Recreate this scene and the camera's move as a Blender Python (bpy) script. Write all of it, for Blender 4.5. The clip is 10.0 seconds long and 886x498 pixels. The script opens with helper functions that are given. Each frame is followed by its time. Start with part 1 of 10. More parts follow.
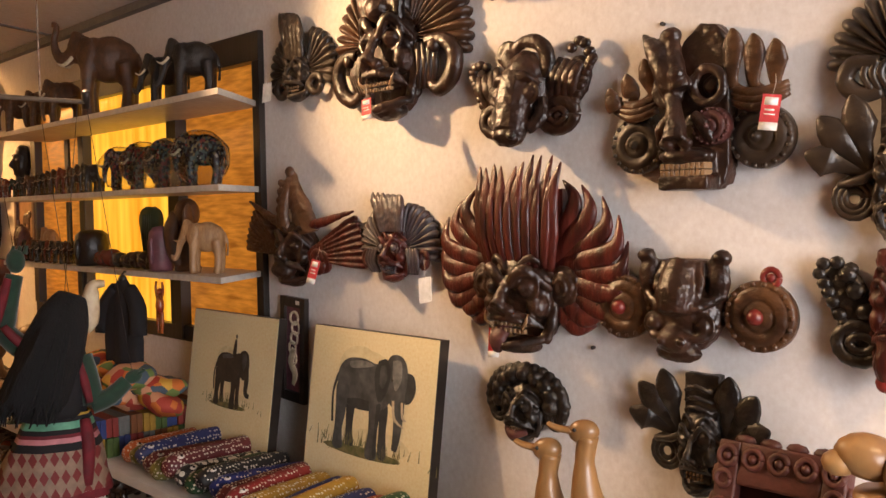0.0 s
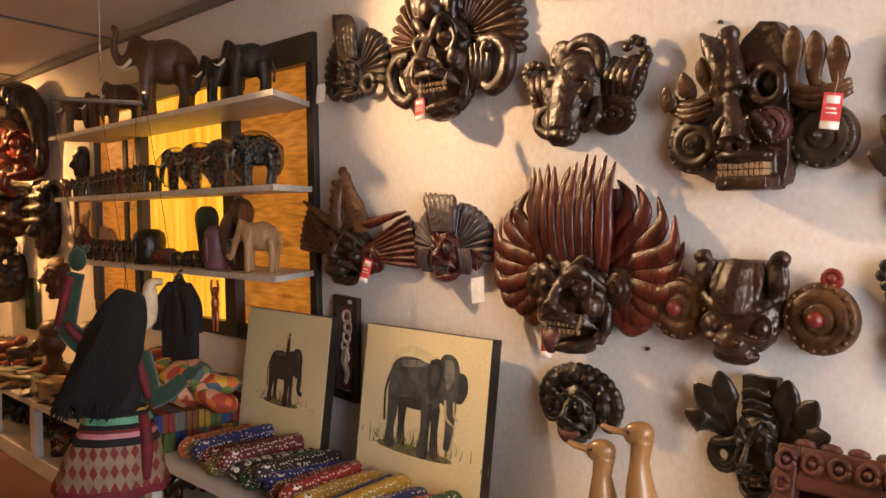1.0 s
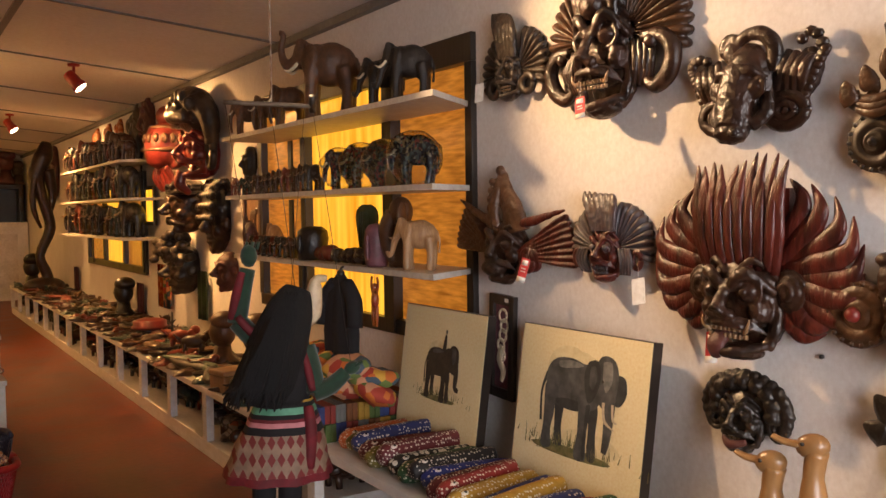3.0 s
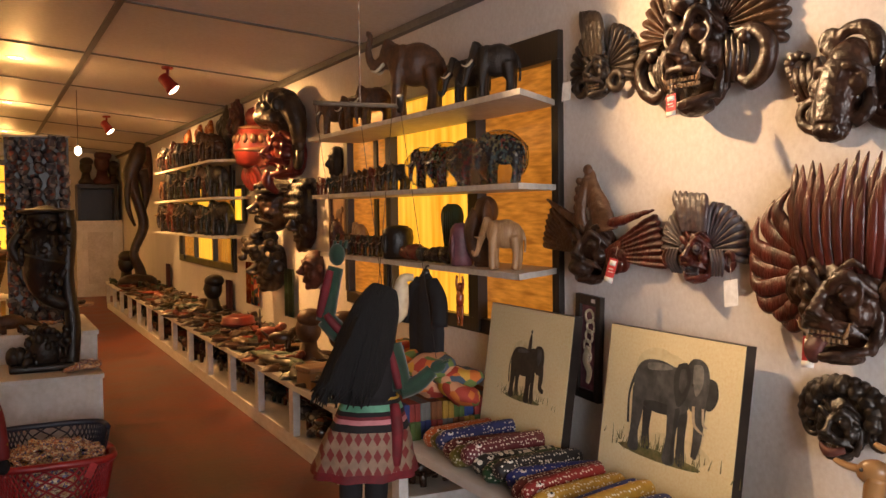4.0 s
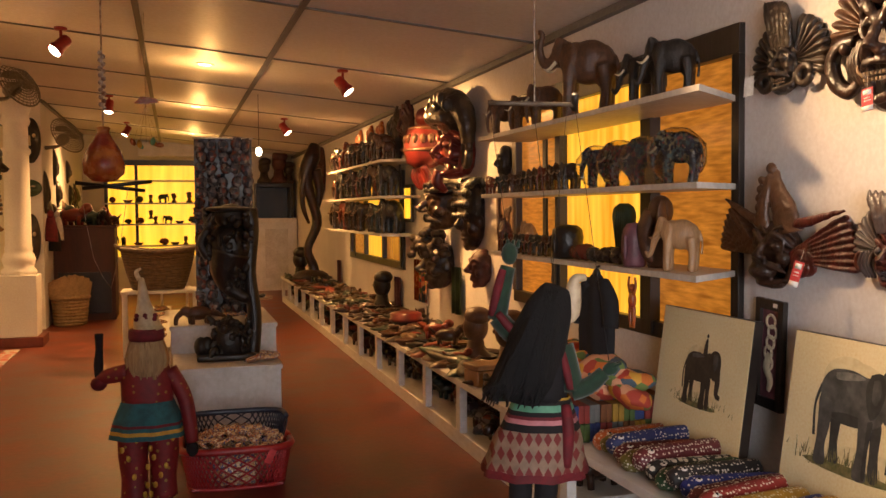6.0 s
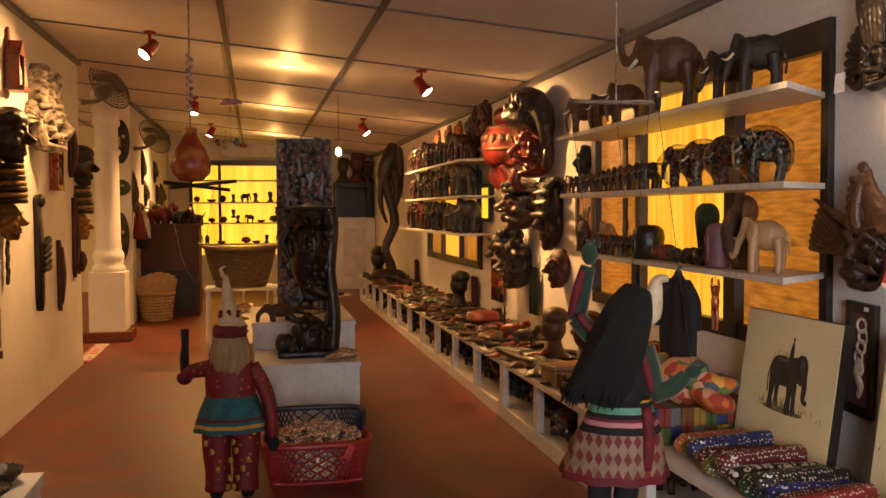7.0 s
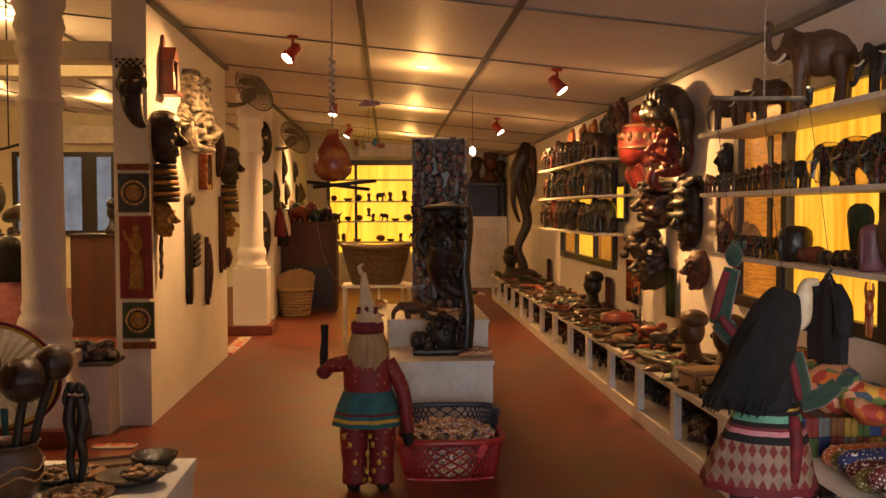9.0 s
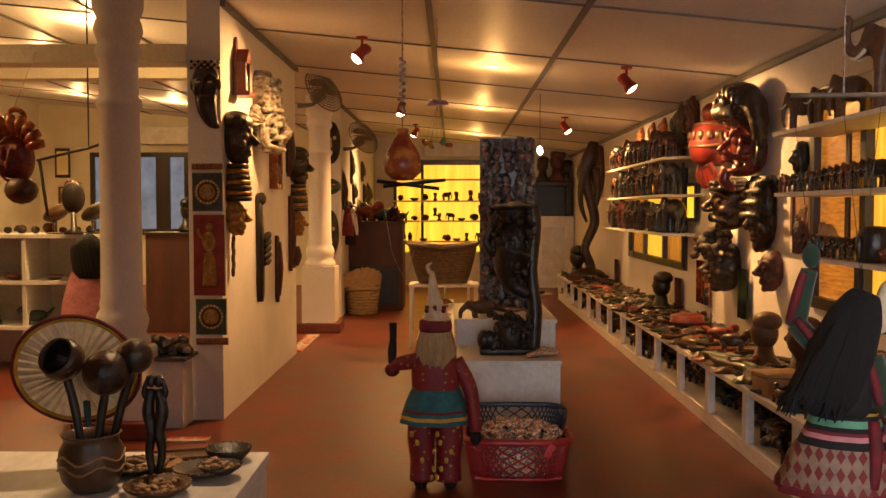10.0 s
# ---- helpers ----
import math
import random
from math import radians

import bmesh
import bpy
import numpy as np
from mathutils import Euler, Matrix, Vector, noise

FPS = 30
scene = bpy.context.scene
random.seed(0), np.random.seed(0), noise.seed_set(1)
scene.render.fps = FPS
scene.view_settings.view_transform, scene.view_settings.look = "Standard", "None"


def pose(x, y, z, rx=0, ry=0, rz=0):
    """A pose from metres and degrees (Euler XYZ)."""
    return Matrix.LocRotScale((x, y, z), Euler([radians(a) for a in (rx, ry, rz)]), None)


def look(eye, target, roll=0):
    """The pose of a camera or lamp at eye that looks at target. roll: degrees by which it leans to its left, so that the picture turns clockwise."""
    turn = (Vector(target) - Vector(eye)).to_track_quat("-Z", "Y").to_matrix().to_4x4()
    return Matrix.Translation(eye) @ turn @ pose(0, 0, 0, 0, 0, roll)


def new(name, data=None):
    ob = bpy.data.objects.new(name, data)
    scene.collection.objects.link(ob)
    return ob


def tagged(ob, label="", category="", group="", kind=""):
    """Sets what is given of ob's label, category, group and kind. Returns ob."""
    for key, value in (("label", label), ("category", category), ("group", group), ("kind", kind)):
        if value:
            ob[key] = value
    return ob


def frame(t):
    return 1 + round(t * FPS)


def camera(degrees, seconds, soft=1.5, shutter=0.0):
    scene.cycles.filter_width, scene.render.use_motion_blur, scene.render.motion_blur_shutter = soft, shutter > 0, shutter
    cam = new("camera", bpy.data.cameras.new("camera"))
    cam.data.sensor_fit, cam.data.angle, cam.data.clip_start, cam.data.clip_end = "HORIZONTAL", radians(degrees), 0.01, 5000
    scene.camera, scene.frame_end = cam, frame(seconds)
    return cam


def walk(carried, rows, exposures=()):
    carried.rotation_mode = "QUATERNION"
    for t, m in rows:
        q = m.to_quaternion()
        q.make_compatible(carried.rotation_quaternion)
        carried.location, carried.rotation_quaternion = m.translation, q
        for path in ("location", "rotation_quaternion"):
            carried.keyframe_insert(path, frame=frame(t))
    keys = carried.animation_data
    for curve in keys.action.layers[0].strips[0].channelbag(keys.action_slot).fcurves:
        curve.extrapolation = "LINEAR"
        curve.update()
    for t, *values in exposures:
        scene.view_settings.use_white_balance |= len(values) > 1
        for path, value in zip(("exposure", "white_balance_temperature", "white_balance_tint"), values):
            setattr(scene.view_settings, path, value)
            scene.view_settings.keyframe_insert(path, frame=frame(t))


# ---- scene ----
cam = camera(51.1, 10.0)

PATH = [
    (0, pose(0.141, -0.062, 1.587, 87.62, 0.96, -43.51)),
    (0.5, pose(0.131, -0.056, 1.587, 87.66, 0.90, -42.21)),
    (1, pose(0.126, -0.054, 1.587, 87.67, 0.87, -40.53)),
    (1.5, pose(0.126, -0.049, 1.593, 87.60, 0.87, -38.68)),
    (2, pose(0.121, -0.044, 1.595, 87.58, 0.84, -36.33)),
    (2.5, pose(0.114, -0.038, 1.597, 87.58, 0.80, -33.98)),
    (3, pose(0.107, -0.033, 1.599, 87.57, 0.78, -31.22)),
    (4.5, pose(0.081, -0.012, 1.601, 87.59, 0.63, -23.75)),
    (5, pose(0.072, -0.007, 1.602, 87.60, 0.57, -21.13)),
    (5.5, pose(0.062, -0.000, 1.603, 87.60, 0.52, -18.71)),
    (7, pose(0.042, 0.004, 1.601, 87.63, 0.30, -11.50)),
    (7.5, pose(0.038, 0.011, 1.601, 87.62, 0.27, -9.51)),
    (8, pose(0.032, 0.011, 1.604, 87.61, 0.20, -7.31)),
    (8.5, pose(0.026, 0.008, 1.602, 87.62, 0.15, -5.51)),
    (9, pose(0.018, 0.007, 1.603, 87.60, 0.12, -3.41)),
    (9.5, pose(0.010, 0.005, 1.602, 87.59, 0.07, -1.45)),
    (10, pose(0.000, 0.000, 1.600, 87.59, 0.01, 0.62)),
]
walk(cam, PATH)

# ---- world and lights ----
world = bpy.data.worlds.new("world")
scene.world = world
world.use_nodes = True
wn = world.node_tree.nodes
sky = wn.new("ShaderNodeTexSky")
sky.sky_type = "NISHITA"
sky.sun_disc = False
sky.sun_elevation = radians(40)
sky.sun_rotation = radians(120)
wn["Background"].inputs[1].default_value = 0.08
world.node_tree.links.new(sky.outputs[0], wn["Background"].inputs[0])
scene.view_settings.exposure = 0.08

WARM = (1.0, 0.50, 0.165)
WARMER = (1.0, 0.50, 0.15)


def ceil_z(x):
    """Height of the sloping ceiling boards."""
    return 2.76 + (2.5 - x) * 0.0988


def spot_light(name, eye, target, watts, cone=112, colour=WARM, size=0.03, blend=1.0):
    data = bpy.data.lights.new(name, "SPOT")
    data.energy, data.color = watts, colour
    data.spot_size, data.spot_blend, data.shadow_soft_size = radians(cone), blend, size
    ob = new(name, data)
    ob.matrix_world = look(eye, target)
    return ob


def area_light(name, eye, target, watts, w, h, colour):
    data = bpy.data.lights.new(name, "AREA")
    data.shape, data.size, data.size_y = "RECTANGLE", w, h
    data.energy, data.color = watts, colour
    ob = new(name, data)
    data.spread = radians(75)
    ob.matrix_world = look(eye, target)
    return ob


# daylight from the open shop front behind the camera
area_light("shopfront_daylight", (0.6, -2.9, 1.5), (2.5, 1.2, 1.2), 54, 2.4, 2.2, (1.0, 0.95, 0.97))
# the ceiling spots: two rows, each aimed at a wall
SPOTS = [  # base x, y, target, watts
    (1.52, 8.2, (2.45, 7.75, 1.70), 370),
    (1.51, 12.6, (2.40, 12.1, 1.60), 360),
    (1.45, 3.8, (2.50, 0.95, 1.65), 265),
    (1.45, -0.6, (2.50, 0.0, 1.2), 130),
    (-0.78, 8.0, (-1.80, 7.3, 1.95), 270),
    # unseen spot extending the west row, added to brighten the front table
    (-0.75, 3.7, (-1.45, 3.4, 0.9), 120),
    (-0.69, 12.35, (-1.0, 11.6, 0.9), 340),
    (-0.64, 15.9, (-1.70, 15.6, 1.3), 260),
]
DOWNS = [(0.36, 8.9), (0.36, 12.44), (0.39, 16.72)]


# ---- materials ----
def mat(name, c1, c2=None, scale=6.0, rough=0.5, metal=0.0, bump=0.15, fine=40.0, coat=0.0, vary=0.0, stretch=(1, 1, 1), sheen=0.0, emit=0.0):
    """A surface with two colours mixed by coarse noise, a fine grain in colour, gloss and relief."""
    m = bpy.data.materials.new(name)
    m.use_nodes = True
    nt = m.node_tree
    n, l = nt.nodes, nt.links
    b = n["Principled BSDF"]
    c2 = c2 or tuple(v * 0.7 for v in c1)
    tc = n.new("ShaderNodeTexCoord")
    mp = n.new("ShaderNodeMapping")
    mp.inputs["Scale"].default_value = stretch
    l.new(tc.outputs["Object"], mp.inputs[0])
    a = n.new("ShaderNodeTexNoise")
    a.inputs["Scale"].default_value, a.inputs["Detail"].default_value = scale, 5
    f = n.new("ShaderNodeTexNoise")
    f.inputs["Scale"].default_value, f.inputs["Detail"].default_value = fine, 4
    l.new(mp.outputs[0], a.inputs[0])
    l.new(mp.outputs[0], f.inputs[0])
    ramp = n.new("ShaderNodeValToRGB")
    ramp.color_ramp.elements[0].position, ramp.color_ramp.elements[1].position = 0.35, 0.68
    ramp.color_ramp.elements[0].color, ramp.color_ramp.elements[1].color = (*c2, 1), (*c1, 1)
    l.new(a.outputs[0], ramp.inputs[0])
    mix = n.new("ShaderNodeMix")
    mix.data_type, mix.blend_type = "RGBA", "OVERLAY"
    mix.inputs[0].default_value = 0.35
    l.new(ramp.outputs[0], mix.inputs[6])
    l.new(f.outputs[0], mix.inputs[7])
    last = mix.outputs[2]
    if vary:
        oi = n.new("ShaderNodeObjectInfo")
        hs = n.new("ShaderNodeHueSaturation")
        mr = n.new("ShaderNodeMapRange")
        mr.inputs[3].default_value, mr.inputs[4].default_value = 1 - vary, 1 + vary
        l.new(oi.outputs["Random"], mr.inputs[0])
        l.new(mr.outputs[0], hs.inputs["Value"])
        l.new(last, hs.inputs["Color"])
        last = hs.outputs[0]
    l.new(last, b.inputs["Base Color"])
    rr = n.new("ShaderNodeMapRange")
    rr.inputs[3].default_value, rr.inputs[4].default_value = max(rough - 0.12, 0.03), min(rough + 0.15, 1)
    l.new(a.outputs[0], rr.inputs[0])
    l.new(rr.outputs[0], b.inputs["Roughness"])
    b.inputs["Metallic"].default_value = metal
    b.inputs["Coat Weight"].default_value = coat
    b.inputs["Sheen Weight"].default_value = sheen
    if bump:
        bp = n.new("ShaderNodeBump")
        bp.inputs["Strength"].default_value, bp.inputs["Distance"].default_value = bump, 0.01
        l.new(f.outputs[0], bp.inputs["Height"])
        l.new(bp.outputs[0], b.inputs["Normal"])
    return m


def palette_mat(name, colours, rough=0.4, bump=0.1, transmission=0.0, fine=60.0, metal=0.0, patches=0.0):
    """One colour of a palette for each object, with grain; patches mixes a second palette colour in by Voronoi cells."""
    m = mat(name, (0.5, 0.5, 0.5), rough=rough, bump=bump, fine=fine, metal=metal)
    n, l = m.node_tree.nodes, m.node_tree.links
    b = n["Principled BSDF"]
    oi = n.new("ShaderNodeObjectInfo")
    src = oi.outputs["Random"]
    if patches:
        tc = n.new("ShaderNodeTexCoord")
        v = n.new("ShaderNodeTexVoronoi")
        v.inputs["Scale"].default_value = patches
        l.new(tc.outputs["Object"], v.inputs["Vector"])
        add = n.new("ShaderNodeMath")
        add.operation = "ADD"
        l.new(v.outputs["Color"], add.inputs[0])
        l.new(src, add.inputs[1])
        fr = n.new("ShaderNodeMath")
        fr.operation = "FRACT"
        l.new(add.outputs[0], fr.inputs[0])
        src = fr.outputs[0]
    r = n.new("ShaderNodeValToRGB")
    r.color_ramp.interpolation = "CONSTANT"
    els = r.color_ramp.elements
    els[0].position, els[0].color = 0, (*colours[0], 1)
    els[1].position, els[1].color = 1 / len(colours), (*colours[1], 1)
    for i, c in enumerate(colours[2:], 2):
        e = els.new(i / len(colours))
        e.color = (*c, 1)
    l.new(src, r.inputs[0])
    l.new(r.outputs[0], b.inputs["Base Color"])
    b.inputs["Transmission Weight"].default_value = transmission
    return m


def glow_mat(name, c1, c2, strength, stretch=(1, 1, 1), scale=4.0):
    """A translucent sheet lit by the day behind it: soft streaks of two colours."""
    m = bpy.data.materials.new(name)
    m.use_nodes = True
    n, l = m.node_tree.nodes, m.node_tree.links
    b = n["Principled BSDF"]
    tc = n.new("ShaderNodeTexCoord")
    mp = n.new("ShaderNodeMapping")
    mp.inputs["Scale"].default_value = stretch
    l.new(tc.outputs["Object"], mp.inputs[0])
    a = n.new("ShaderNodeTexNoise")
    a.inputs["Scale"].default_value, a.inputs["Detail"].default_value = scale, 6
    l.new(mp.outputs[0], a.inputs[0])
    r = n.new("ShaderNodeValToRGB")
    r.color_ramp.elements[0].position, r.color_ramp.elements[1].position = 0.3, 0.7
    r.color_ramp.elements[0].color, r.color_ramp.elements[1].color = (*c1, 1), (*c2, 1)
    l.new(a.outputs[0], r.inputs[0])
    # emission stands in for daylight coming through the sheet
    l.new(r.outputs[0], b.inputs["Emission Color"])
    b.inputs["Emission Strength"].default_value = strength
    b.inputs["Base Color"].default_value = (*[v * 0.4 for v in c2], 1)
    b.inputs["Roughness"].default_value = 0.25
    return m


def lamp_mat(name, colour, strength):
    m = bpy.data.materials.new(name)
    m.use_nodes = True
    b = m.node_tree.nodes["Principled BSDF"]
    b.inputs["Emission Color"].default_value = (*colour, 1)
    b.inputs["Emission Strength"].default_value = strength
    return m


def dots_mat(name, ground, dot, scale, size=0.28, second=None):
    """Cloth or paint with pale spots scattered on it."""
    m = mat(name, ground, tuple(v * 0.75 for v in ground), scale=9, rough=0.55, bump=0.1)
    n, l = m.node_tree.nodes, m.node_tree.links
    b = n["Principled BSDF"]
    old = b.inputs["Base Color"].links[0].from_socket
    tc = n.new("ShaderNodeTexCoord")
    v = n.new("ShaderNodeTexVoronoi")
    v.inputs["Scale"].default_value, v.inputs["Randomness"].default_value = scale, 0.55
    l.new(tc.outputs["Object"], v.inputs["Vector"])
    r = n.new("ShaderNodeMath")
    r.operation = "LESS_THAN"
    r.inputs[1].default_value = size
    l.new(v.outputs["Distance"], r.inputs[0])
    mix = n.new("ShaderNodeMix")
    mix.data_type = "RGBA"
    l.new(r.outputs[0], mix.inputs[0])
    l.new(old, mix.inputs[6])
    mix.inputs[7].default_value = (*dot, 1)
    l.new(mix.outputs[2], b.inputs["Base Color"])
    return m


def diamond_mat(name, ground, figure, w, h):
    """Cotton printed with rows of diamonds that fade and vary in size from row to row."""
    m = mat(name, ground, tuple(v * 0.7 for v in ground), scale=16, rough=0.75, bump=0.2)
    n, l = m.node_tree.nodes, m.node_tree.links
    b = n["Principled BSDF"]
    old = b.inputs["Base Color"].links[0].from_socket
    tc = n.new("ShaderNodeTexCoord")
    sp = n.new("ShaderNodeSeparateXYZ")
    l.new(tc.outputs["Object"], sp.inputs[0])

    def calc(op, a, c):
        q = n.new("ShaderNodeMath")
        q.operation = op
        for i, v in enumerate((a, c)):
            if isinstance(v, (int, float)):
                q.inputs[i].default_value = v
            else:
                l.new(v, q.inputs[i])
        return q.outputs[0]
    tri = [calc("PINGPONG", calc("DIVIDE", calc("ADD", sp.outputs[k], 2.0), size), 0.5) for k, size in (("X", w), ("Z", h))]
    inside = calc("LESS_THAN", calc("ADD", tri[0], tri[1]), 0.42)
    mix = n.new("ShaderNodeMix")
    mix.data_type = "RGBA"
    l.new(inside, mix.inputs[0])
    l.new(old, mix.inputs[6])
    mix.inputs[7].default_value = (*figure, 1)
    l.new(mix.outputs[2], b.inputs["Base Color"])
    return m


WALL = mat("painted_plaster", (0.74, 0.70, 0.67), (0.66, 0.62, 0.59), scale=2.2, rough=0.75, bump=0.06, fine=55)
WALL2 = mat("painted_plaster_cream", (0.72, 0.66, 0.52), (0.62, 0.56, 0.42), scale=1.8, rough=0.75, bump=0.06, fine=50)
BOARD = mat("ceiling_board", (0.74, 0.70, 0.66), (0.68, 0.64, 0.59), scale=1.5, rough=0.52, bump=0.03, fine=30)
STRIP = mat("ceiling_strip_paint", (0.16, 0.15, 0.14), scale=5, rough=0.5)
FLOOR = mat("red_oxide_floor", (0.180, 0.034, 0.016), (0.082, 0.016, 0.008), scale=2.6, rough=0.40, bump=0.10, fine=24)
WHITE = mat("white_paint_on_wood", (0.72, 0.69, 0.65), (0.58, 0.55, 0.50), scale=5, rough=0.5, bump=0.12, fine=35, stretch=(1, 0.3, 1))
SHELFW = mat("pale_shelf_board", (0.62, 0.58, 0.53), (0.50, 0.46, 0.41), scale=4, rough=0.45, bump=0.08, fine=30)
DARKFRAME = mat("black_brown_frame_wood", (0.030, 0.022, 0.017), (0.016, 0.012, 0.010), scale=7, rough=0.35, bump=0.15, stretch=(1, 1, 0.2))
LACQ = mat("dark_lacquered_wood", (0.048, 0.019, 0.010), (0.012, 0.006, 0.004), scale=13, rough=0.32, bump=0.55, fine=46, coat=0.0)
BRONZE = mat("golden_brown_lacquer", (0.105, 0.044, 0.016), (0.034, 0.015, 0.008), scale=14, rough=0.36, bump=0.5, fine=46, coat=0.0)
GREYWOOD = mat("grey_brown_dull_wood", (0.050, 0.032, 0.021), (0.018, 0.012, 0.008), scale=10, rough=0.35, bump=0.4, fine=30)
BLACKL = mat("black_ebony_polish", (0.018, 0.012, 0.009), (0.007, 0.005, 0.004), scale=12, rough=0.34, bump=0.55, fine=44, coat=0.0)
REDWOOD = mat("red_stained_wood", (0.110, 0.016, 0.009), (0.032, 0.007, 0.005), scale=10, rough=0.34, bump=0.5, fine=40, coat=0.0, stretch=(2.5, 0.6, 1))
REDPAINT = mat("red_painted_wood", (0.20, 0.022, 0.016), (0.09, 0.012, 0.010), scale=8, rough=0.35, bump=0.15)
BLUEGREY = mat("blue_grey_painted_wood", (0.085, 0.080, 0.088), (0.055, 0.028, 0.026), scale=18, rough=0.4, bump=0.2)
IVORY = mat("ivory_paint", (0.62, 0.52, 0.36), (0.50, 0.40, 0.26), scale=12, rough=0.4)
TOOTH = mat("brown_tooth_wood", (0.30, 0.18, 0.09), (0.16, 0.09, 0.04), scale=14, rough=0.35)
PALEWOOD = mat("pale_carved_wood", (0.40, 0.23, 0.11), (0.27, 0.14, 0.06), scale=9, rough=0.42, bump=0.15, stretch=(1, 1, 0.3))
DUCKWOOD = mat("bamboo_root_wood", (0.36, 0.20, 0.075), (0.22, 0.11, 0.04), scale=7, rough=0.35, bump=0.12, stretch=(1, 1, 0.35))
BROWNWOOD = mat("brown_carved_wood", (0.125, 0.055, 0.026), (0.06, 0.026, 0.012), scale=12, rough=0.42, bump=0.35, fine=60)
MAROON = mat("maroon_carved_wood", (0.105, 0.030, 0.024), (0.05, 0.015, 0.012), scale=14, rough=0.5, bump=0.3, fine=50)
GREENSTONE = mat("green_stone", (0.055, 0.095, 0.050), (0.03, 0.05, 0.026), scale=12, rough=0.5, bump=0.3)
PURPLE = mat("purple_painted_wood", (0.20, 0.07, 0.085), (0.11, 0.04, 0.05), scale=10, rough=0.5, bump=0.2)
CANVAS = mat("cream_canvas", (0.82, 0.70, 0.42), (0.76, 0.63, 0.35), scale=2.5, rough=0.7, bump=0.08, fine=90)
INKGREY = mat("grey_elephant_paint", (0.105, 0.107, 0.10), (0.036, 0.037, 0.035), scale=14, rough=0.7, bump=0.05)
INKDARK = mat("dark_elephant_paint", (0.055, 0.042, 0.030), (0.025, 0.018, 0.012), scale=14, rough=0.7, bump=0.05)
INKDEEP = mat("deep_grey_paint", (0.05, 0.052, 0.05), (0.02, 0.021, 0.02), scale=14, rough=0.7, bump=0.05)
INKPALE = mat("pale_grey_paint", (0.24, 0.23, 0.20), (0.12, 0.12, 0.11), scale=20, rough=0.7, bump=0.05)
INKWASH = mat("olive_wash", (0.78, 0.66, 0.39), (0.66, 0.56, 0.31), scale=9, rough=0.75, bump=0.05)
INKGRASS = mat("grass_paint", (0.10, 0.11, 0.035), (0.22, 0.18, 0.07), scale=30, rough=0.7, bump=0.0)
TAGRED = mat("red_price_tag", (0.62, 0.07, 0.07), (0.50, 0.05, 0.05), scale=20, rough=0.4, bump=0.03)
TAGWHITE = mat("white_tag_card", (0.72, 0.68, 0.62), (0.62, 0.58, 0.52), scale=20, rough=0.5, bump=0.03)
SPOTRED = mat("red_enamel", (0.30, 0.018, 0.014), (0.22, 0.012, 0.01), scale=10, rough=0.3, bump=0.02)
BULB = lamp_mat("glowing_reflector", (1.0, 0.80, 0.55), 14)
DOWNGLOW = lamp_mat("glowing_downlight", (1.0, 0.70, 0.32), 9)
AMBER = glow_mat("amber_lit_panel", (0.30, 0.085, 0.008), (0.62, 0.22, 0.022), 0.75, (1, 2.0, 0.35), 7)
AMBERSIDE = glow_mat("amber_backlit_wood_panel", (0.26, 0.075, 0.008), (0.72, 0.25, 0.028), 0.72, (1, 1.2, 9), 6)
YELLOW = glow_mat("yellow_lit_curtain", (0.80, 0.26, 0.008), (1.0, 0.55, 0.05), 1.15, (1, 5, 0.3), 3)
YELLOWFAR = glow_mat("yellow_lit_blind", (1.0, 0.38, 0.01), (1.0, 0.62, 0.05), 1.35, (3, 1, 0.3), 2)
BLACKCLOTH = mat("black_cloth", (0.012, 0.010, 0.012), (0.006, 0.005, 0.006), scale=12, rough=0.85, bump=0.3)
HAIR = mat("black_yarn_hair", (0.008, 0.007, 0.008), (0.004, 0.004, 0.004), scale=30, rough=0.95, bump=0.7, fine=120, stretch=(1, 1, 0.15))
GREENCLOTH = mat("dark_green_velvet", (0.012, 0.044, 0.022), (0.007, 0.025, 0.013), scale=14, rough=0.8, bump=0.2, sheen=0.3)
REDCLOTH = mat("crimson_cloth", (0.17, 0.010, 0.018), (0.10, 0.006, 0.010), scale=14, rough=0.75, bump=0.2)
TEALCLOTH = mat("teal_cloth", (0.02, 0.12, 0.14), (0.012, 0.07, 0.085), scale=14, rough=0.75, bump=0.2)
YELLOWCLOTH = mat("mustard_cloth", (0.55, 0.34, 0.05), (0.42, 0.24, 0.03), scale=14, rough=0.75, bump=0.15)
MINT = mat("mint_ribbon", (0.12, 0.34, 0.22), (0.08, 0.25, 0.16), scale=14, rough=0.6)
PINK = mat("pink_ribbon", (0.55, 0.22, 0.24), (0.45, 0.16, 0.18), scale=14, rough=0.6)
SKIRT = diamond_mat("red_and_cream_diamond_cotton", (0.30, 0.20, 0.14), (0.17, 0.022, 0.020), 0.036, 0.062)
CLOWNRED = dots_mat("crimson_cotton_with_yellow_tufts", (0.20, 0.010, 0.014), (0.30, 0.18, 0.035), 24, 0.2)
CREAM = mat("cream_face_paint", (0.62, 0.50, 0.34), (0.50, 0.38, 0.22), scale=10, rough=0.5)
BEIGEHAIR = mat("straw_hair", (0.42, 0.28, 0.14), (0.28, 0.17, 0.08), scale=30, rough=0.8, bump=0.6, fine=100, stretch=(1, 1, 0.15))
REDPLASTIC = mat("red_plastic", (0.38, 0.02, 0.022), (0.30, 0.014, 0.016), scale=10, rough=0.35, bump=0.03)
BLUEPLASTIC = mat("dark_blue_plastic", (0.022, 0.028, 0.05), (0.014, 0.018, 0.035), scale=10, rough=0.35, bump=0.03)
STRING = mat("white_string", (0.55, 0.50, 0.42), (0.2, 0.1, 0.05), scale=40, rough=0.7)
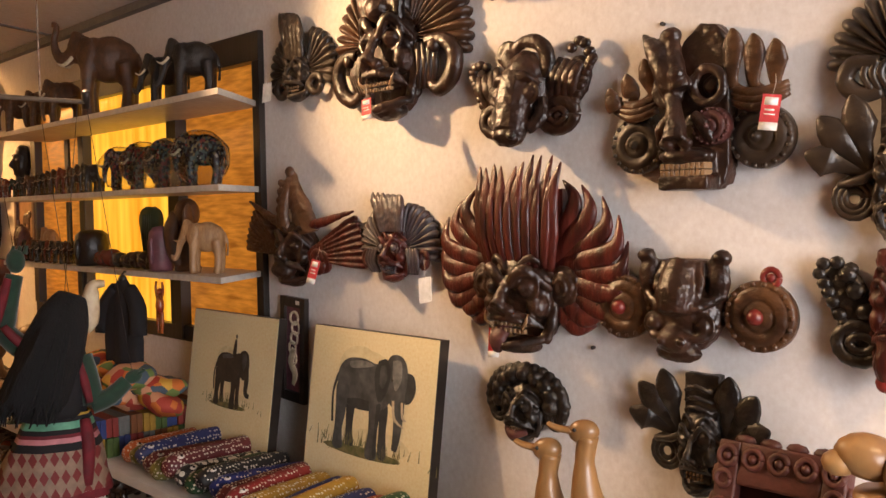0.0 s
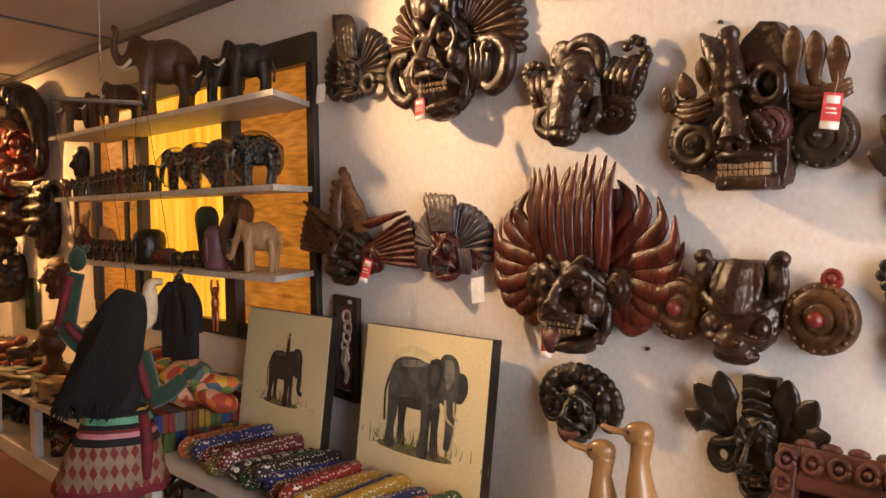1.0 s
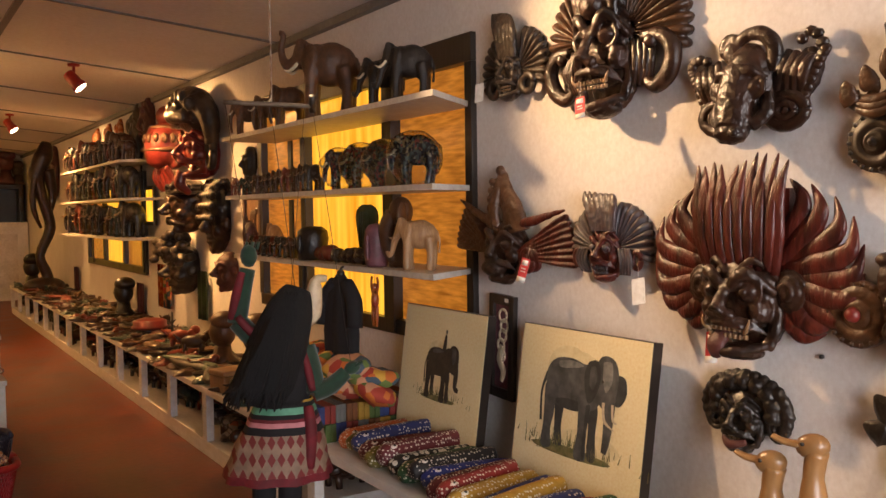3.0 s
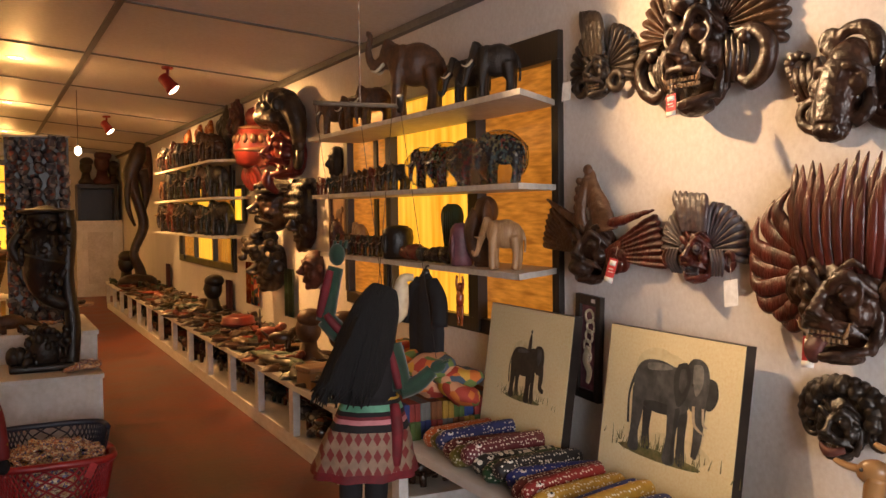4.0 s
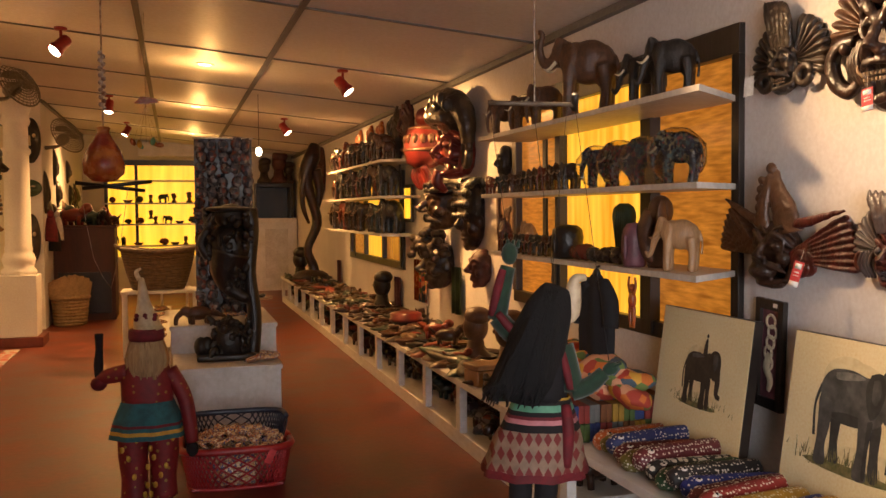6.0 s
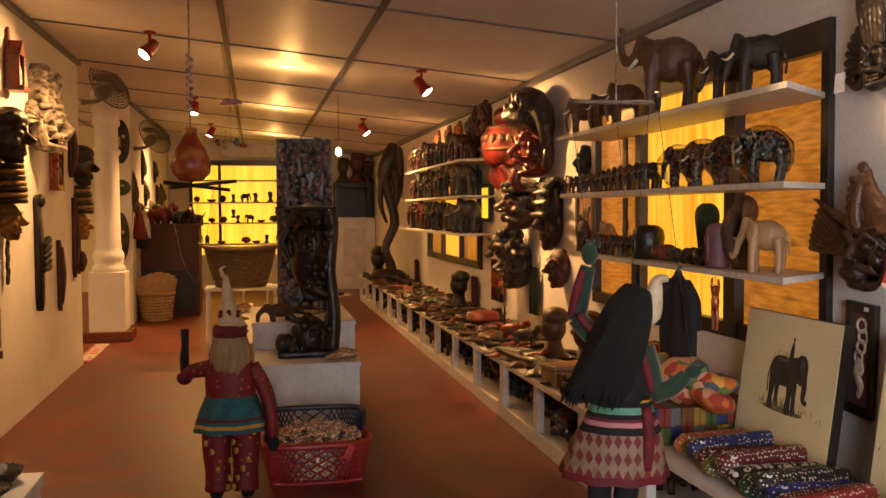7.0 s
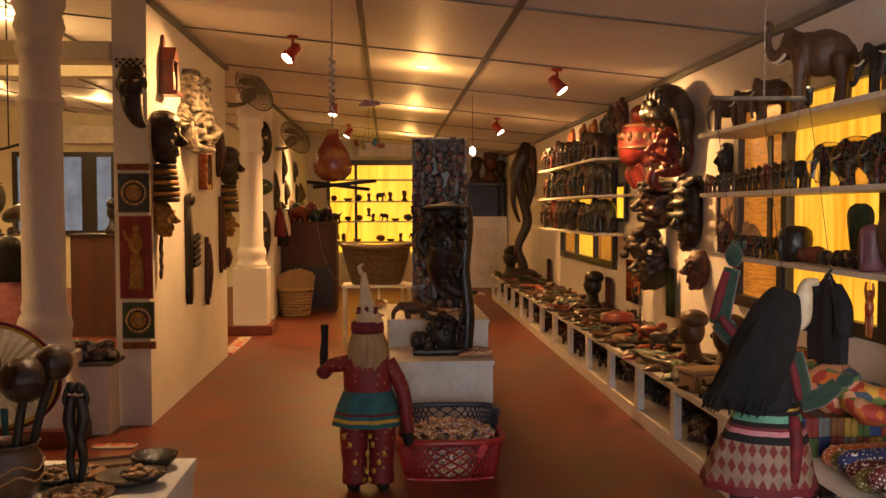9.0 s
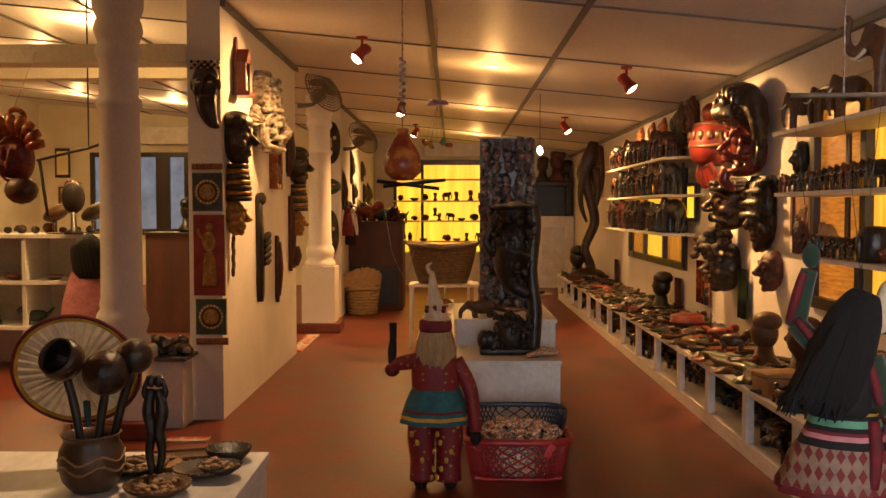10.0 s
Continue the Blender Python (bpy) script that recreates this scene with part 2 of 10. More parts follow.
BAMBOO = mat("grey_bamboo_stick", (0.16, 0.11, 0.07), (0.10, 0.07, 0.045), scale=15, rough=0.5)
WICKER = mat("dark_wicker", (0.17, 0.10, 0.045), (0.09, 0.05, 0.022), scale=20, rough=0.6, bump=0.5, fine=70)
STRAW = mat("pale_straw", (0.45, 0.30, 0.14), (0.32, 0.20, 0.09), scale=18, rough=0.7, bump=0.5, fine=70)
MAHOG = mat("mahogany_cabinet_wood", (0.075, 0.022, 0.014), (0.045, 0.014, 0.009), scale=6, rough=0.6, bump=0.1, stretch=(1, 1, 0.2))
CLAY = mat("brown_glazed_clay", (0.11, 0.055, 0.032), (0.06, 0.03, 0.018), scale=6, rough=0.35, bump=0.15)
GOURD = mat("orange_mottled_lacquer", (0.46, 0.15, 0.025), (0.24, 0.028, 0.012), scale=16, rough=0.25, bump=0.15)
PLATEB = mat("blue_black_painted_tile", (0.055, 0.060, 0.062), (0.025, 0.03, 0.034), scale=20, rough=0.4)
PLATER = mat("red_painted_panel", (0.26, 0.030, 0.022), (0.17, 0.018, 0.014), scale=9, rough=0.45)
PLATEG = mat("green_painted_tile", (0.045, 0.075, 0.04), (0.025, 0.045, 0.024), scale=14, rough=0.4)
GOLD = mat("gold_paint", (0.40, 0.22, 0.05), (0.22, 0.10, 0.025), scale=30, rough=0.4, metal=0.2, bump=0.3)
SLATE = mat("grey_slate", (0.10, 0.095, 0.09), (0.06, 0.057, 0.055), scale=6, rough=0.5, bump=0.3)
WHITEWASH = mat("worn_white_paint_on_carving", (0.50, 0.44, 0.36), (0.10, 0.08, 0.06), scale=22, rough=0.6, bump=0.4)
GREYMETAL = mat("grey_green_enamel", (0.20, 0.175, 0.125), (0.13, 0.115, 0.085), scale=9, rough=0.4)
SILVER = palette_mat("crinkled_plastic_packets", [(0.16, 0.15, 0.15), (0.07, 0.065, 0.07), (0.22, 0.08, 0.06), (0.04, 0.04, 0.05), (0.26, 0.23, 0.21), (0.09, 0.07, 0.075)], rough=0.10, bump=1.0, fine=60, patches=26, metal=0.25)
TRINKET = palette_mat("bagged_trinkets", [(0.58, 0.36, 0.18), (0.66, 0.44, 0.25), (0.46, 0.18, 0.09), (0.34, 0.19, 0.14), (0.70, 0.54, 0.36), (0.16, 0.13, 0.22)], rough=0.14, bump=0.9, fine=60, patches=95, metal=0.1)
SMALLDARK = palette_mat("dark_small_carvings", [(0.035, 0.016, 0.010), (0.02, 0.012, 0.01), (0.055, 0.022, 0.012), (0.03, 0.026, 0.022), (0.12, 0.025, 0.015), (0.025, 0.035, 0.028)], rough=0.24, bump=0.2)
SMALLMIX = palette_mat("painted_small_carvings", [(0.035, 0.016, 0.010), (0.16, 0.025, 0.013), (0.045, 0.018, 0.011), (0.10, 0.055, 0.025), (0.02, 0.04, 0.03), (0.06, 0.024, 0.013), (0.02, 0.014, 0.01)], rough=0.3, bump=0.2)
PAINTEDEL = palette_mat("painted_patchwork_lacquer", [(0.17, 0.14, 0.07), (0.06, 0.09, 0.09), (0.20, 0.05, 0.04), (0.28, 0.26, 0.22), (0.02, 0.02, 0.03), (0.02, 0.015, 0.012), (0.03, 0.02, 0.015)], rough=0.15, bump=0.2, patches=20)
STRIPES = [mat("woven_cloth_" + a, c, rough=0.8, bump=0.4) for a, c in (("yellow", (0.42, 0.24, 0.03)), ("green", (0.08, 0.13, 0.03)), ("blue", (0.03, 0.05, 0.18)), ("red", (0.26, 0.035, 0.025)), ("grey", (0.15, 0.15, 0.14)), ("brown", (0.20, 0.07, 0.02)))]
CONFETTI = palette_mat("orange_patchwork_cloth", [(0.60, 0.16, 0.03), (0.65, 0.36, 0.05), (0.40, 0.05, 0.03), (0.14, 0.20, 0.05), (0.62, 0.30, 0.16), (0.06, 0.09, 0.12)], rough=0.75, bump=0.4, patches=17)
ROLLMATS = [dots_mat("spotted_" + a, g, (0.66, 0.60, 0.50), 62, 0.30) for a, g in (
    ("olive", (0.16, 0.13, 0.02)), ("navy", (0.02, 0.03, 0.13)), ("maroon", (0.12, 0.014, 0.018)), ("mustard", (0.42, 0.24, 0.03)),
    ("black", (0.014, 0.012, 0.012)), ("dark_green", (0.015, 0.06, 0.02)), ("blue", (0.02, 0.035, 0.22)), ("red", (0.26, 0.018, 0.016)), ("orange", (0.50, 0.12, 0.03)))]
COWMAT = dots_mat("white_and_black_patches", (0.015, 0.013, 0.013), (0.62, 0.57, 0.50), 34, 0.42)
STRIPEMAT = dots_mat("red_and_white_tape", (0.5, 0.45, 0.4), (0.4, 0.05, 0.03), 9, 0.42)
PLASTICBAG = mat("clear_wrap", (0.75, 0.72, 0.68), (0.6, 0.57, 0.53), scale=9, rough=0.08, bump=0.8, fine=22)
PLASTICBAG.node_tree.nodes["Principled BSDF"].inputs["Transmission Weight"].default_value = 1.0
PLASTICBAG.node_tree.nodes["Principled BSDF"].inputs["IOR"].default_value = 1.08


# ---- shape helpers ----
def obj(name, bm, material, parent=None, label="", smooth=True, m=None):
    """Links a bmesh as one mesh object; under parent it is a part."""
    me = bpy.data.meshes.new(name)
    bmesh.ops.recalc_face_normals(bm, faces=bm.faces)
    if smooth:
        for f in bm.faces:
            f.smooth = True
    bm.to_mesh(me)
    bm.free()
    for mt in (material if isinstance(material, (list, tuple)) else [material]):
        me.materials.append(mt)
    ob = new(name, me)
    if parent:
        ob.parent = parent
    if m is not None:
        ob.matrix_basis = m
    if label:
        ob["label"] = label
    return ob


def part(name, bm, material, parent, label="", smooth=True, m=None):
    return obj(name, bm, material, parent, label, smooth, m)


def pieces(name, bm, material, parent, label=""):
    """Each loose shell of the bmesh becomes a part of its own."""
    bm.verts.index_update()
    left = set(bm.verts)
    out = []
    while left:
        stack = [left.pop()]
        island = [stack[0]]
        while stack:
            for e in stack.pop().link_edges:
                for w in e.verts:
                    if w in left:
                        left.discard(w)
                        island.append(w)
                        stack.append(w)
        nb = bmesh.new()
        at_new = {v: nb.verts.new(v.co) for v in island}
        for f in {f for v in island for f in v.link_faces}:
            nb.faces.new([at_new[v] for v in f.verts]).material_index = f.material_index
        out.append((min(v.index for v in island), nb))
    bm.free()
    return [part(name, nb, material, parent, label) for _, nb in sorted(out, key=lambda q: q[0])]


def thing(name, m, label, category, group="", kind=""):
    e = new(name)
    e.empty_display_size = 0.05
    e.matrix_basis = m
    return tagged(e, label, category, group, kind)


def share(name, ob, m, parent=None):
    """One more object on the same mesh."""
    o = new(name, ob.data)
    o.matrix_basis = m
    if parent:
        o.parent = parent
    return o


def xform(bm, verts, m):
    bmesh.ops.transform(bm, matrix=m, verts=verts)


def box(bm, lo, hi, bevel=0.0, idx=0, m=None):
    lo, hi = Vector(lo), Vector(hi)
    mm = Matrix.Translation((lo + hi) / 2) @ Matrix.Diagonal((*(hi - lo), 1))
    vs = bmesh.ops.create_cube(bm, size=1, matrix=mm)["verts"]
    if bevel:
        es = list({e for v in vs for e in v.link_edges})
        r = bmesh.ops.bevel(bm, geom=es, offset=bevel, segments=2, affect="EDGES", profile=0.7)
        vs = list({v for f in r["faces"] for v in f.verts} | {v for v in vs if v.is_valid})
    if m is not None:
        xform(bm, vs, m)
    if idx:
        for f in {f for v in vs for f in v.link_faces}:
            f.material_index = idx
    return vs


def ell(bm, c, r, rot=(0, 0, 0), seg=12, idx=0):
    """An ellipsoid."""
    mm = pose(*c, *rot) @ Matrix.Diagonal((*r, 1))
    vs = bmesh.ops.create_uvsphere(bm, u_segments=seg, v_segments=max(seg * 2 // 3, 5), radius=1, matrix=mm)["verts"]
    if idx:
        for f in {f for v in vs for f in v.link_faces}:
            f.material_index = idx
    return vs


def smooth_path(pts, n):
    """Catmull-Rom points through pts, n to each stretch."""
    pts = [Vector(p) for p in pts]
    if len(pts) < 3:
        return [pts[0].lerp(pts[-1], i / n) for i in range(n + 1)]
    out = []
    for i in range(len(pts) - 1):
        a, b, c, d = pts[max(i - 1, 0)], pts[i], pts[i + 1], pts[min(i + 2, len(pts) - 1)]
        for k in range(n):
            t = k / n
            out.append(0.5 * ((2 * b) + (c - a) * t + (2 * a - 5 * b + 4 * c - d) * t * t + (3 * b - a - 3 * c + d) * t ** 3))
    return out + [pts[-1]]


def tube(bm, pts, radii, sides=8, n=4, flat=1.0, flat_axis=(0, 0, 1), idx=0):
    """A tapering tube through pts; flat squeezes it along flat_axis."""
    path = smooth_path(pts, n)
    m = len(path)
    rings = []
    fa = Vector(flat_axis)
    if all(abs((b - a).normalized().dot(fa)) > 0.75 for a, b in zip(path[::n], path[n::n]) if (b - a).length > 1e-6) or abs((path[-1] - path[0]).normalized().dot(fa)) > 0.6:
        fa = Vector((0, 1, 0)) if abs((path[-1] - path[0]).normalized().y) < 0.6 else Vector((1, 0, 0))
    for i, p in enumerate(path):
        s = i / (m - 1) * (len(radii) - 1)
        k = min(int(s), len(radii) - 2)
        r = radii[k] + (radii[k + 1] - radii[k]) * (s - k)
        t = (path[min(i + 1, m - 1)] - path[max(i - 1, 0)]).normalized()
        u = t.cross(fa)
        if u.length < 1e-3:
            u = t.cross(Vector((1, 0.2, 0)))
        u.normalize()
        w = u.cross(t).normalized()
        rings.append([bm.verts.new(p + u * (r * math.cos(a)) + w * (r * flat * math.sin(a))) for a in (2 * math.pi * j / sides for j in range(sides))])
    fs = []
    for a, b in zip(rings, rings[1:]):
        for j in range(sides):
            fs.append(bm.faces.new((a[j], a[(j + 1) % sides], b[(j + 1) % sides], b[j])))
    fs.append(bm.faces.new(rings[0]))
    fs.append(bm.faces.new(rings[-1]))
    if idx:
        for f in fs:
            f.material_index = idx


def lathe(bm, profile, sides=24, m=None, idx=0, sx=1.0, sy=1.0):
    """Profile of (radius, height) turned about z."""
    rings = []
    for r, h in profile:
        rings.append([bm.verts.new((max(r, 1e-4) * math.cos(a) * sx, max(r, 1e-4) * math.sin(a) * sy, h)) for a in (2 * math.pi * j / sides for j in range(sides))])
    fs = []
    for a, b in zip(rings, rings[1:]):
        for j in range(sides):
            fs.append(bm.faces.new((a[j], a[(j + 1) % sides], b[(j + 1) % sides], b[j])))
    fs += [bm.faces.new(rings[0]), bm.faces.new(rings[-1])]
    vs = [v for r in rings for v in r]
    if idx:
        for f in fs:
            f.material_index = idx
    if m is not None:
        xform(bm, vs, m)
    return vs


def slab(bm, outline, lo, hi, idx=0, bevel=0.0):
    """A flat outline in local x, y, thick from lo to hi in local z."""
    a = [bm.verts.new((x, y, lo)) for x, y in outline]
    b = [bm.verts.new((x, y, hi)) for x, y in outline]
    k = len(a)
    fs = [bm.faces.new(a[::-1]), bm.faces.new(b)]
    fs += [bm.faces.new((a[i], a[(i + 1) % k], b[(i + 1) % k], b[i])) for i in range(k)]
    for f in fs:
        f.material_index = idx
    return a + b


def one_box(name, lo, hi, material, bevel=0.0, parent=None, label=""):
    bm = bmesh.new()
    box(bm, lo, hi, bevel)
    return obj(name, bm, material, parent, label, smooth=False)


def structure(name, lo, hi, material, label, category, bevel=0.0):
    return tagged(one_box(name, lo, hi, material, bevel), label, category, kind="structure")


# ---- floor, walls, ceiling ----
def floor_sheet():
    bm = bmesh.new()
    box(bm, (-9.0, -3.4, -0.12), (2.9, 20.2, 0.0))
    return tagged(obj("floor", bm, FLOOR, smooth=False), "polished red oxide cement floor", "floor", kind="structure")


floor_sheet()


def wall_right():
    """The long plaster wall, with two window openings through it."""
    bm = bmesh.new()
    y0, y1 = -3.2, 20.0
    holes = [(3.62, 6.45, 0.95, 2.42), (9.9, 13.1, 0.95, 2.05)]
    ys = [y0] + [v for a, b, _, _ in holes for v in (a, b)] + [y1]
    for i in range(0, len(ys), 2):
        box(bm, (2.5, ys[i], 0), (2.7, ys[i + 1], 2.8))
    for a, b, c, d in holes:
        box(bm, (2.5, a, 0), (2.7, b, c))
        box(bm, (2.5, a, d), (2.7, b, 2.8))
    return tagged(obj("wall_east", bm, WALL, smooth=False), "long off-white plaster wall hung with carvings", "wall", kind="structure")


wall_right()
structure("wall_north", (-9.0, 19.7, 0), (2.7, 19.9, 3.9), WALL2, "cream plaster end wall of the shop", "wall")
structure("wall_west", (-2.0, 7.0, 0), (-1.75, 10.3, 3.2), WALL, "white plaster wall pier hung with masks", "wall")
structure("wall_west_far", (-2.0, 13.8, 0), (-1.67, 19.7, 3.2), WALL, "white plaster wall hung with carvings", "wall")
structure("wall_outer", (-9.0, -3.2, 0), (-8.8, 19.7, 3.95), WALL2, "cream plaster wall of the side room", "wall")
structure("wall_behind_west", (-9.0, -3.2, 0), (-1.8, -3.0, 3.9), WALL, "plain plaster wall beside the shop front", "wall")
structure("wall_behind_east", (2.2, -3.2, 0), (2.5, -3.0, 2.8), WALL, "plain plaster wall beside the shop front", "wall")
structure("wall_behind_lintel", (-1.8, -3.2, 2.7), (2.2, -3.0, 3.3), WALL, "plain plaster lintel over the shop front", "wall")


def ceiling():
    """Sloping boards with dark cover strips, one mesh."""
    bm = bmesh.new()
    xs = [-9.0, -1.95, -1.21, -0.17, 0.87, 1.91, 2.7]
    a, b = -3.2, 20.0

    def prism(x0, x1, ya, yb, dz0, dz1, idx):
        vs = [bm.verts.new((x, y, ceil_z(x) + d)) for d in (dz0, dz1) for x, y in ((x0, ya), (x1, ya), (x1, yb), (x0, yb))]
        for q in ((0, 3, 2, 1), (4, 5, 6, 7), (0, 1, 5, 4), (1, 2, 6, 5), (2, 3, 7, 6), (3, 0, 4, 7)):
            bm.faces.new([vs[k] for k in q]).material_index = idx
    prism(-9.0, 2.7, a, b, 0.0, 0.1, 0)
    for x in (-0.17, 0.87):
        prism(x - 0.022, x + 0.022, a, b, -0.016, -0.002, 1)
    for x in (-6.4, -5.3, -4.2, -3.1):
        prism(x - 0.022, x + 0.022, a, b, -0.016, -0.002, 1)
    y = -2.2
    while y < 19.6:
        prism(-9.0, 2.5, y - 0.014, y + 0.014, -0.011, -0.001, 1)
        y += 2.06
    prism(2.46, 2.5, a, 19.7, -0.05, -0.004, 1)
    prism(-1.75, -1.71, 7.0, 10.3, -0.05, -0.004, 1)
    prism(-1.67, -1.63, 13.8, 19.7, -0.05, -0.004, 1)
    return tagged(obj("ceiling", bm, [BOARD, STRIP], smooth=False), "sloping ceiling of pale boards with dark cover strips", "ceiling", kind="structure")


ceiling()
# beam over the side opening
structure("beam", (-9.0, 6.95, 2.70), (-2.0, 7.2, 2.84), WALL2, "cream painted beam across the side opening", "beam", 0.01)
structure("beam_upper", (-9.0, 9.9, 3.0), (-2.0, 10.1, 3.22), WALL2, "cream painted roof beam of the side room", "beam", 0.01)
structure("low_wall", (-2.32, 6.72, 0), (-1.98, 6.98, 0.50), WALL, "low white plaster wall between column and pier", "wall")
structure("low_wall_cap", (-2.36, 6.66, 0.50), (-1.94, 7.0, 0.53), SLATE, "grey slate cap on the low wall", "sill", 0.006)
structure("threshold_tape", (-1.98, 6.30, 0.0), (-1.70, 6.42, 0.012), STRIPEMAT, "red and white striped tape on the floor edge", "floor tape")
structure("threshold_tape_far", (-1.86, 10.4, 0.0), (-1.70, 11.75, 0.012), STRIPEMAT, "red and white striped tape on the floor edge", "floor tape")


def column(x, y, r, height, foot):
    t = thing("column", pose(x, y, 0), "round white-painted column with turned rings on a square foot", "column", "columns", kind="structure")
    h = height
    bm = bmesh.new()
    prof = [(r * 1.30, foot), (r * 1.36, foot + 0.03), (r * 1.30, foot + 0.06), (r * 1.12, foot + 0.09), (r * 1.22, foot + 0.14), (r * 1.28, foot + 0.19), (r * 1.18, foot + 0.24), (r * 1.02, foot + 0.28), (r * 1.08, foot + 0.31), (r * 1.0, foot + 0.36),
            (r * 0.96, 2.31), (r * 1.10, 2.335), (r * 1.12, 2.355), (r * 1.08, 2.38), (r * 0.94, 2.40), (r * 0.92, 2.66), (r * 1.05, 2.68), (r * 1.12, 2.72), (r * 1.05, 2.76), (r * 0.98, 2.78), (r * 1.06, 2.82), (r * 1.18, 2.87), (r * 1.10, 2.93), (r * 1.0, 2.95), (r * 1.2, 3.02), (r * 1.25, h)]
    lathe(bm, prof, 32)
    part("shaft", bm, WALL, t)
    bm = bmesh.new()
    box(bm, (-r * 1.45, -r * 1.45, 0.12), (r * 1.45, r * 1.45, foot), 0.012)
    part("plinth", bm, WALL, t, smooth=False)
    bm = bmesh.new()
    box(bm, (-r * 1.9, -r * 1.9, 0), (r * 1.9, r * 1.9, 0.12), 0.012)
    part("step", bm, FLOOR, t, "red oxide step", smooth=False)
    return t


column(-1.76, 12.25, 0.15, 3.1, 0.86)
column(-2.38, 6.62, 0.145, 3.15, 0.62)


# ---- the lit windows of the east wall ----
def window_one():
    t = thing("window_1", pose(2.5, 0, 0), "dark-framed window of three bays glowing amber and yellow", "window", kind="structure")
    for lo, hi in (((-.03, 3.60, 2.29), (.05, 6.45, 2.425)), ((-.03, 4.36, .93), (.05, 6.45, 1.01)), ((-.03, 3.66, .93), (.04, 4.36, 1.01)),
                   ((-.03, 6.39, 1.01), (.05, 6.47, 2.30)), ((-.035, 5.58, 1.01), (.05, 5.66, 2.30)), ((-.035, 4.38, 1.01), (.05, 4.50, 2.30)), ((-.03, 3.60, .93), (.05, 3.66, 2.29))):
        bm = bmesh.new()
        box(bm, lo, hi, 0.006)
        part("frame_bar", bm, DARKFRAME, t, smooth=False)
    for a, b, mt, z0, lb in ((5.66, 6.39, AMBERSIDE, 1.01, "amber wood-grained panel glowing as if lit from behind"), (4.50, 5.58, YELLOW, 1.01, "bright yellow lit pane"), (3.66, 4.38, AMBERSIDE, 1.01, "amber wood-grained panel glowing as if lit from behind")):
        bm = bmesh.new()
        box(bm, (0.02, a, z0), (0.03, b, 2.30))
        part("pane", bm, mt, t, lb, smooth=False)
    return t


window_one()


def window_two():
    t = thing("window_2", pose(2.5, 0, 0), "dark-framed amber-lit window behind shelves", "window", kind="structure")
    for lo, hi in (((-.03, 9.9, 1.97), (.05, 13.1, 2.05)), ((-.03, 9.9, .95), (.05, 13.1, 1.03)), ((-.03, 9.9, 1.03), (.05, 9.98, 1.97)), ((-.03, 13.0, 1.03), (.05, 13.1, 1.97)),
                   ((-.03, 10.9, 1.03), (.05, 10.98, 1.97)), ((-.03, 12.0, 1.03), (.05, 12.08, 1.97))):
        bm = bmesh.new()
        box(bm, lo, hi, 0.006)
        part("frame_bar", bm, DARKFRAME, t, smooth=False)
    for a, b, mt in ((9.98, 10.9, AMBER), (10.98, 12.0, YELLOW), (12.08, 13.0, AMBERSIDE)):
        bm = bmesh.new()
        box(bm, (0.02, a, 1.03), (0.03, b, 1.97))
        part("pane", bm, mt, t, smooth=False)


window_two()


def shelf(y0, y1, z, depth, cut, name="wall_shelf"):
    """A board on the wall whose near end is sawn at a slant."""
    t = thing(name, pose(2.5, 0, z), "pale painted wall shelf board with a slanted end", "shelf", "wall shelves")
    bm = bmesh.new()
    slab(bm, [(-0.01, y0), (-0.01, y1), (-depth, y1), (-depth, y0 + cut)], -0.026, 0.0)
    part("board", bm, SHELFW, t, smooth=False)
    for y in (y0 + 0.75, y1 - 0.35):
        bm = bmesh.new()
        box(bm, (-0.05, y - .03, -0.38), (-0.036, y + .03, -0.033))
        part("bracket", bm, DARKFRAME, t, smooth=False)
    return t


shelf(3.645, 6.15, 2.105, 0.40, -0.32)
shelf(3.635, 6.15, 1.712, 0.38, -0.26)
shelf(3.635, 6.0, 1.322, 0.38, -0.26)
for zz in (2.14, 1.76, 1.36):
    shelf(9.2, 13.0, zz, 0.36, 0.3)


# ---- the long display bench ----
def bench():
    t = thing("display_bench", pose(0, 0, 0), "long low white-painted display bench along the wall", "bench")
    segs = [(-0.6, 4.35), (4.36, 8.0), (8.01, 12.0), (12.01, 16.6)]
    for a, b in segs:
        bm = bmesh.new()
        box(bm, (1.87, a, 0.42), (2.49, b, 0.46), 0.004)
        part("top_board", bm, WHITE, t, smooth=False)
    bm = bmesh.new()
    box(bm, (1.89, 4.36, 0.0), (2.49, 16.6, 0.10), 0.004)
    part("plinth", bm, WHITE, t, smooth=False)
    y = 4.2
    proto = None
    while y < 16.7:
        if proto is None:
            bm = bmesh.new()
            box(bm, (0, -0.045, 0.10), (0.05, 0.045, 0.42), 0.003)
            proto = part("leg", bm, WHITE, t, smooth=False, m=pose(1.885, y, 0))
        else:
            share("leg", proto, pose(1.885, y, 0), t)
        y += 0.885
    for y in (0.2, 1.5, 2.8):
        share("leg", proto, pose(1.885, y, 0) @ Matrix.Diagonal((1, 1, 1, 1)), t)
    return t


bench()


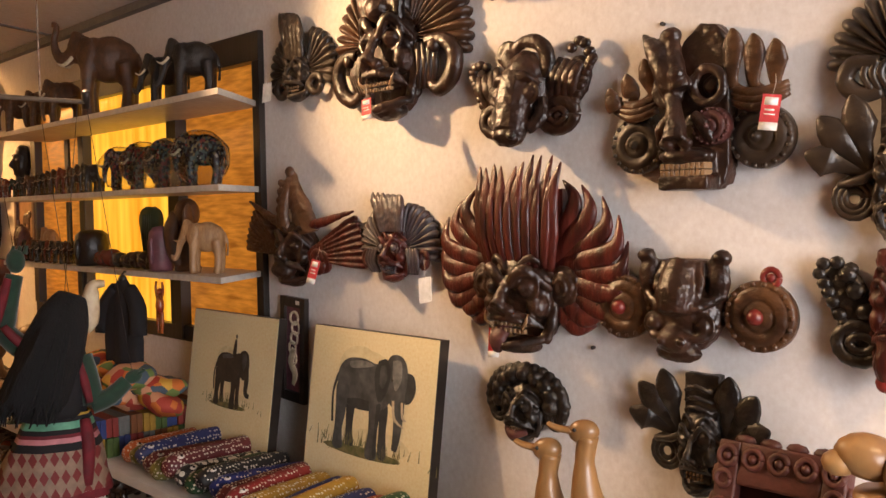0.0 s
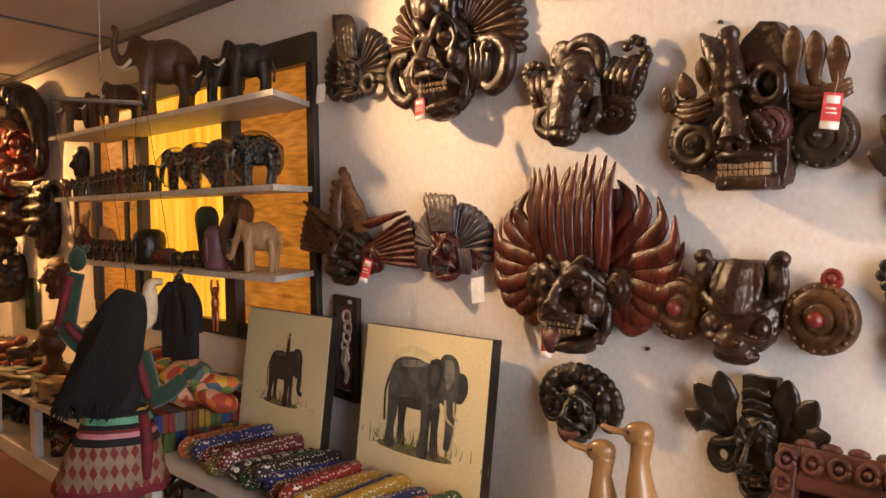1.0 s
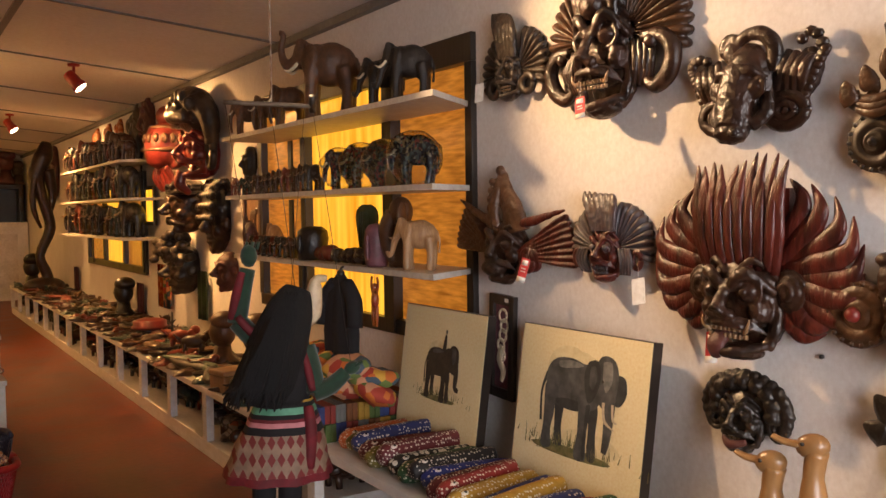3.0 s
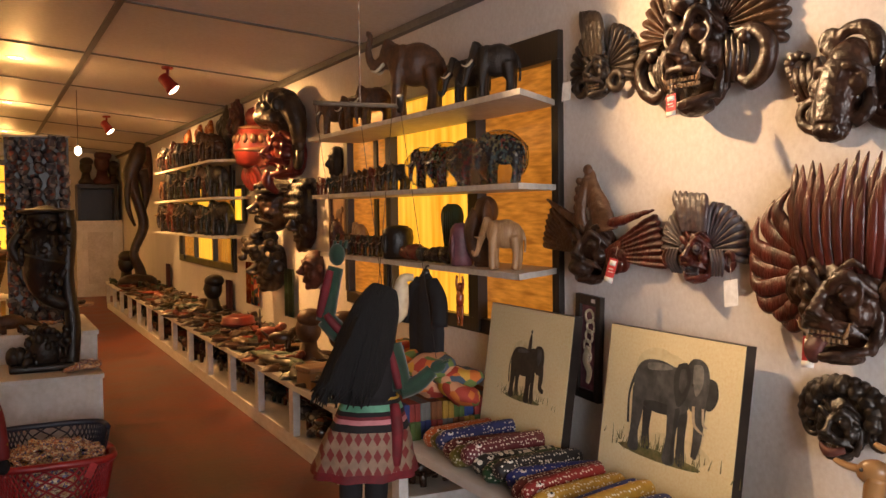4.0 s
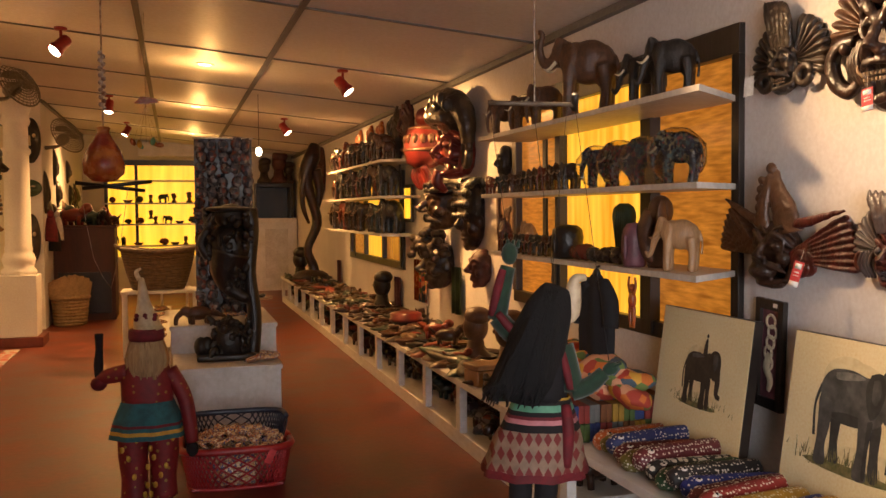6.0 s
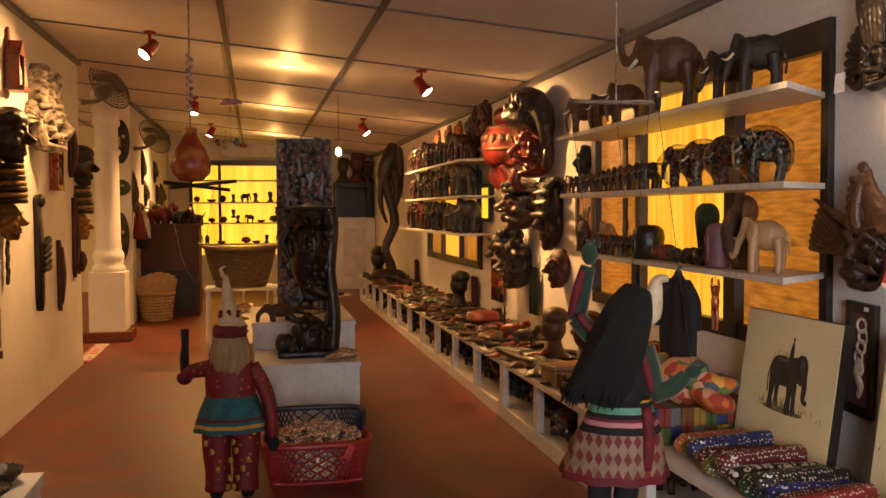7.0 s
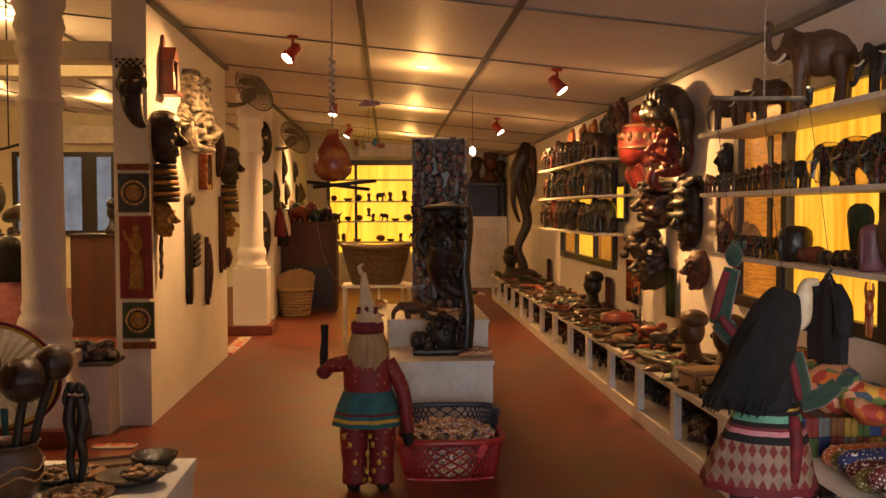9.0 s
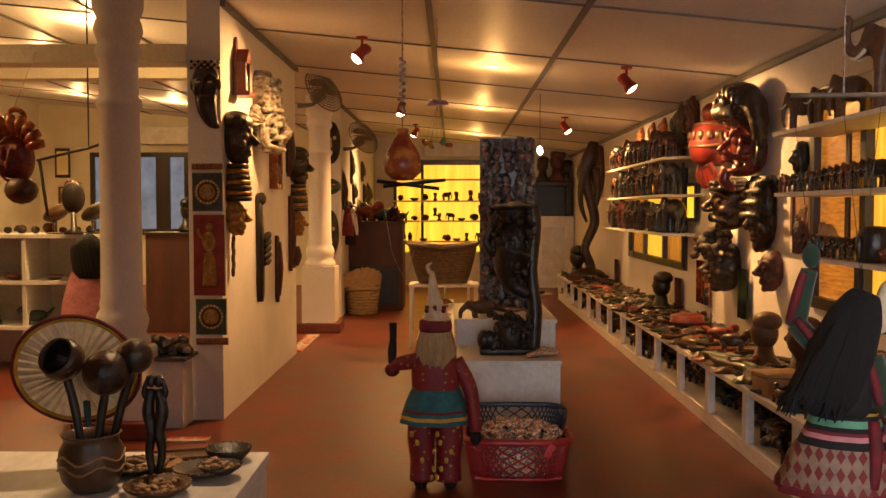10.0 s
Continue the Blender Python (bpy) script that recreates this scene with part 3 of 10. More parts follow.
# ---- ceiling lamps ----
def spot_fixture(x, y, target, watts):
    z = ceil_z(x)
    t = thing("ceiling_spotlight", pose(x, y, z), "red enamelled ceiling spotlight, lit", "spotlight", "ceiling spotlights")
    way = (Vector(target) - Vector((x, y, z - 0.16))).normalized()
    way = (way + Vector((0, 0, -0.15))).normalized()
    bm = bmesh.new()
    lathe(bm, [(0.045, -0.025), (0.05, -0.018), (0.05, -0.002), (0.02, 0.0)], 16)
    tube(bm, [(0, 0, -0.02), (0, 0, -0.10)], [0.012, 0.012], 8)
    part("mount", bm, SPOTRED, t)
    q = way.to_track_quat("Z", "Y").to_matrix().to_4x4()
    head = Matrix.Translation((0, 0, -0.14)) @ q
    bm = bmesh.new()
    lathe(bm, [(0.012, -0.085), (0.042, -0.078), (0.050, -0.06), (0.052, 0.03), (0.060, 0.045), (0.064, 0.085), (0.060, 0.085), (0.052, 0.05), (0.02, 0.045)], 20, head)
    housing = part("housing", bm, SPOTRED, t)
    bm = bmesh.new()
    lathe(bm, [(0.055, 0.074), (0.05, 0.084), (0.0, 0.090)], 20, head)
    part("lamp_glass", bm, BULB, housing, "glowing lamp glass")
    at = Vector((x, y, z - 0.14)) + way * 0.13
    spot_light("spot_beam", at, at + (Vector(target) - at), watts, 112 if y > 5 else 100, WARM if y > 5 else (1.0, 0.62, 0.32))
    return t


for x, y, tg, wt in SPOTS:
    spot_fixture(x, y, tg, wt)


def downlight(x, y, watts=58, colour=WARMER, share_up=0.34):
    z = ceil_z(x)
    t = thing("downlight", pose(x, y, z, 0, math.degrees(math.atan(0.0988)), 0), "round recessed downlight, lit warm", "downlight", "recessed downlights")
    bm = bmesh.new()
    lathe(bm, [(0.085, 0.0), (0.088, -0.006), (0.066, -0.010), (0.06, -0.002)], 24)
    part("trim", bm, WHITE, t)
    bm = bmesh.new()
    lathe(bm, [(0.0, -0.0075), (0.06, -0.0065), (0.06, -0.003)], 20)
    part("lamp_glass", bm, DOWNGLOW, t, "glowing lamp glass")
    # point lamp floating below the fitting, added to brighten the ceiling
    data = bpy.data.lights.new("downlight_ceiling_fill", "POINT")
    data.energy, data.color, data.shadow_soft_size = watts * share_up, colour, 0.05
    new("downlight_ceiling_fill", data).location = (x, y, z - 0.24)
    spot_light("downlight_beam", (x, y, z - 0.03), (x, y, 0), watts * 1.5, 160, colour, 0.05)


for x, y in DOWNS:
    downlight(x, y)
# the last two side-room positions are added fittings, only to brighten the room
for x, y in ((-5.0, 11.2), (-6.7, 16.5), (-4.9, 16.2), (-5.0, 6.2), (-3.4, 8.6)):
    downlight(x, y, 200, (1.0, 0.58, 0.21), 0.22)


# ---- carved wall masks ----
def on_wall(y, z, x=2.5, tilt=0.0):
    """Local x runs along the east wall towards the shop front, y up, z out into the room."""
    return Matrix(((0, 0, -1, x), (-1, 0, 0, y), (0, 1, 0, z), (0, 0, 0, 1))) @ pose(0, 0, 0, 0, 0, tilt)


def gauss(a, b, s):
    return math.exp(-(a * a + b * b) / (s * s))


def face(bm, cx, cy, w, h, d, long_nose=0.0, jaw=0.0, idx=0, n=34):
    """A carved face shell: brows, bulging eyes, nose, cheeks and an open mouth, raised from the wall."""
    grid = []
    for j in range(n + 1):
        row = []
        for i in range(n + 1):
            a, b = i / n * 2 - 1, j / n * 2 - 1
            s, t = a * math.sqrt(max(1 - b * b / 2, 0)), b * math.sqrt(max(1 - a * a / 2, 0))
            k = max(1 - s * s - t * t, 0) ** 0.42
            g = 0.30 * gauss((s) / 1.0, (t + 0.05) / 2.2, 0.16 + 0.05 * long_nose) * (1 + long_nose)
            g += 0.22 * gauss((abs(s) - 0.42) / 1.5, t - 0.42, 0.2) - 0.14 * gauss(abs(s) - 0.42, t - 0.17, 0.24) + 0.26 * gauss(abs(s) - 0.42, t - 0.16, 0.15)
            g += 0.16 * gauss(abs(s) - 0.55, t + 0.28, 0.22) + 0.18 * gauss(s / 2.4, t + 0.36, 0.11) - 0.42 * gauss(s / 3.2, t + 0.58, 0.12) + 0.2 * gauss(s / 2.4, t + 0.80, 0.10)
            g += 0.12 * gauss(abs(s) - 0.17, t + 0.22, 0.10)
            g += 0.030 * math.sin(34 * t + 9 * abs(s)) * min(abs(s) * 2, 1) * (1 if t > 0.3 or t < -0.1 else 0.3) + 0.05 * noise.noise((s * 4 + cy * 31, t * 4, w * 77))
            row.append(bm.verts.new((cx + s * w / 2, cy + t * h / 2 - jaw * max(-t, 0) * h * 0.1, d * 0.80 * (0.60 * k + k ** 0.5 * g))))
        grid.append(row)
    for j in range(n):
        for i in range(n):
            bm.faces.new((grid[j][i], grid[j][i + 1], grid[j + 1][i + 1], grid[j + 1][i])).material_index = idx


def eyes(bm, cx, cy, dx, r, z, idx=0):
    z = z * 0.78
    for s in (-1, 1):
        ell(bm, (cx + s * dx, cy, z - r * 0.35), (r, r * 0.85, r * 0.75), seg=10, idx=idx)
        pts = [(cx + s * dx + math.cos(a) * r * 1.5, cy + math.sin(a) * r * 1.25, z - r * 0.55) for a in (2 * math.pi * k / 10 for k in range(11))]
        tube(bm, pts, [r * 0.17, r * 0.17], 6, 1, idx=idx)


def teeth(bm, cx, cy, w, n, size, z, idx=0, tusks=True):
    z = z * 0.84
    for k in range(n):
        x = cx - w / 2 + w * (k + 0.5) / n
        box(bm, (x - size * 0.4, cy - size * 0.8, z - size), (x + size * 0.4, cy + size * 0.3, z + size * 0.4), size * 0.2, idx)
        box(bm, (x - size * 0.36, cy - size * 2.3, z - size), (x + size * 0.36, cy - size * 1.3, z + size * 0.2), size * 0.2, idx)
    if tusks:
        for s in (-1, 1):
            tube(bm, [(cx + s * w * 0.42, cy - size, z), (cx + s * w * 0.56, cy + size * 0.4, z + size), (cx + s * w * 0.60, cy + size * 2.2, z + size * 0.6)], [size * 0.5, size * 0.45, size * 0.08], 7, 3, idx=idx)


def fan(bm, cx, cy, r0, r1, a0, a1, n, width, z, lift=0.0, bulb=1.5, idx=0, curl=0.0):
    """Ribs spread like feathers from angle a0 to a1, in degrees."""
    for k in range(n):
        a = radians(a0 + (a1 - a0) * k / max(n - 1, 1))
        b = a + radians(curl)
        pts = [(cx + math.cos(a) * r0, cy + math.sin(a) * r0, z), (cx + math.cos(a) * (r0 + r1) / 2, cy + math.sin(a) * (r0 + r1) / 2, z + lift), (cx + math.cos(b) * r1, cy + math.sin(b) * r1, z + lift * 0.4)]
        tube(bm, pts, [width * 0.6, width * 1.0, width * bulb * 0.85, width * bulb * 0.62], 8, 4, 0.7, idx=idx)


def flame(bm, pts, w, z, idx=0):
    """A pointed lock of carved hair."""
    q = [(x, y, z + (0.02 if 0 < i < len(pts) - 1 else 0)) for i, (x, y) in enumerate(pts)]
    tube(bm, q, [w * 0.75, w, w * 0.8, w * 0.08], 8, 4, 0.6, idx=idx)


def loop(bm, cx, cy, rx, ry, r, z, a0=0, a1=360, idx=0):
    pts = [(cx + math.cos(radians(a0 + (a1 - a0) * k / 14)) * rx, cy + math.sin(radians(a0 + (a1 - a0) * k / 14)) * ry, z) for k in range(15)]
    tube(bm, pts, [r, r], 8, 1, idx=idx)


def cobra(bm, pts, w, z, idx=0):
    """A rearing cobra: slim body, wide hood, pointed head."""
    q = [(x, y, z + 0.012 * i) for i, (x, y) in enumerate(pts)]
    tube(bm, q, [w * 0.32, w * 0.36, w * 0.5, w, w * 0.72, w * 0.12], 9, 5, 0.55, idx=idx)


def bead_row(bm, pts, r0, r1, n, z, idx=0):
    path = smooth_path([(*p, z) for p in pts], 8)
    for k in range(n):
        p = path[int(k / max(n - 1, 1) * (len(path) - 1))]
        r = r0 + (r1 - r0) * k / max(n - 1, 1)
        ell(bm, (p.x, p.y, p.z), (r, r * 0.9, r * 0.8), seg=8, idx=idx)


def ringed_disc(bm, cx, cy, r, z, idx=0, hub=None):
    prof = [(r, z - 0.03), (r, z), (r * 0.93, z + 0.012), (r * 0.84, z + 0.006), (r * 0.80, z + 0.014), (r * 0.52, z + 0.020), (r * 0.48, z + 0.010), (r * 0.40, z + 0.014), (r * 0.24, z + 0.034), (r * 0.2, z + 0.022), (r * 0.10, z + 0.045), (0, z + 0.05)]
    lathe(bm, prof, 26, Matrix.Translation((cx, cy, 0)), idx)
    for k in range(18):
        a = 2 * math.pi * k / 18
        ell(bm, (cx + math.cos(a) * r * 0.91, cy + math.sin(a) * r * 0.91, z + 0.008), (r * 0.09, r * 0.09, 0.008), seg=6, idx=idx)
    if hub is not None:
        ell(bm, (cx, cy, z + 0.03), (r * 0.24, r * 0.24, 0.03), seg=10, idx=hub)


def fuse(bm, voxel, rounds=1, carve=0.42):
    """Melts the overlapping closed shells of a bmesh into one skin with shallow chisel marks."""
    me = bpy.data.meshes.new("melt")
    bm.to_mesh(me)
    bm.free()
    ob = bpy.data.objects.new("melt", me)
    scene.collection.objects.link(ob)
    r = ob.modifiers.new("voxels", "REMESH")
    r.mode, r.voxel_size = "VOXEL", voxel
    if rounds:
        k = ob.modifiers.new("soften", "SMOOTH")
        k.factor, k.iterations = 0.5, rounds
    solid = bpy.data.meshes.new_from_object(ob.evaluated_get(bpy.context.evaluated_depsgraph_get()))
    out = bmesh.new()
    out.from_mesh(solid)
    if carve:
        out.normal_update()
        k = 0.55 / voxel
        for v in out.verts:
            c = v.co
            flow = noise.noise(c * (k * 0.12)) * 5
            v.co = c + v.normal * (carve * voxel * (math.sin((c.y + 0.4 * abs(c.x)) * k + flow) * 0.55 + noise.noise(c * (k * 0.55)) * 0.9))
    bpy.data.objects.remove(ob)
    bpy.data.meshes.remove(me)
    bpy.data.meshes.remove(solid)
    return out


def shell_fan(bm, cx, cy, r0, r1, a0, a1, n, z0, z1, groove=0.45, scallop=0.10, idx=0):
    """A carved fan of n flutes between two angles, from height z0 at the hub to z1 at its scalloped rim."""
    nt, nr = n * 6, 9
    top, low = [], []
    for i in range(nt + 1):
        u = i / nt
        lobe = abs(math.sin(math.pi * n * u)) ** 0.6
        a = radians(a0 + (a1 - a0) * u)
        rim = r1 * (1 - scallop + scallop * lobe)
        row = []
        for j in range(nr + 1):
            q = j / nr
            r = r0 + (rim - r0) * q
            edge = math.sqrt(max(1 - (max(q - 0.72, 0) / 0.29) ** 2, 0))
            z = (z0 + (z1 - z0) * q) * (1 - groove + groove * lobe) * (0.35 + 0.65 * edge)
            row.append(bm.verts.new((cx + r * math.cos(a), cy + r * math.sin(a), z)))
        top.append(row)
        low.append([bm.verts.new((cx + r * math.cos(a), cy + r * math.sin(a), 0.0)) for r in (r0, rim * 0.985)])
    fs = []
    for i in range(nt):
        for j in range(nr):
            fs.append(bm.faces.new((top[i][j], top[i][j + 1], top[i + 1][j + 1], top[i + 1][j])))
        fs.append(bm.faces.new((top[i][nr], low[i][1], low[i + 1][1], top[i + 1][nr])))
        fs.append(bm.faces.new((low[i][1], low[i][0], low[i + 1][0], low[i + 1][1])))
        fs.append(bm.faces.new((low[i][0], top[i][0], top[i + 1][0], low[i + 1][0])))
    for i in (0, nt):
        fs.append(bm.faces.new(top[i] + [low[i][1], low[i][0]]))
    for f in fs:
        f.material_index = idx


def demon(bm, cx, cy, w, h, d, brow=1.0):
    """The solid lumps of a demon's face: skull, brows, bulging lidded eyes, broad nose, lips and open jaw."""
    def p(x, y, z):
        return (cx + x * w, cy + y * h, z * d)
    ell(bm, p(0, 0.10, 0.26), (0.47 * w, 0.42 * h, 0.40 * d), seg=16)
    ell(bm, p(0, -0.02, 0.12), (0.48 * w, 0.48 * h, 0.26 * d), seg=16)
    for s in (-1, 1):
        tube(bm, [p(s * .05, .14, .74), p(s * .24, .30, .72), p(s * .46, .10, .42)], [.05 * w * brow, .065 * w * brow, .03 * w], 8, 4)
        tube(bm, [p(s * .07, .28, .62), p(s * .25, .41, .56), p(s * .47, .22, .34)], [.035 * w, .045 * w, .025 * w], 8, 4)
        ell(bm, p(s * .22, .12, .62), (.125 * w, .105 * w, .13 * w), seg=12)
        loop(bm, cx + s * .22 * w, cy + .12 * h, .17 * w, .14 * w, .026 * w, .62 * d)
        ell(bm, p(s * .22, .12, .62 + .13 * w / d), (.035 * w, .035 * w, .03 * w), seg=8)
        ell(bm, p(s * .10, -.09, .86), (.085 * w, .07 * w, .09 * w), seg=10)
        ell(bm, p(s * .31, -.06, .48), (.14 * w, .12 * h, .2 * d), seg=10)
        tube(bm, [p(s * .42, .05, .32), p(s * .43, -.2, .36), p(s * .34, -.42, .40)], [.07 * w, .075 * w, .07 * w], 8, 4)
        tube(bm, [p(s * .13, -.12, .78), p(s * .30, -.17, .66), p(s * .40, -.28, .50)], [.028 * w, .034 * w, .022 * w], 7, 4)
    tube(bm, [p(0, .22, .66), p(0, .04, .86), p(0, -.08, .98)], [.05 * w, .075 * w, .10 * w], 10, 4)
    tube(bm, [p(-.37, -.25, .55), p(-.15, -.18, .84), p(.15, -.18, .84), p(.37, -.25, .55)], [.03 * w, .045 * w, .045 * w, .03 * w], 8, 4)
    tube(bm, [p(-.34, -.39, .45), p(0, -.46, .78), p(.34, -.39, .45)], [.05 * w, .06 * w, .05 * w], 8, 4)
    ell(bm, p(0, -.47, .42), (.29 * w, .085 * h, .30 * d), seg=12)


def visage(bm, cx, cy, w, h, d):
    """The solid lumps of a calm carved face with a strong nose, for heads seen mostly from the side."""
    def p(x, y, z):
        return (cx + x * w, cy + y * h, z * d)
    ell(bm, p(0, 0.05, 0.18), (0.5 * w, 0.5 * h, 0.55 * d), seg=16)
    ell(bm, p(0, -0.3, 0.30), (0.33 * w, 0.24 * h, 0.36 * d), seg=12)
    tube(bm, [p(0, .16, .66), p(0, .0, .86), p(0, -.09, .98)], [.06 * w, .08 * w, .10 * w], 10, 4)
    for s in (-1, 1):
        tube(bm, [p(s * .04, .17, .72), p(s * .22, .25, .70), p(s * .42, .15, .46)], [.045 * w, .05 * w, .03 * w], 8, 4)
        ell(bm, p(s * .21, .09, .58), (.11 * w, .06 * h, .12 * w), seg=10)
        ell(bm, p(s * .09, -.10, .82), (.07 * w, .05 * h, .09 * w), seg=9)
        ell(bm, p(s * .28, -.1, .46), (.16 * w, .14 * h, .2 * d), seg=10)
        ell(bm, p(s * .5, .02, .2), (.06 * w, .13 * h, .13 * d), seg=9)
    for y, r in ((-.22, .045), (-.30, .05)):
        tube(bm, [p(-.18, y, .55), p(0, y - .005, .70), p(.18, y, .55)], [.02 * w, r * w, .02 * w], 8, 4)
    ell(bm, p(0, -.44, .50), (.15 * w, .1 * h, .17 * d), seg=10)


def price_tag(y, z, x, tilt, red=True, h=0.085, w=0.04):
    """A paper tag hanging by a thread from a mask."""
    t = thing("price_tag", on_wall(y, z, x, tilt) @ pose(0, 0, 0, -14, 22, 0), "red and white paper price tag on a thread" if red else "white paper price tag on a thread", "price tag", "price tags")
    bm = bmesh.new()
    box(bm, (-w / 2, -h, 0), (w / 2, 0, 0.0015))
    card = part("card", bm, TAGRED if red else TAGWHITE, t, smooth=False)
    if red:
        bm = bmesh.new()
        box(bm, (-w / 2, -h, 0.0016), (w / 2, -h * 0.78, 0.0022))
        box(bm, (-w * 0.36, -h * 0.30, 0.0016), (w * 0.36, -h * 0.08, 0.0021))
        box(bm, (-w * 0.30, -h * 0.46, 0.0016), (w * 0.22, -h * 0.41, 0.0021))
        box(bm, (-w * 0.30, -h * 0.58, 0.0016), (w * 0.30, -h * 0.54, 0.0021))
        pieces("print_bar", bm, TAGWHITE, card)
    bm = bmesh.new()
    tube(bm, [(0, -0.004, 0.001), (0.004, 0.03, 0.003), (0.0, 0.055, 0.0)], [0.0009, 0.0009], 5, 3)
    part("thread", bm, STRING, t)
    return t


def mask(y, z, label, tilt=0.0, wide=1.0):
    return thing("carved_mask", on_wall(y, z, 2.497, tilt) @ Matrix.Diagonal((wide, 1, 0.74, 1)), label, "mask", "carved wall masks")


def mask_small_fan():
    t = mask(3.27, 2.245, "small dull brown carved mask with a swept crest and ribbed fans")
    bm = bmesh.new()
    demon(bm, 0, -0.065, 0.17, 0.21, 0.15)
    part("face", fuse(bm, 0.004), GREYWOOD, t)
    bm = bmesh.new()
    teeth(bm, 0, -0.118, 0.075, 5, 0.009, 0.105, tusks=False)
    part("teeth", bm, TOOTH, t, "dull brown teeth")
    for s in (-1, 1):
        bm = bmesh.new()
        shell_fan(bm, s * 0.06, -0.05, 0.02, 0.185, 90 - s * 2, 90 - s * 118, 9, 0.055, 0.05)
        part("ribbed_fan", bm, GREYWOOD, t)
        bm = bmesh.new()
        loop(bm, s * 0.125, -0.115, 0.042, 0.036, 0.016, 0.05)
        part("ear_loop", bm, GREYWOOD, t)
    bm = bmesh.new()
    for k in range(5):
        tube(bm, [(0.045 - 0.022 * k, 0.0, 0.075), (0.05 - 0.026 * k, 0.09, 0.085), (0.02 - 0.030 * k, 0.165, 0.07), (-0.05 - 0.020 * k, 0.205 + 0.004 * k, 0.055)], [0.024, 0.026, 0.02, 0.004], 9, 5, 0.8)
    part("swept_crest", fuse(bm, 0.004), GREYWOOD, t)


def mask_large_brown():
    t = mask(2.62, 2.20, "large glossy golden-brown carved demon mask with ribbed fans and bared teeth")
    bm = bmesh.new()
    demon(bm, 0, -0.03, 0.31, 0.44, 0.26, 1.2)
    box(bm, (-0.12, 0.08, 0.0), (0.12, 0.30, 0.13), 0.03)
    part("face", fuse(bm, 0.006), LACQ, t)
    bm = bmesh.new()
    teeth(bm, 0, -0.135, 0.17, 9, 0.014, 0.22)
    part("teeth", bm, TOOTH, t, "brown carved teeth")
    for s in (-1, 1):
        bm = bmesh.new()
        shell_fan(bm, s * 0.12, 0.03, 0.05, 0.265, 90 + s * 12, 90 - s * 112, 12, 0.11, 0.075, 0.5, 0.12)
        part("ribbed_fan", bm, BRONZE, t, "golden-brown scalloped fan")
        bm = bmesh.new()
        tube(bm, [(s * 0.20, 0.0, 0.10), (s * 0.285, -0.005, 0.09), (s * 0.335, -0.06, 0.08), (s * 0.315, -0.135, 0.075), (s * 0.25, -0.175, 0.07), (s * 0.20, -0.15, 0.075)], [0.02, 0.028, 0.034, 0.036, 0.03, 0.018], 10, 5)
        ell(bm, (s * 0.245, -0.02, 0.10), (0.028, 0.028, 0.03))
        part("ear_loop", bm, LACQ, t)
        bm = bmesh.new()
        for k in range(4):
            tube(bm, [(s * (0.155 + 0.022 * k), 0.0, 0.10 - 0.008 * k), (s * (0.175 + 0.022 * k), -0.08, 0.11 - 0.008 * k), (s * (0.15 + 0.02 * k), -0.165, 0.09 - 0.008 * k)], [0.012, 0.015, 0.011], 8, 4)
        pieces("curl_rib", bm, LACQ, t)
    bm = bmesh.new()
    for k in range(7):
        x = -0.105 + 0.035 * k
        tube(bm, [(x * 0.8, 0.09, 0.14), (x, 0.20, 0.15), (x * 1.5, 0.30 + 0.02 * (k % 2), 0.10)], [0.026, 0.034, 0.014], 9, 4)
    ell(bm, (0, 0.14, 0.17), (0.06, 0.055, 0.06))
    part("crest", fuse(bm, 0.006), LACQ, t)
    price_tag(2.60, 2.00, 2.29, 12)


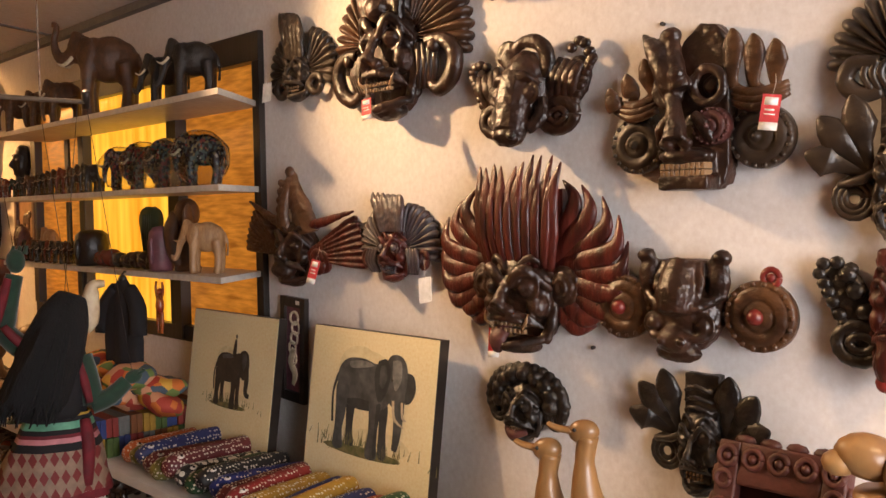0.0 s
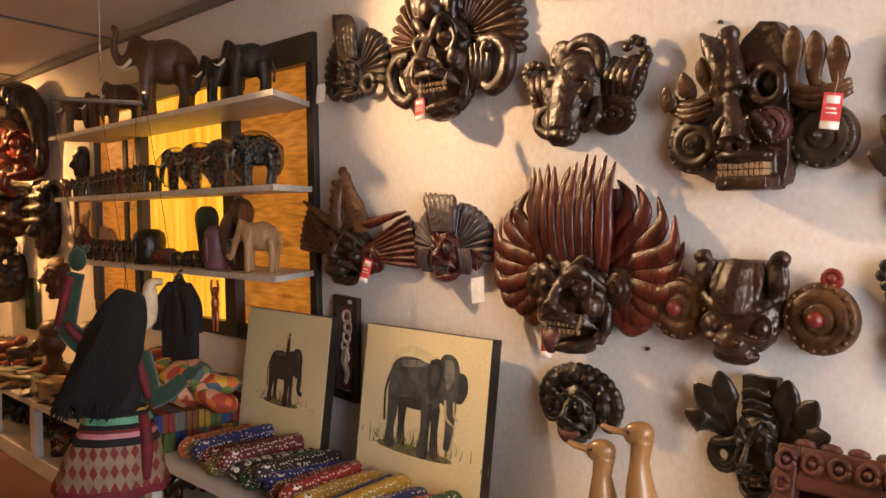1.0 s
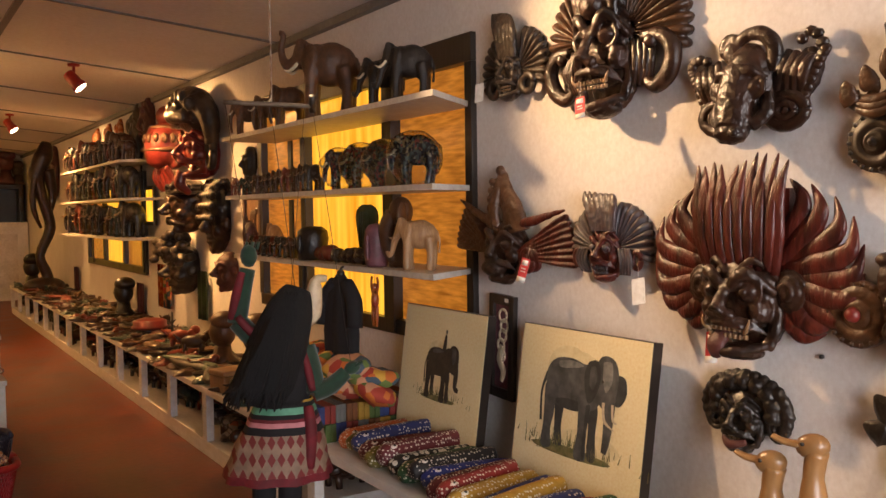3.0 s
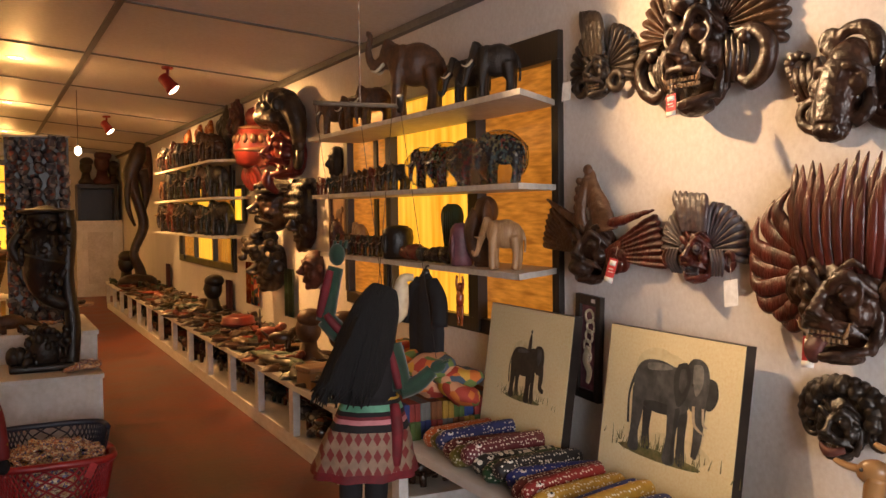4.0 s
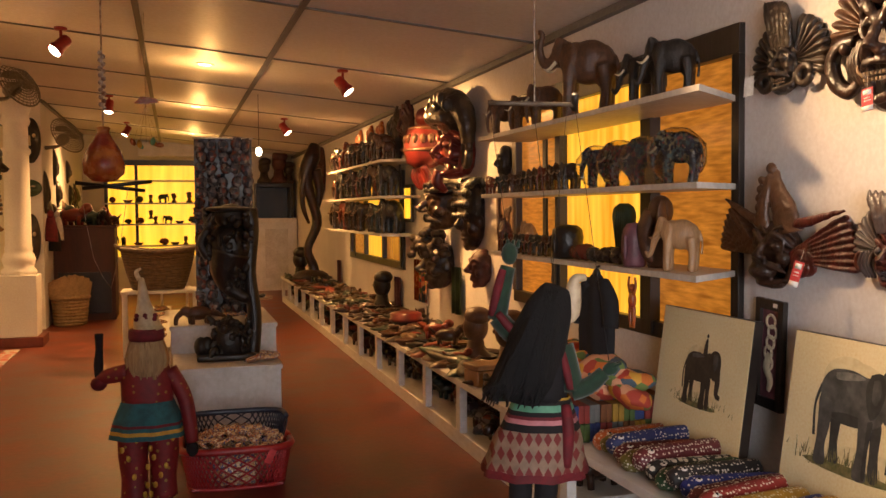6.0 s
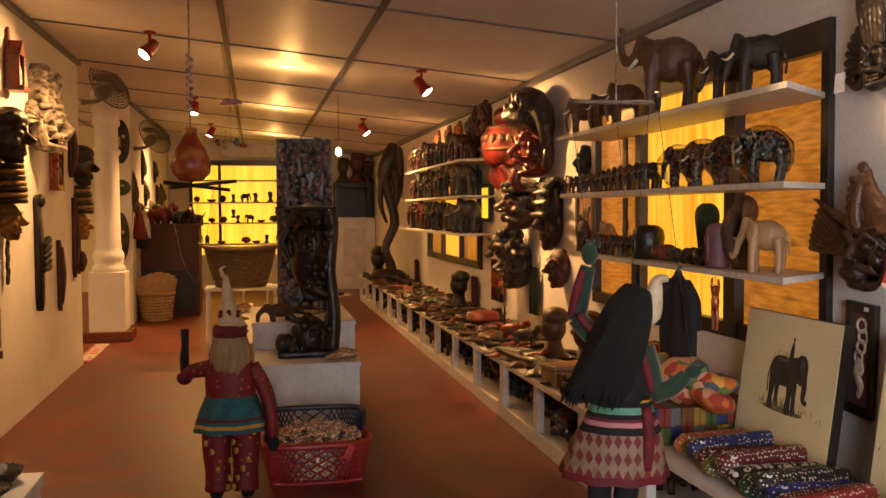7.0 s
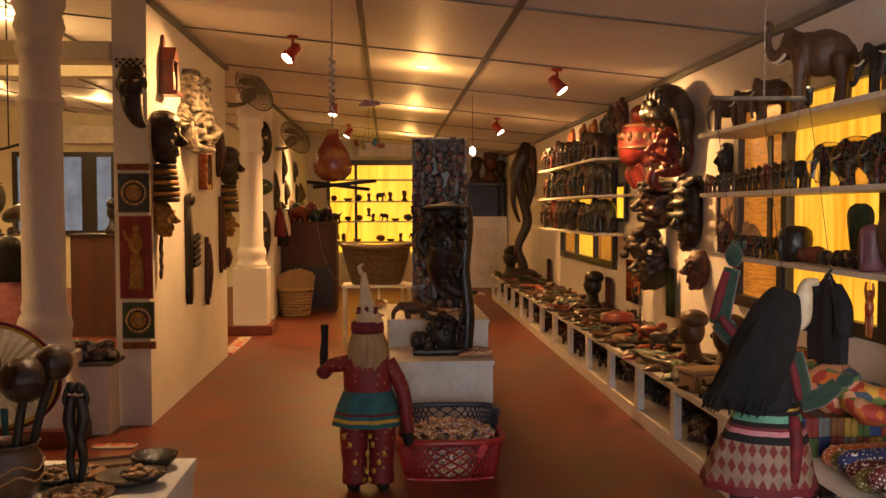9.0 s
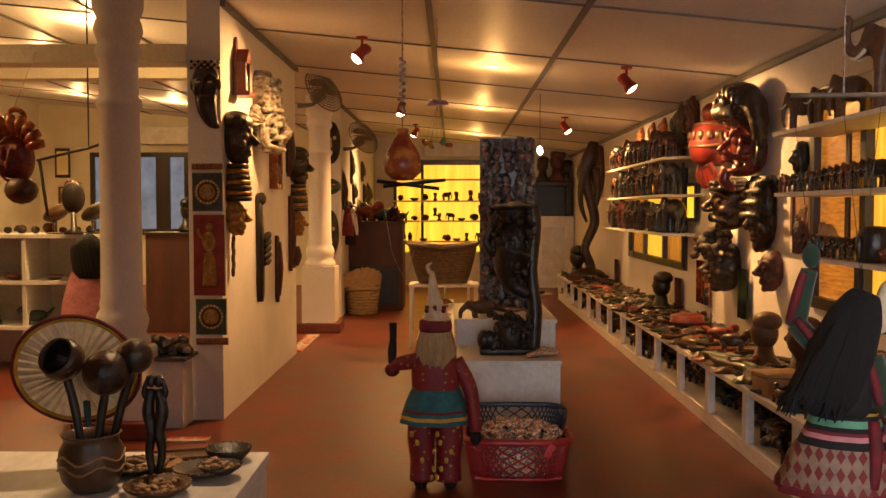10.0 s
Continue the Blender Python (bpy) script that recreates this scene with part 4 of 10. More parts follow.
def mask_winged():
    t = mask(1.965, 1.96, "dark red-brown carved bull mask with beaded wings and a looped crest", 0, 1.12)
    bm = bmesh.new()
    ell(bm, (0, 0.02, 0.06), (0.085, 0.13, 0.09), seg=14)
    tube(bm, [(0.0, 0.06, 0.12), (-0.005, -0.03, 0.15), (-0.005, -0.12, 0.17)], [0.055, 0.06, 0.055], 12, 4)
    ell(bm, (-0.005, -0.135, 0.17), (0.058, 0.04, 0.05), seg=12)
    for s in (-1, 1):
        ell(bm, (s * 0.055, 0.0, 0.14), (0.03, 0.026, 0.03), seg=10)
        loop(bm, s * 0.055, 0.0, 0.038, 0.034, 0.007, 0.145)
        tube(bm, [(s * 0.01, 0.05, 0.16), (s * 0.05, 0.05, 0.16), (s * 0.09, 0.02, 0.12)], [0.012, 0.015, 0.01], 7, 4)
        ell(bm, (s * 0.028, -0.14, 0.215), (0.014, 0.012, 0.012), seg=8)
        tube(bm, [(s * 0.05, -0.12, 0.15), (s * 0.085, -0.08, 0.12), (s * 0.08, -0.02, 0.10)], [0.02, 0.025, 0.02], 8, 4)
    part("face", fuse(bm, 0.0045), LACQ, t)
    for s in (-1, 1):
        bm = bmesh.new()
        loop(bm, s * 0.115, -0.075, 0.062, 0.046, 0.021, 0.055)
        loop(bm, s * 0.115, -0.075, 0.030, 0.022, 0.012, 0.065)
        ell(bm, (s * 0.115, -0.075, 0.06), (0.016, 0.013, 0.015), seg=9)
        part("ear_scroll", bm, LACQ, t)
        bm = bmesh.new()
        ends = ((0.225, 0.085), (0.20, 0.125), (0.165, 0.115)) if s < 0 else ((0.235, 0.09), (0.215, 0.15), (0.165, 0.13))
        bead_row(bm, [(s * 0.165, -0.05), (s * 0.20, 0.03), (s * ends[0][0], ends[0][1])], 0.021, 0.019, 9, 0.05)
        bead_row(bm, [(s * 0.225, ends[0][1] + 0.02), (s * 0.20, ends[1][1]), (s * 0.165, ends[2][1])], 0.021, 0.019, 4, 0.05)
        pieces("wing_bead", bm, LACQ, t)
        bm = bmesh.new()
        ell(bm, (s * 0.155, 0.03, 0.015), (0.055, 0.085, 0.035), (0, 0, -s * 24), 14)
        part("wing_panel", fuse(bm, 0.005), LACQ, t)
        bm = bmesh.new()
        for q in range(4):
            x = 0.105 + 0.025 * q
            tube(bm, [(s * (x - 0.02), -0.03, 0.05), (s * x, 0.04, 0.07), (s * (x + 0.02), 0.105 - 0.008 * q, 0.05)], [0.014, 0.021, 0.012], 9, 4, 0.8)
        pieces("wing_feather", bm, LACQ, t)
    bm = bmesh.new()
    tube(bm, [(0.075, 0.05, 0.06), (0.085, 0.12, 0.07), (0.055, 0.165, 0.08), (0.0, 0.17, 0.08), (-0.035, 0.14, 0.08), (-0.02, 0.11, 0.08)], [0.03, 0.026, 0.024, 0.022, 0.018, 0.01], 10, 5)
    for k in range(6):
        a = radians(60 + 26 * k)
        ell(bm, (-0.055 + 0.03 * math.cos(a), 0.135 + 0.035 * math.sin(a), 0.085), (0.014, 0.018, 0.016), seg=8)
    ell(bm, (-0.05, 0.12, 0.08), (0.035, 0.045, 0.03), seg=10)
    tube(bm, [(-0.03, 0.10, 0.10), (-0.02, 0.04, 0.14), (-0.015, -0.02, 0.165)], [0.022, 0.02, 0.012], 9, 4)
    part("crest", fuse(bm, 0.0045), LACQ, t)


def mask_cobra_tall():
    t = mask(1.35, 1.86, "tall dark carved mask with six rearing cobras and ringed ear discs", 0, 1.08)
    bm = bmesh.new()
    slab(bm, [(-0.06, 0.02), (-0.055, 0.12), (-0.02, 0.19), (0.03, 0.232), (0.075, 0.225), (0.105, 0.17), (0.11, 0.0), (0.108, -0.16), (0.095, -0.215), (-0.06, -0.215), (-0.07, -0.1)], 0.0, 0.075)
    tube(bm, [(-0.035, 0.02, 0.10), (-0.05, 0.10, 0.13), (-0.085, 0.17, 0.12), (-0.135, 0.225, 0.09)], [0.03, 0.034, 0.03, 0.004], 9, 5)
    ell(bm, (-0.045, 0.205, 0.10), (0.032, 0.026, 0.03), seg=12)
    tube(bm, [(-0.04, 0.19, 0.10), (-0.02, 0.12, 0.13), (0.0, 0.05, 0.14)], [0.02, 0.026, 0.03], 9, 4)
    ell(bm, (-0.005, 0.09, 0.16), (0.022, 0.02, 0.022), seg=10)
    for s, r in ((-1, 0.036), (1, 0.042)):
        loop(bm, 0.01 + s * 0.058, 0.055, r, r * 1.15, 0.014, 0.115)
        ell(bm, (0.01 + s * 0.058, 0.055, 0.085), (r * 0.6, r * 0.7, 0.02), seg=10)
    tube(bm, [(-0.03, 0.03, 0.13), (-0.005, -0.04, 0.165), (0.0, -0.095, 0.185)], [0.02, 0.028, 0.038], 10, 4)
    for s in (-1, 1):
        ell(bm, (0.0 + s * 0.028, -0.10, 0.175), (0.022, 0.018, 0.02), seg=9)
        tube(bm, [(s * 0.03, -0.02, 0.13), (s * 0.06, -0.05, 0.13), (s * 0.075, -0.10, 0.10)], [0.014, 0.02, 0.016], 8, 4)
    ell(bm, (0.01, -0.135, 0.12), (0.082, 0.026, 0.065), seg=14)
    box(bm, (-0.062, -0.228, 0.02), (0.085, -0.188, 0.165), 0.010)
    box(bm, (-0.05, -0.2, 0.0), (0.075, -0.12, 0.11), 0.006)
    part("face", fuse(bm, 0.0048), LACQ, t)
    bm = bmesh.new()
    ringed_disc(bm, 0.072, -0.055, 0.052, 0.105)
    part("eye_disc", bm, MAROON, t)
    for z in (-0.162, -0.182):
        bm = bmesh.new()
        for k in range(9):
            box(bm, (-0.055 + 0.0148 * k, z - 0.009, 0.10), (-0.043 + 0.0148 * k, z + 0.009, 0.158), 0.003)
        pieces("tooth", bm, TOOTH, t)
    for s, cx in ((-1, -0.175), (1, 0.185)):
        bm = bmesh.new()
        ringed_disc(bm, cx, -0.09, 0.086, 0.045)
        part("ear_disc", bm, GREYWOOD, t)
        bm = bmesh.new()
        for k in range(3):
            x = cx + s * (-0.055 + 0.056 * k) + (0.0 if s < 0 else -0.012)
            top = 0.155 - 0.036 * k if s < 0 else 0.20 - 0.022 * k
            cobra(bm, [(cx - s * 0.05, 0.0 + 0.01 * k), (cx + s * (0.01 + 0.02 * k), 0.015), (x, 0.05), (x + s * 0.006, top - 0.05), (x + s * 0.010, top - 0.02), (x + s * 0.010, top)], 0.031, 0.04)
        for q in range(3):
            tube(bm, [(cx - s * 0.07, 0.01 + 0.016 * q, 0.06), (cx, -0.012 + 0.018 * q, 0.075), (cx + s * 0.075, 0.02 + 0.012 * q, 0.05)], [0.012, 0.016, 0.01], 8, 4)
        pieces("cobra", bm, BRONZE, t)
    price_tag(1.085, 1.87, 2.40, -8, h=0.095, w=0.046)


def mask_fan_loop():
    t = mask(0.80, 1.98, "grey-brown carved mask with a ribbed shell fan and curled loop")
    bm = bmesh.new()
    demon(bm, 0.06, -0.01, 0.15, 0.24, 0.15)
    box(bm, (0.0, 0.0, 0.0), (0.12, 0.16, 0.06), 0.015)
    part("face", fuse(bm, 0.0048), GREYWOOD, t)
    for s in (-1, 1):
        bm = bmesh.new()
        shell_fan(bm, 0.06 + s * 0.055, -0.055, 0.03, 0.185, 90 + s * 2, 90 - s * 92, 8, 0.06, 0.055, 0.5, 0.1)
        part("ribbed_fan", bm, GREYWOOD, t)
        bm = bmesh.new()
        tube(bm, [(0.06 + s * 0.10, -0.055, 0.06), (0.06 + s * 0.16, -0.05, 0.06), (0.06 + s * 0.185, -0.09, 0.055), (0.06 + s * 0.15, -0.125, 0.05), (0.06 + s * 0.095, -0.12, 0.05)], [0.018, 0.022, 0.024, 0.024, 0.018], 9, 5)
        part("curled_loop", bm, GREYWOOD, t)
        bm = bmesh.new()
        for k in range(3):
            tube(bm, [(0.06 + s * (0.08 + 0.02 * k), -0.05, 0.065), (0.06 + s * (0.095 + 0.02 * k), -0.08, 0.07), (0.06 + s * (0.08 + 0.018 * k), -0.12, 0.06)], [0.009, 0.011, 0.008], 7, 4)
        pieces("curl_rib", bm, GREYWOOD, t)


def mask_cobra_plain(y, z, k, material, label, flip=1):
    t = mask(y, z, label)
    bm = bmesh.new()
    slab(bm, [(-0.055 * k, -0.12 * k), (-0.05 * k, 0.16 * k), (0.06 * k, 0.16 * k), (0.055 * k, -0.12 * k), (0.03 * k, -0.18 * k), (-0.03 * k, -0.18 * k)], 0.0, 0.05 * k)
    demon(bm, 0, -0.06 * k, 0.135 * k, 0.25 * k, 0.16 * k)
    for q in range(3):
        tube(bm, [(-0.045 * k, (0.05 + 0.03 * q) * k, 0.06 * k), (0, (0.065 + 0.03 * q) * k, 0.085 * k), (0.045 * k, (0.05 + 0.03 * q) * k, 0.06 * k)], [0.006 * k, 0.009 * k, 0.006 * k], 6, 3)
    part("face", fuse(bm, 0.0048), material, t)
    bm = bmesh.new()
    teeth(bm, 0, -0.125 * k, 0.06 * k, 5, 0.008 * k, 0.115 * k, tusks=False)
    part("teeth", bm, TOOTH, t)
    for s in (-1, 1):
        bm = bmesh.new()
        for a, ln in ((100, 0.20), (128, 0.19), (158, 0.165)):
            a = radians(a if s < 0 else 180 - a)
            bx, by = s * 0.075 * k, -0.03 * k
            c, d = math.cos(a), math.sin(a)
            cobra(bm, [(bx, by), (bx + c * 0.05 * k, by + d * 0.05 * k), (bx + c * 0.10 * k, by + d * 0.10 * k), (bx + c * (ln - 0.04) * k, by + d * (ln - 0.04) * k), (bx + c * ln * k, by + d * ln * k)], 0.046 * k, 0.035)
        for q in range(3):
            loop(bm, s * 0.115 * k, -0.085 * k, (0.022 + 0.014 * q) * k, (0.022 + 0.014 * q) * k, 0.0085 * k, 0.04)
        tube(bm, [(s * 0.05 * k, -0.02 * k, 0.06), (s * 0.09 * k, -0.04 * k, 0.07), (s * 0.15 * k, -0.05 * k, 0.05)], [0.011 * k, 0.013 * k, 0.01 * k], 7, 3)
        pieces("cobra", bm, material, t)
    return t


def mask_horned():
    t = mask(3.24, 1.53, "brown carved mask with spread wings and a high curved horn", -4, 1.12)
    bm = bmesh.new()
    demon(bm, -0.04, -0.115, 0.23, 0.27, 0.21, 1.2)
    ell(bm, (-0.045, -0.19, 0.15), (0.06, 0.04, 0.07), seg=12)
    part("face", fuse(bm, 0.005), LACQ, t)
    bm = bmesh.new()
    tube(bm, [(0.03, -0.03, 0.07), (0.0, 0.06, 0.08), (-0.05, 0.14, 0.075), (-0.085, 0.22, 0.06)], [0.075, 0.066, 0.045, 0.022], 12, 5, 0.6)
    tube(bm, [(-0.085, -0.03, 0.10), (-0.095, 0.08, 0.11), (-0.085, 0.20, 0.08)], [0.03, 0.026, 0.02], 9, 4)
    ell(bm, (-0.09, 0.228, 0.075), (0.026, 0.026, 0.026), seg=10)
    bead_row(bm, [(-0.12, 0.0), (-0.125, 0.09), (-0.115, 0.18)], 0.024, 0.019, 6, 0.11)
    part("horn", fuse(bm, 0.005), BROWNWOOD, t)
    for s in (-1, 1):
        bm = bmesh.new()
        shell_fan(bm, -0.05 + s * 0.05, -0.14, 0.04, 0.35, 90 - s * 52, 90 - s * 92, 8, 0.10, 0.06, 0.4, 0.06)
        x0 = -0.05 + s * 0.05
        tube(bm, [(x0 + s * 0.03, 0.0, 0.085), (x0 + s * 0.14, 0.03, 0.075), (x0 + s * 0.30, 0.085, 0.055)], [0.024, 0.022, 0.005], 8, 4)
        part("wing", fuse(bm, 0.005), BROWNWOOD if s < 0 else REDWOOD, t)
    bm = bmesh.new()
    loop(bm, 0.11, -0.14, 0.034, 0.042, 0.018, 0.08)
    tube(bm, [(0.10, -0.10, 0.07), (0.15, -0.11, 0.07), (0.155, -0.16, 0.06), (0.12, -0.18, 0.06)], [0.02, 0.022, 0.02, 0.014], 8, 4)
    part("ear", bm, REDWOOD, t)
    price_tag(3.03, 1.395, 2.36, -14, h=0.10)


def mask_peacock():
    t = mask(2.65, 1.49, "blue-grey and red painted mask with a scalloped peacock fan")
    bm = bmesh.new()
    demon(bm, 0, -0.065, 0.165, 0.20, 0.15)
    part("face", fuse(bm, 0.004), REDWOOD, t)
    bm = bmesh.new()
    eyes(bm, 0, -0.041, 0.036, 0.016, 0.145)
    part("eyes", bm, BLUEGREY, t)
    bm = bmesh.new()
    teeth(bm, 0, -0.118, 0.075, 6, 0.010, 0.115)
    part("teeth", bm, BLUEGREY, t)
    for s in (-1, 1):
        bm = bmesh.new()
        shell_fan(bm, s * 0.055, -0.045, 0.03, 0.175, 90 + s * 4, 90 - s * 108, 10, 0.065, 0.055, 0.5, 0.08)
        part("peacock_fan", bm, BLUEGREY, t)
        bm = bmesh.new()
        for k in range(4):
            tube(bm, [(s * (0.085 + 0.017 * k), -0.045, 0.075), (s * (0.10 + 0.017 * k), -0.09, 0.08), (s * (0.085 + 0.015 * k), -0.14, 0.06)], [0.007, 0.009, 0.006], 7, 4)
        pieces("curl_rib", bm, BLUEGREY, t)
        bm = bmesh.new()
        loop(bm, s * 0.165, -0.085, 0.022, 0.03, 0.012, 0.055)
        part("ear_ring", bm, REDWOOD, t)
    bm = bmesh.new()
    for k in range(6):
        tube(bm, [(0.05 - 0.02 * k, 0.02, 0.08), (0.06 - 0.026 * k, 0.09, 0.085), (0.05 - 0.032 * k, 0.145, 0.07), (0.015 - 0.028 * k, 0.155 + 0.004 * k, 0.055)], [0.018, 0.02, 0.017, 0.004], 8, 5, 0.8)
    part("crest", fuse(bm, 0.004), BLUEGREY, t)
    price_tag(2.42, 1.345, 2.40, 12, False, h=0.095, w=0.05)


def mask_red_mane():
    t = mask(1.97, 1.45, "very large red-stained carved demon mask with a flaming mane and fangs", 0, 1.04)
    bm = bmesh.new()
    demon(bm, -0.005, -0.155, 0.29, 0.33, 0.27, 1.25)
    part("face", fuse(bm, 0.0055), LACQ, t)
    bm = bmesh.new()
    tube(bm, [(-0.03, -0.245, 0.16), (-0.035, -0.285, 0.215), (-0.04, -0.325, 0.205)], [0.03, 0.034, 0.018], 10, 4, 0.6)
    part("tongue", bm, MAROON, t, "dark red lolling tongue")
    bm = bmesh.new()
    teeth(bm, 0, -0.228, 0.15, 8, 0.015, 0.235)
    part("teeth", bm, TOOTH, t, "pale brown fangs")
    bm = bmesh.new()
    rng = random.Random(4)
    for k in range(10):
        x = -0.165 + 0.31 * k / 9
        top = 0.295 + rng.uniform(-0.02, 0.02)
        lean = 0.02 if k > 3 else -0.006
        flame(bm, [(x * 0.80, -0.06), (x * 0.95, 0.06), (x * 1.0, 0.19), (x * 1.04 + lean, top)], 0.031, 0.115 - 0.6 * x * x + 0.008 * (k % 2))
    for k in range(8):
        x = -0.14 + 0.27 * k / 7
        flame(bm, [(x * 0.80, -0.05), (x * 0.95, 0.05), (x * 1.0, 0.15), (x * 1.04, 0.23 + rng.uniform(-0.03, 0.02))], 0.019, 0.137 - 0.6 * x * x)
    pieces("mane_lock", bm, REDWOOD, t)
    bm = bmesh.new()
    slab(bm, [(-0.13, -0.08), (-0.165, 0.10), (-0.165, 0.2), (0.15, 0.2), (0.15, 0.10), (0.13, -0.08)], 0.0, 0.07)
    part("mane_back", bm, REDWOOD, t, smooth=False)
    for s in (-1, 1):
        bm = bmesh.new()
        for k in range(9):
            a = radians(90 - s * (26 + 14.5 * k))
            r1 = 0.335 - 0.010 * abs(k - 3) - (0.035 if k > 6 else 0)
            c, d = math.cos(a), math.sin(a)
            b = a + s * radians(13)
            e = a - s * radians(5)
            cx, cy = s * 0.075, -0.07
            flame(bm, [(cx + c * 0.05, cy + d * 0.05), (cx + math.cos(e) * 0.16, cy + math.sin(e) * 0.16), (cx + math.cos(e) * (r1 - 0.075), cy + math.sin(e) * (r1 - 0.075)), (cx + math.cos(a) * (r1 - 0.03), cy + math.sin(a) * (r1 - 0.03)), (cx + math.cos(b) * r1, cy + math.sin(b) * r1)], 0.036, 0.055 + 0.008 * (k % 2))
        pieces("mane_lock", bm, REDWOOD, t)
        bm = bmesh.new()
        for k in range(3):
            loop(bm, s * 0.165, -0.11, 0.016 + 0.016 * k, 0.022 + 0.018 * k, 0.011, 0.115 - 0.012 * k)
        ell(bm, (s * 0.165, -0.11, 0.09), (0.045, 0.05, 0.03))
        part("ear", fuse(bm, 0.0045, 1), LACQ, t)
    price_tag(2.075, 1.19, 2.40, 3, h=0.10)


def mask_bull_discs():
    t = mask(1.37, 1.31, "dark carved bull mask flanked by two painted round shields", 0, 1.05)
    bm = bmesh.new()
    box(bm, (-0.08, -0.02, 0.0), (0.08, 0.13, 0.09), 0.03)
    ell(bm, (0, -0.03, 0.06), (0.11, 0.11, 0.085), seg=14)
    tube(bm, [(0.0, 0.11, 0.09), (0.0, 0.03, 0.14), (0.0, -0.02, 0.15)], [0.05, 0.058, 0.045], 12, 4)
    tube(bm, [(-0.12, 0.035, 0.08), (-0.06, 0.0, 0.13), (0, -0.01, 0.155), (0.06, 0.0, 0.13), (0.12, 0.035, 0.08)], [0.014, 0.018, 0.018, 0.018, 0.014], 8, 4)
    ell(bm, (-0.005, -0.10, 0.13), (0.055, 0.045, 0.05), seg=12)
    ell(bm, (-0.005, -0.135, 0.11), (0.07, 0.03, 0.05), seg=12)
    for s in (-1, 1):
        ell(bm, (s * 0.03, -0.10, 0.175), (0.016, 0.014, 0.014), seg=8)
        ell(bm, (s * 0.072, -0.055, 0.12), (0.026, 0.024, 0.026), seg=10)
        loop(bm, s * 0.072, -0.055, 0.033, 0.03, 0.007, 0.12)
        tube(bm, [(s * 0.085, 0.0, 0.06), (s * 0.108, 0.07, 0.085), (s * 0.10, 0.13, 0.075)], [0.028, 0.032, 0.026], 9, 4)
        ell(bm, (s * 0.115, 0.135, 0.085), (0.03, 0.024, 0.028), seg=10)
        tube(bm, [(s * 0.05, 0.12, 0.09), (s * 0.065, 0.06, 0.12), (s * 0.05, 0.0, 0.13)], [0.012, 0.014, 0.01], 7, 4)
        tube(bm, [(s * 0.03, -0.085, 0.15), (s * 0.075, -0.09, 0.13), (s * 0.105, -0.06, 0.09)], [0.011, 0.013, 0.008], 7, 4)
    part("face", fuse(bm, 0.0045), LACQ, t)
    for cx in (-0.20, 0.215):
        bm = bmesh.new()
        ringed_disc(bm, cx, -0.02, 0.097, 0.075, hub=1)
        loop(bm, cx - (0.06 if cx < 0 else -0.03), 0.085, 0.022, 0.022, 0.009, 0.07, idx=1)
        ell(bm, (cx - (0.06 if cx < 0 else -0.03), 0.085, 0.07), (0.013, 0.013, 0.012), seg=8, idx=1)
        part("round_shield", bm, [BRONZE, REDPAINT], t, "gold-brown shield with a red boss")


def mask_bead_wing():
    t = mask(0.86, 1.31, "dark carved mask with a beaded wing and red-tipped nose")
    bm = bmesh.new()
    demon(bm, 0.07, 0.01, 0.15, 0.28, 0.16)
    for k in range(5):
        ell(bm, (0.03 + 0.022 * k, 0.14 + 0.01 * (k % 2), 0.06), (0.018, 0.03, 0.02), seg=8)
    tube(bm, [(0.06, -0.05, 0.10), (0.05, -0.11, 0.11), (0.045, -0.15, 0.09)], [0.03, 0.03, 0.018], 9, 4)
    part("face", fuse(bm, 0.0048), REDWOOD, t)
    bm = bmesh.new()
    ell(bm, (0.045, -0.155, 0.09), (0.024, 0.026, 0.024))
    part("nose_tip", bm, REDPAINT, t)
    bm = bmesh.new()
    bead_row(bm, [(-0.045, -0.06), (-0.09, 0.02), (-0.13, 0.10)], 0.02, 0.019, 8, 0.05)
    bead_row(bm, [(-0.12, 0.125), (-0.085, 0.13), (-0.05, 0.115)], 0.02, 0.02, 3, 0.05)
    bead_row(bm, [(-0.01, 0.01), (-0.035, 0.06), (-0.055, 0.10)], 0.026, 0.024, 3, 0.06)
    pieces("wing_bead", bm, BLACKL, t)
    bm = bmesh.new()
    ell(bm, (-0.065, 0.04, 0.02), (0.055, 0.095, 0.035), (0, 0, 24), 14)
    part("wing_panel", fuse(bm, 0.005), BLACKL, t)
    bm = bmesh.new()
    loop(bm, -0.03, -0.07, 0.055, 0.045, 0.019, 0.05)
    loop(bm, -0.02, -0.07, 0.03, 0.02, 0.012, 0.06)
    ell(bm, (-0.02, -0.07, 0.035), (0.05, 0.04, 0.02))
    part("ear_scroll", bm, BLACKL, t)


